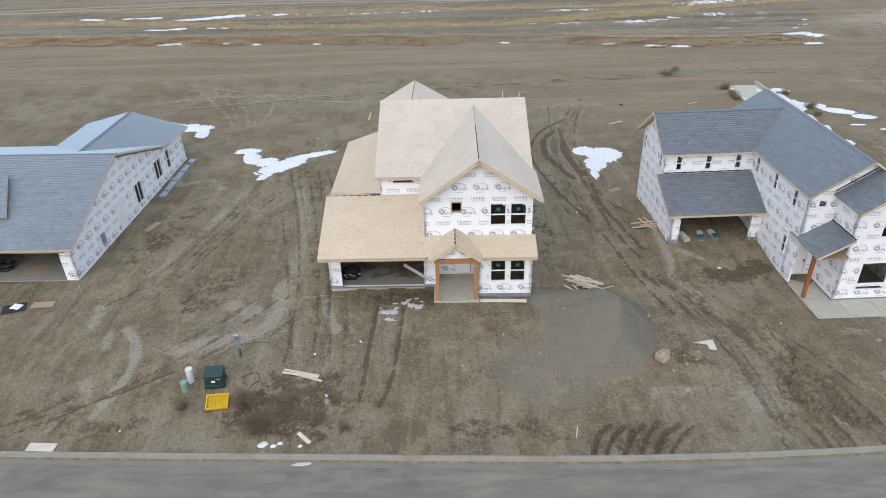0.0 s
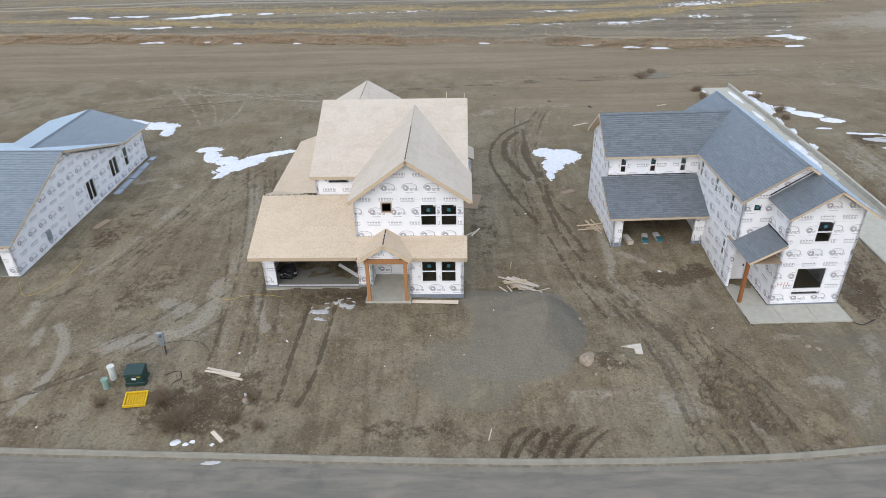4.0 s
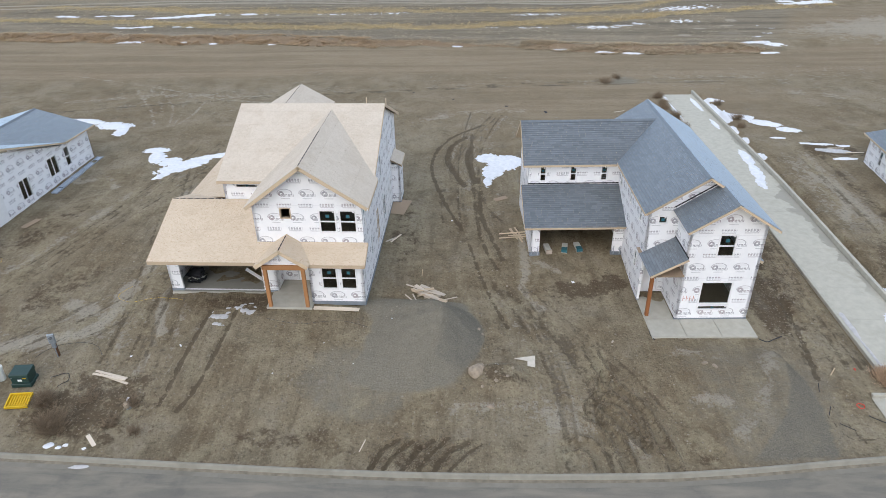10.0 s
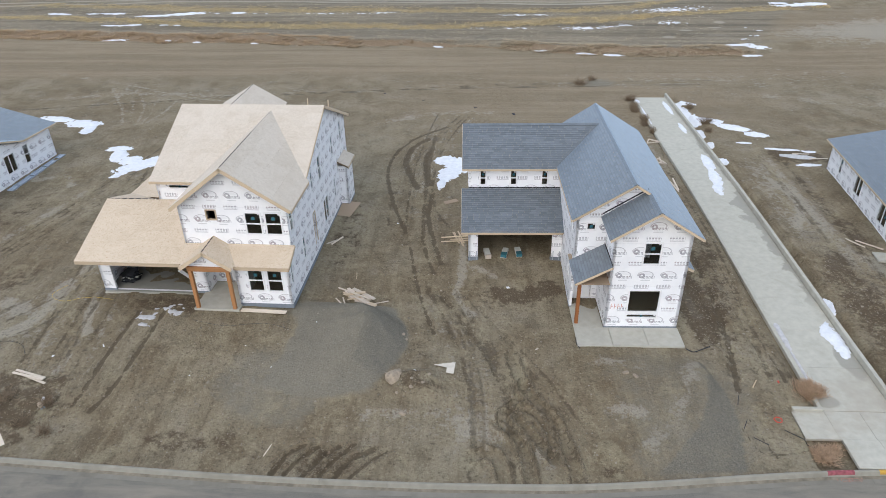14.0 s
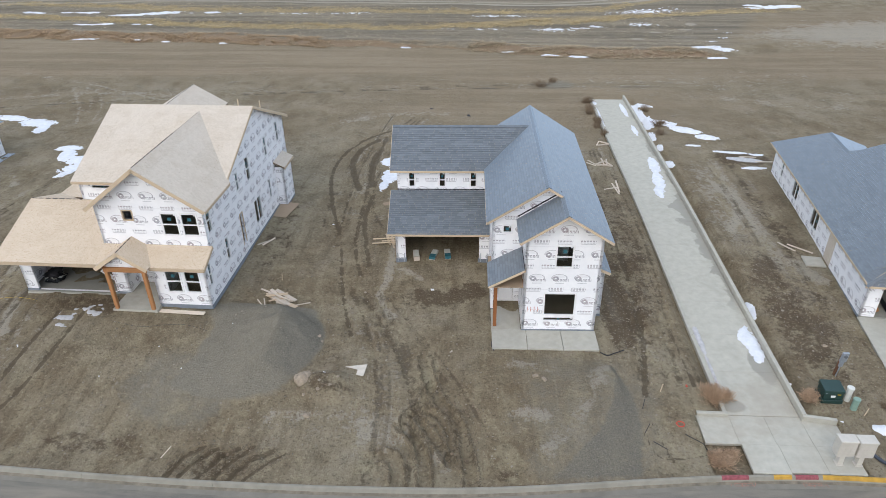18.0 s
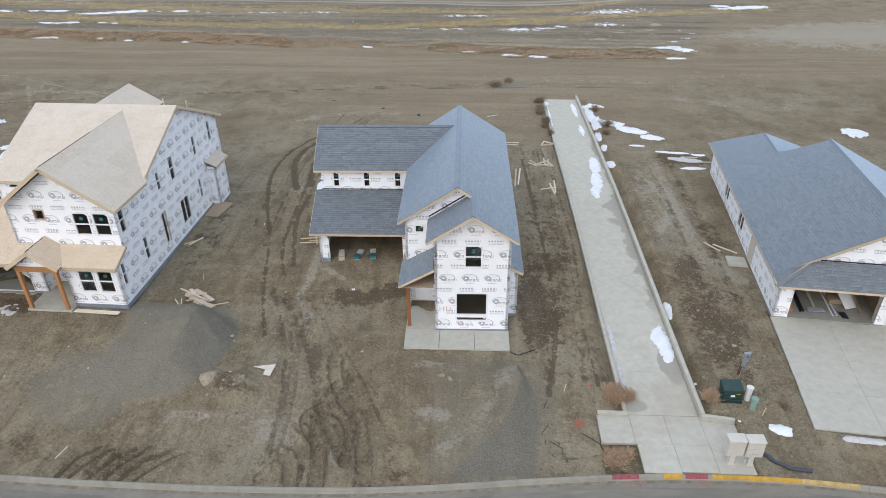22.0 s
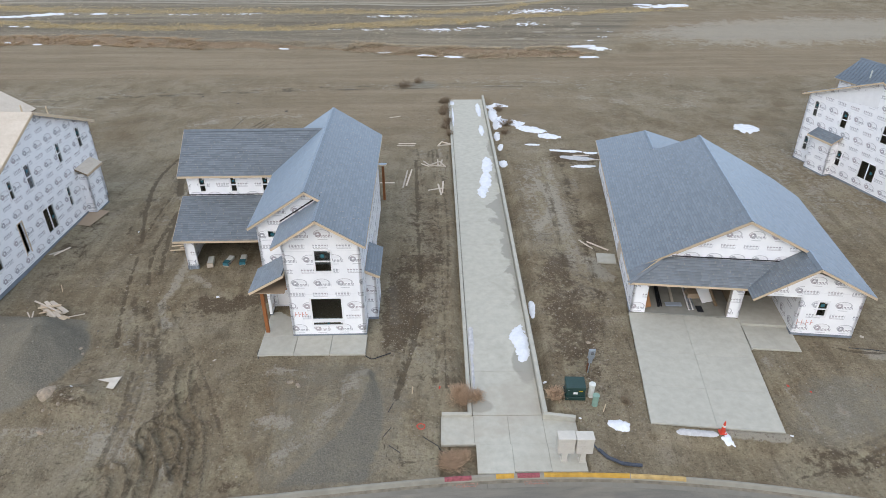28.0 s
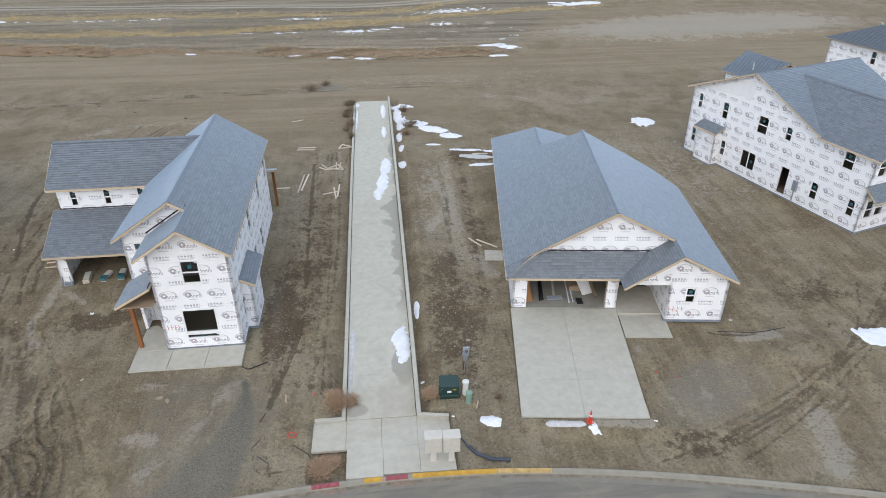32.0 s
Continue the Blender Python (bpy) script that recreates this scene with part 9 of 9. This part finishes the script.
LITTER = ((-9.95, 30.1, 0.16, 0.2, PAPER), (-7.5, 30.9, 0.1, 0.35, PAPER), (-18.9, 25.6, 0.14, 0.1, PAPER), (-9.0, 27.3, 0.35, 0.2, PAPER), (-8.7, 26.7, 0.2, 0.3, BLUEPACK),
          (-10.9, 24.5, 0.35, 0.25, PAPER), (-9.9, 24.3, 0.25, 0.2, PAPER), (2.2, 29.6, 0.12, 0.06, PAPER), (4.0, 32.8, 0.1, 0.08, PAPER), (9.8, 29.6, 0.25, 0.08, PAPER),
          (29.2, 25.2, 0.25, 0.12, TARP), (28.9, 27.3, 0.2, 0.15, ORANGE), (28.4, 29.7, 0.25, 0.12, ORANGE), (33.9, 30.4, 0.2, 0.35, PAPER), (35.2, 27.6, 0.18, 0.12, PAPER),
          (14.9, 37.6, 0.25, 0.3, PAPER), (16.3, 31.9, 0.3, 0.14, GREYWOOD), (46.0, 29.4, 0.2, 0.14, ORANGE), (47.0, 29.0, 0.15, 0.12, ORANGE), (44.8, 26.2, 0.2, 0.15, PAPER),
          (41.9, 28.0, 0.14, 0.1, PAPER), (51.8, 33.2, 0.3, 0.25, GREYWOOD), (-11.8, 50.3, 0.2, 0.1, PAPER), (-14.2, 62.0, 0.4, 0.15, PAPER), (12.6, 71.0, 0.5, 0.3, FELT), (6.9, 73.5, 0.4, 0.3, FELT),
          (2.4, 76.0, 0.5, 0.2, FELT), (16.5, 69.0, 0.9, 0.4, FELT), (7.2, 45.3, 0.2, 0.15, PAPER), (-2.0, 29.0, 0.1, 0.08, PAPER), (0.4, 31.1, 0.1, 0.07, PAPER), (-17.9, 30.7, 0.14, 0.12, ORANGE))
for i, (x, y, sx, sy, m) in enumerate(LITTER):
    word = {PAPER: "white", BLUEPACK: "blue and white", TARP: "grey-blue", ORANGE: "orange", GREYWOOD: "tan wooden", FELT: "dark grey"}[m]
    scrap(x, y, sx * 0.7, sy * 0.7, i * 37, m, "small " + word + " scrap lying on bare earth", i)
# wires and straps trailing round the strand-board house
hose([(-12.6, 36.6), (-13.1, 35.6), (-12.0, 34.9), (-10.4, 35.2), (-8.6, 34.8)], 0.007, YELLOW, "yellow cord trailing before the garage", "extension_cord")
hose([(-3.2, 33.0), (-1.2, 32.6), (0.9, 32.9), (2.6, 32.5)], 0.008, BLACK, "black cable lying on bare earth", "cable")
hose([(-15.2, 30.0), (-14.6, 30.9), (-13.4, 31.2), (-12.2, 30.9), (-11.6, 30.2)], 0.010, BLACK, "black cable curling out of the earth", "cable")
hose([(-13.6, 28.6), (-12.9, 28.9), (-12.6, 28.4), (-13.0, 28.0)], 0.018, BLACK, "black cable end beside the utility box", "cable")
hose([(27.6, 26.6), (28.6, 25.9), (29.3, 26.0)], 0.02, BLACK, "black pipe lying beside the walkway", "cable")
for x, y, a in ((25.9, 26.9, 60), (26.3, 25.9, -40), (26.0, 28.4, 70)):
    plank(x, y, 0.7, a, 0.03, 0.03, 0.01, 0, FELT, "dark thin stake lying on gravel", "stake")
for x, y in ((27.0, 29.3), (36.4, 28.0), (5.4, 37.9)):
    ob = part("survey_stake", box_geo(-0.02, -0.02, 0, 0.02, 0.02, 0.55), PINE)
    ob.matrix_world = pose(x, y, ground_z(x, y) - 0.05, 4, 6, 20)
    tagged(ob, "thin wooden survey stake standing in the ground", "stake", "survey stakes")
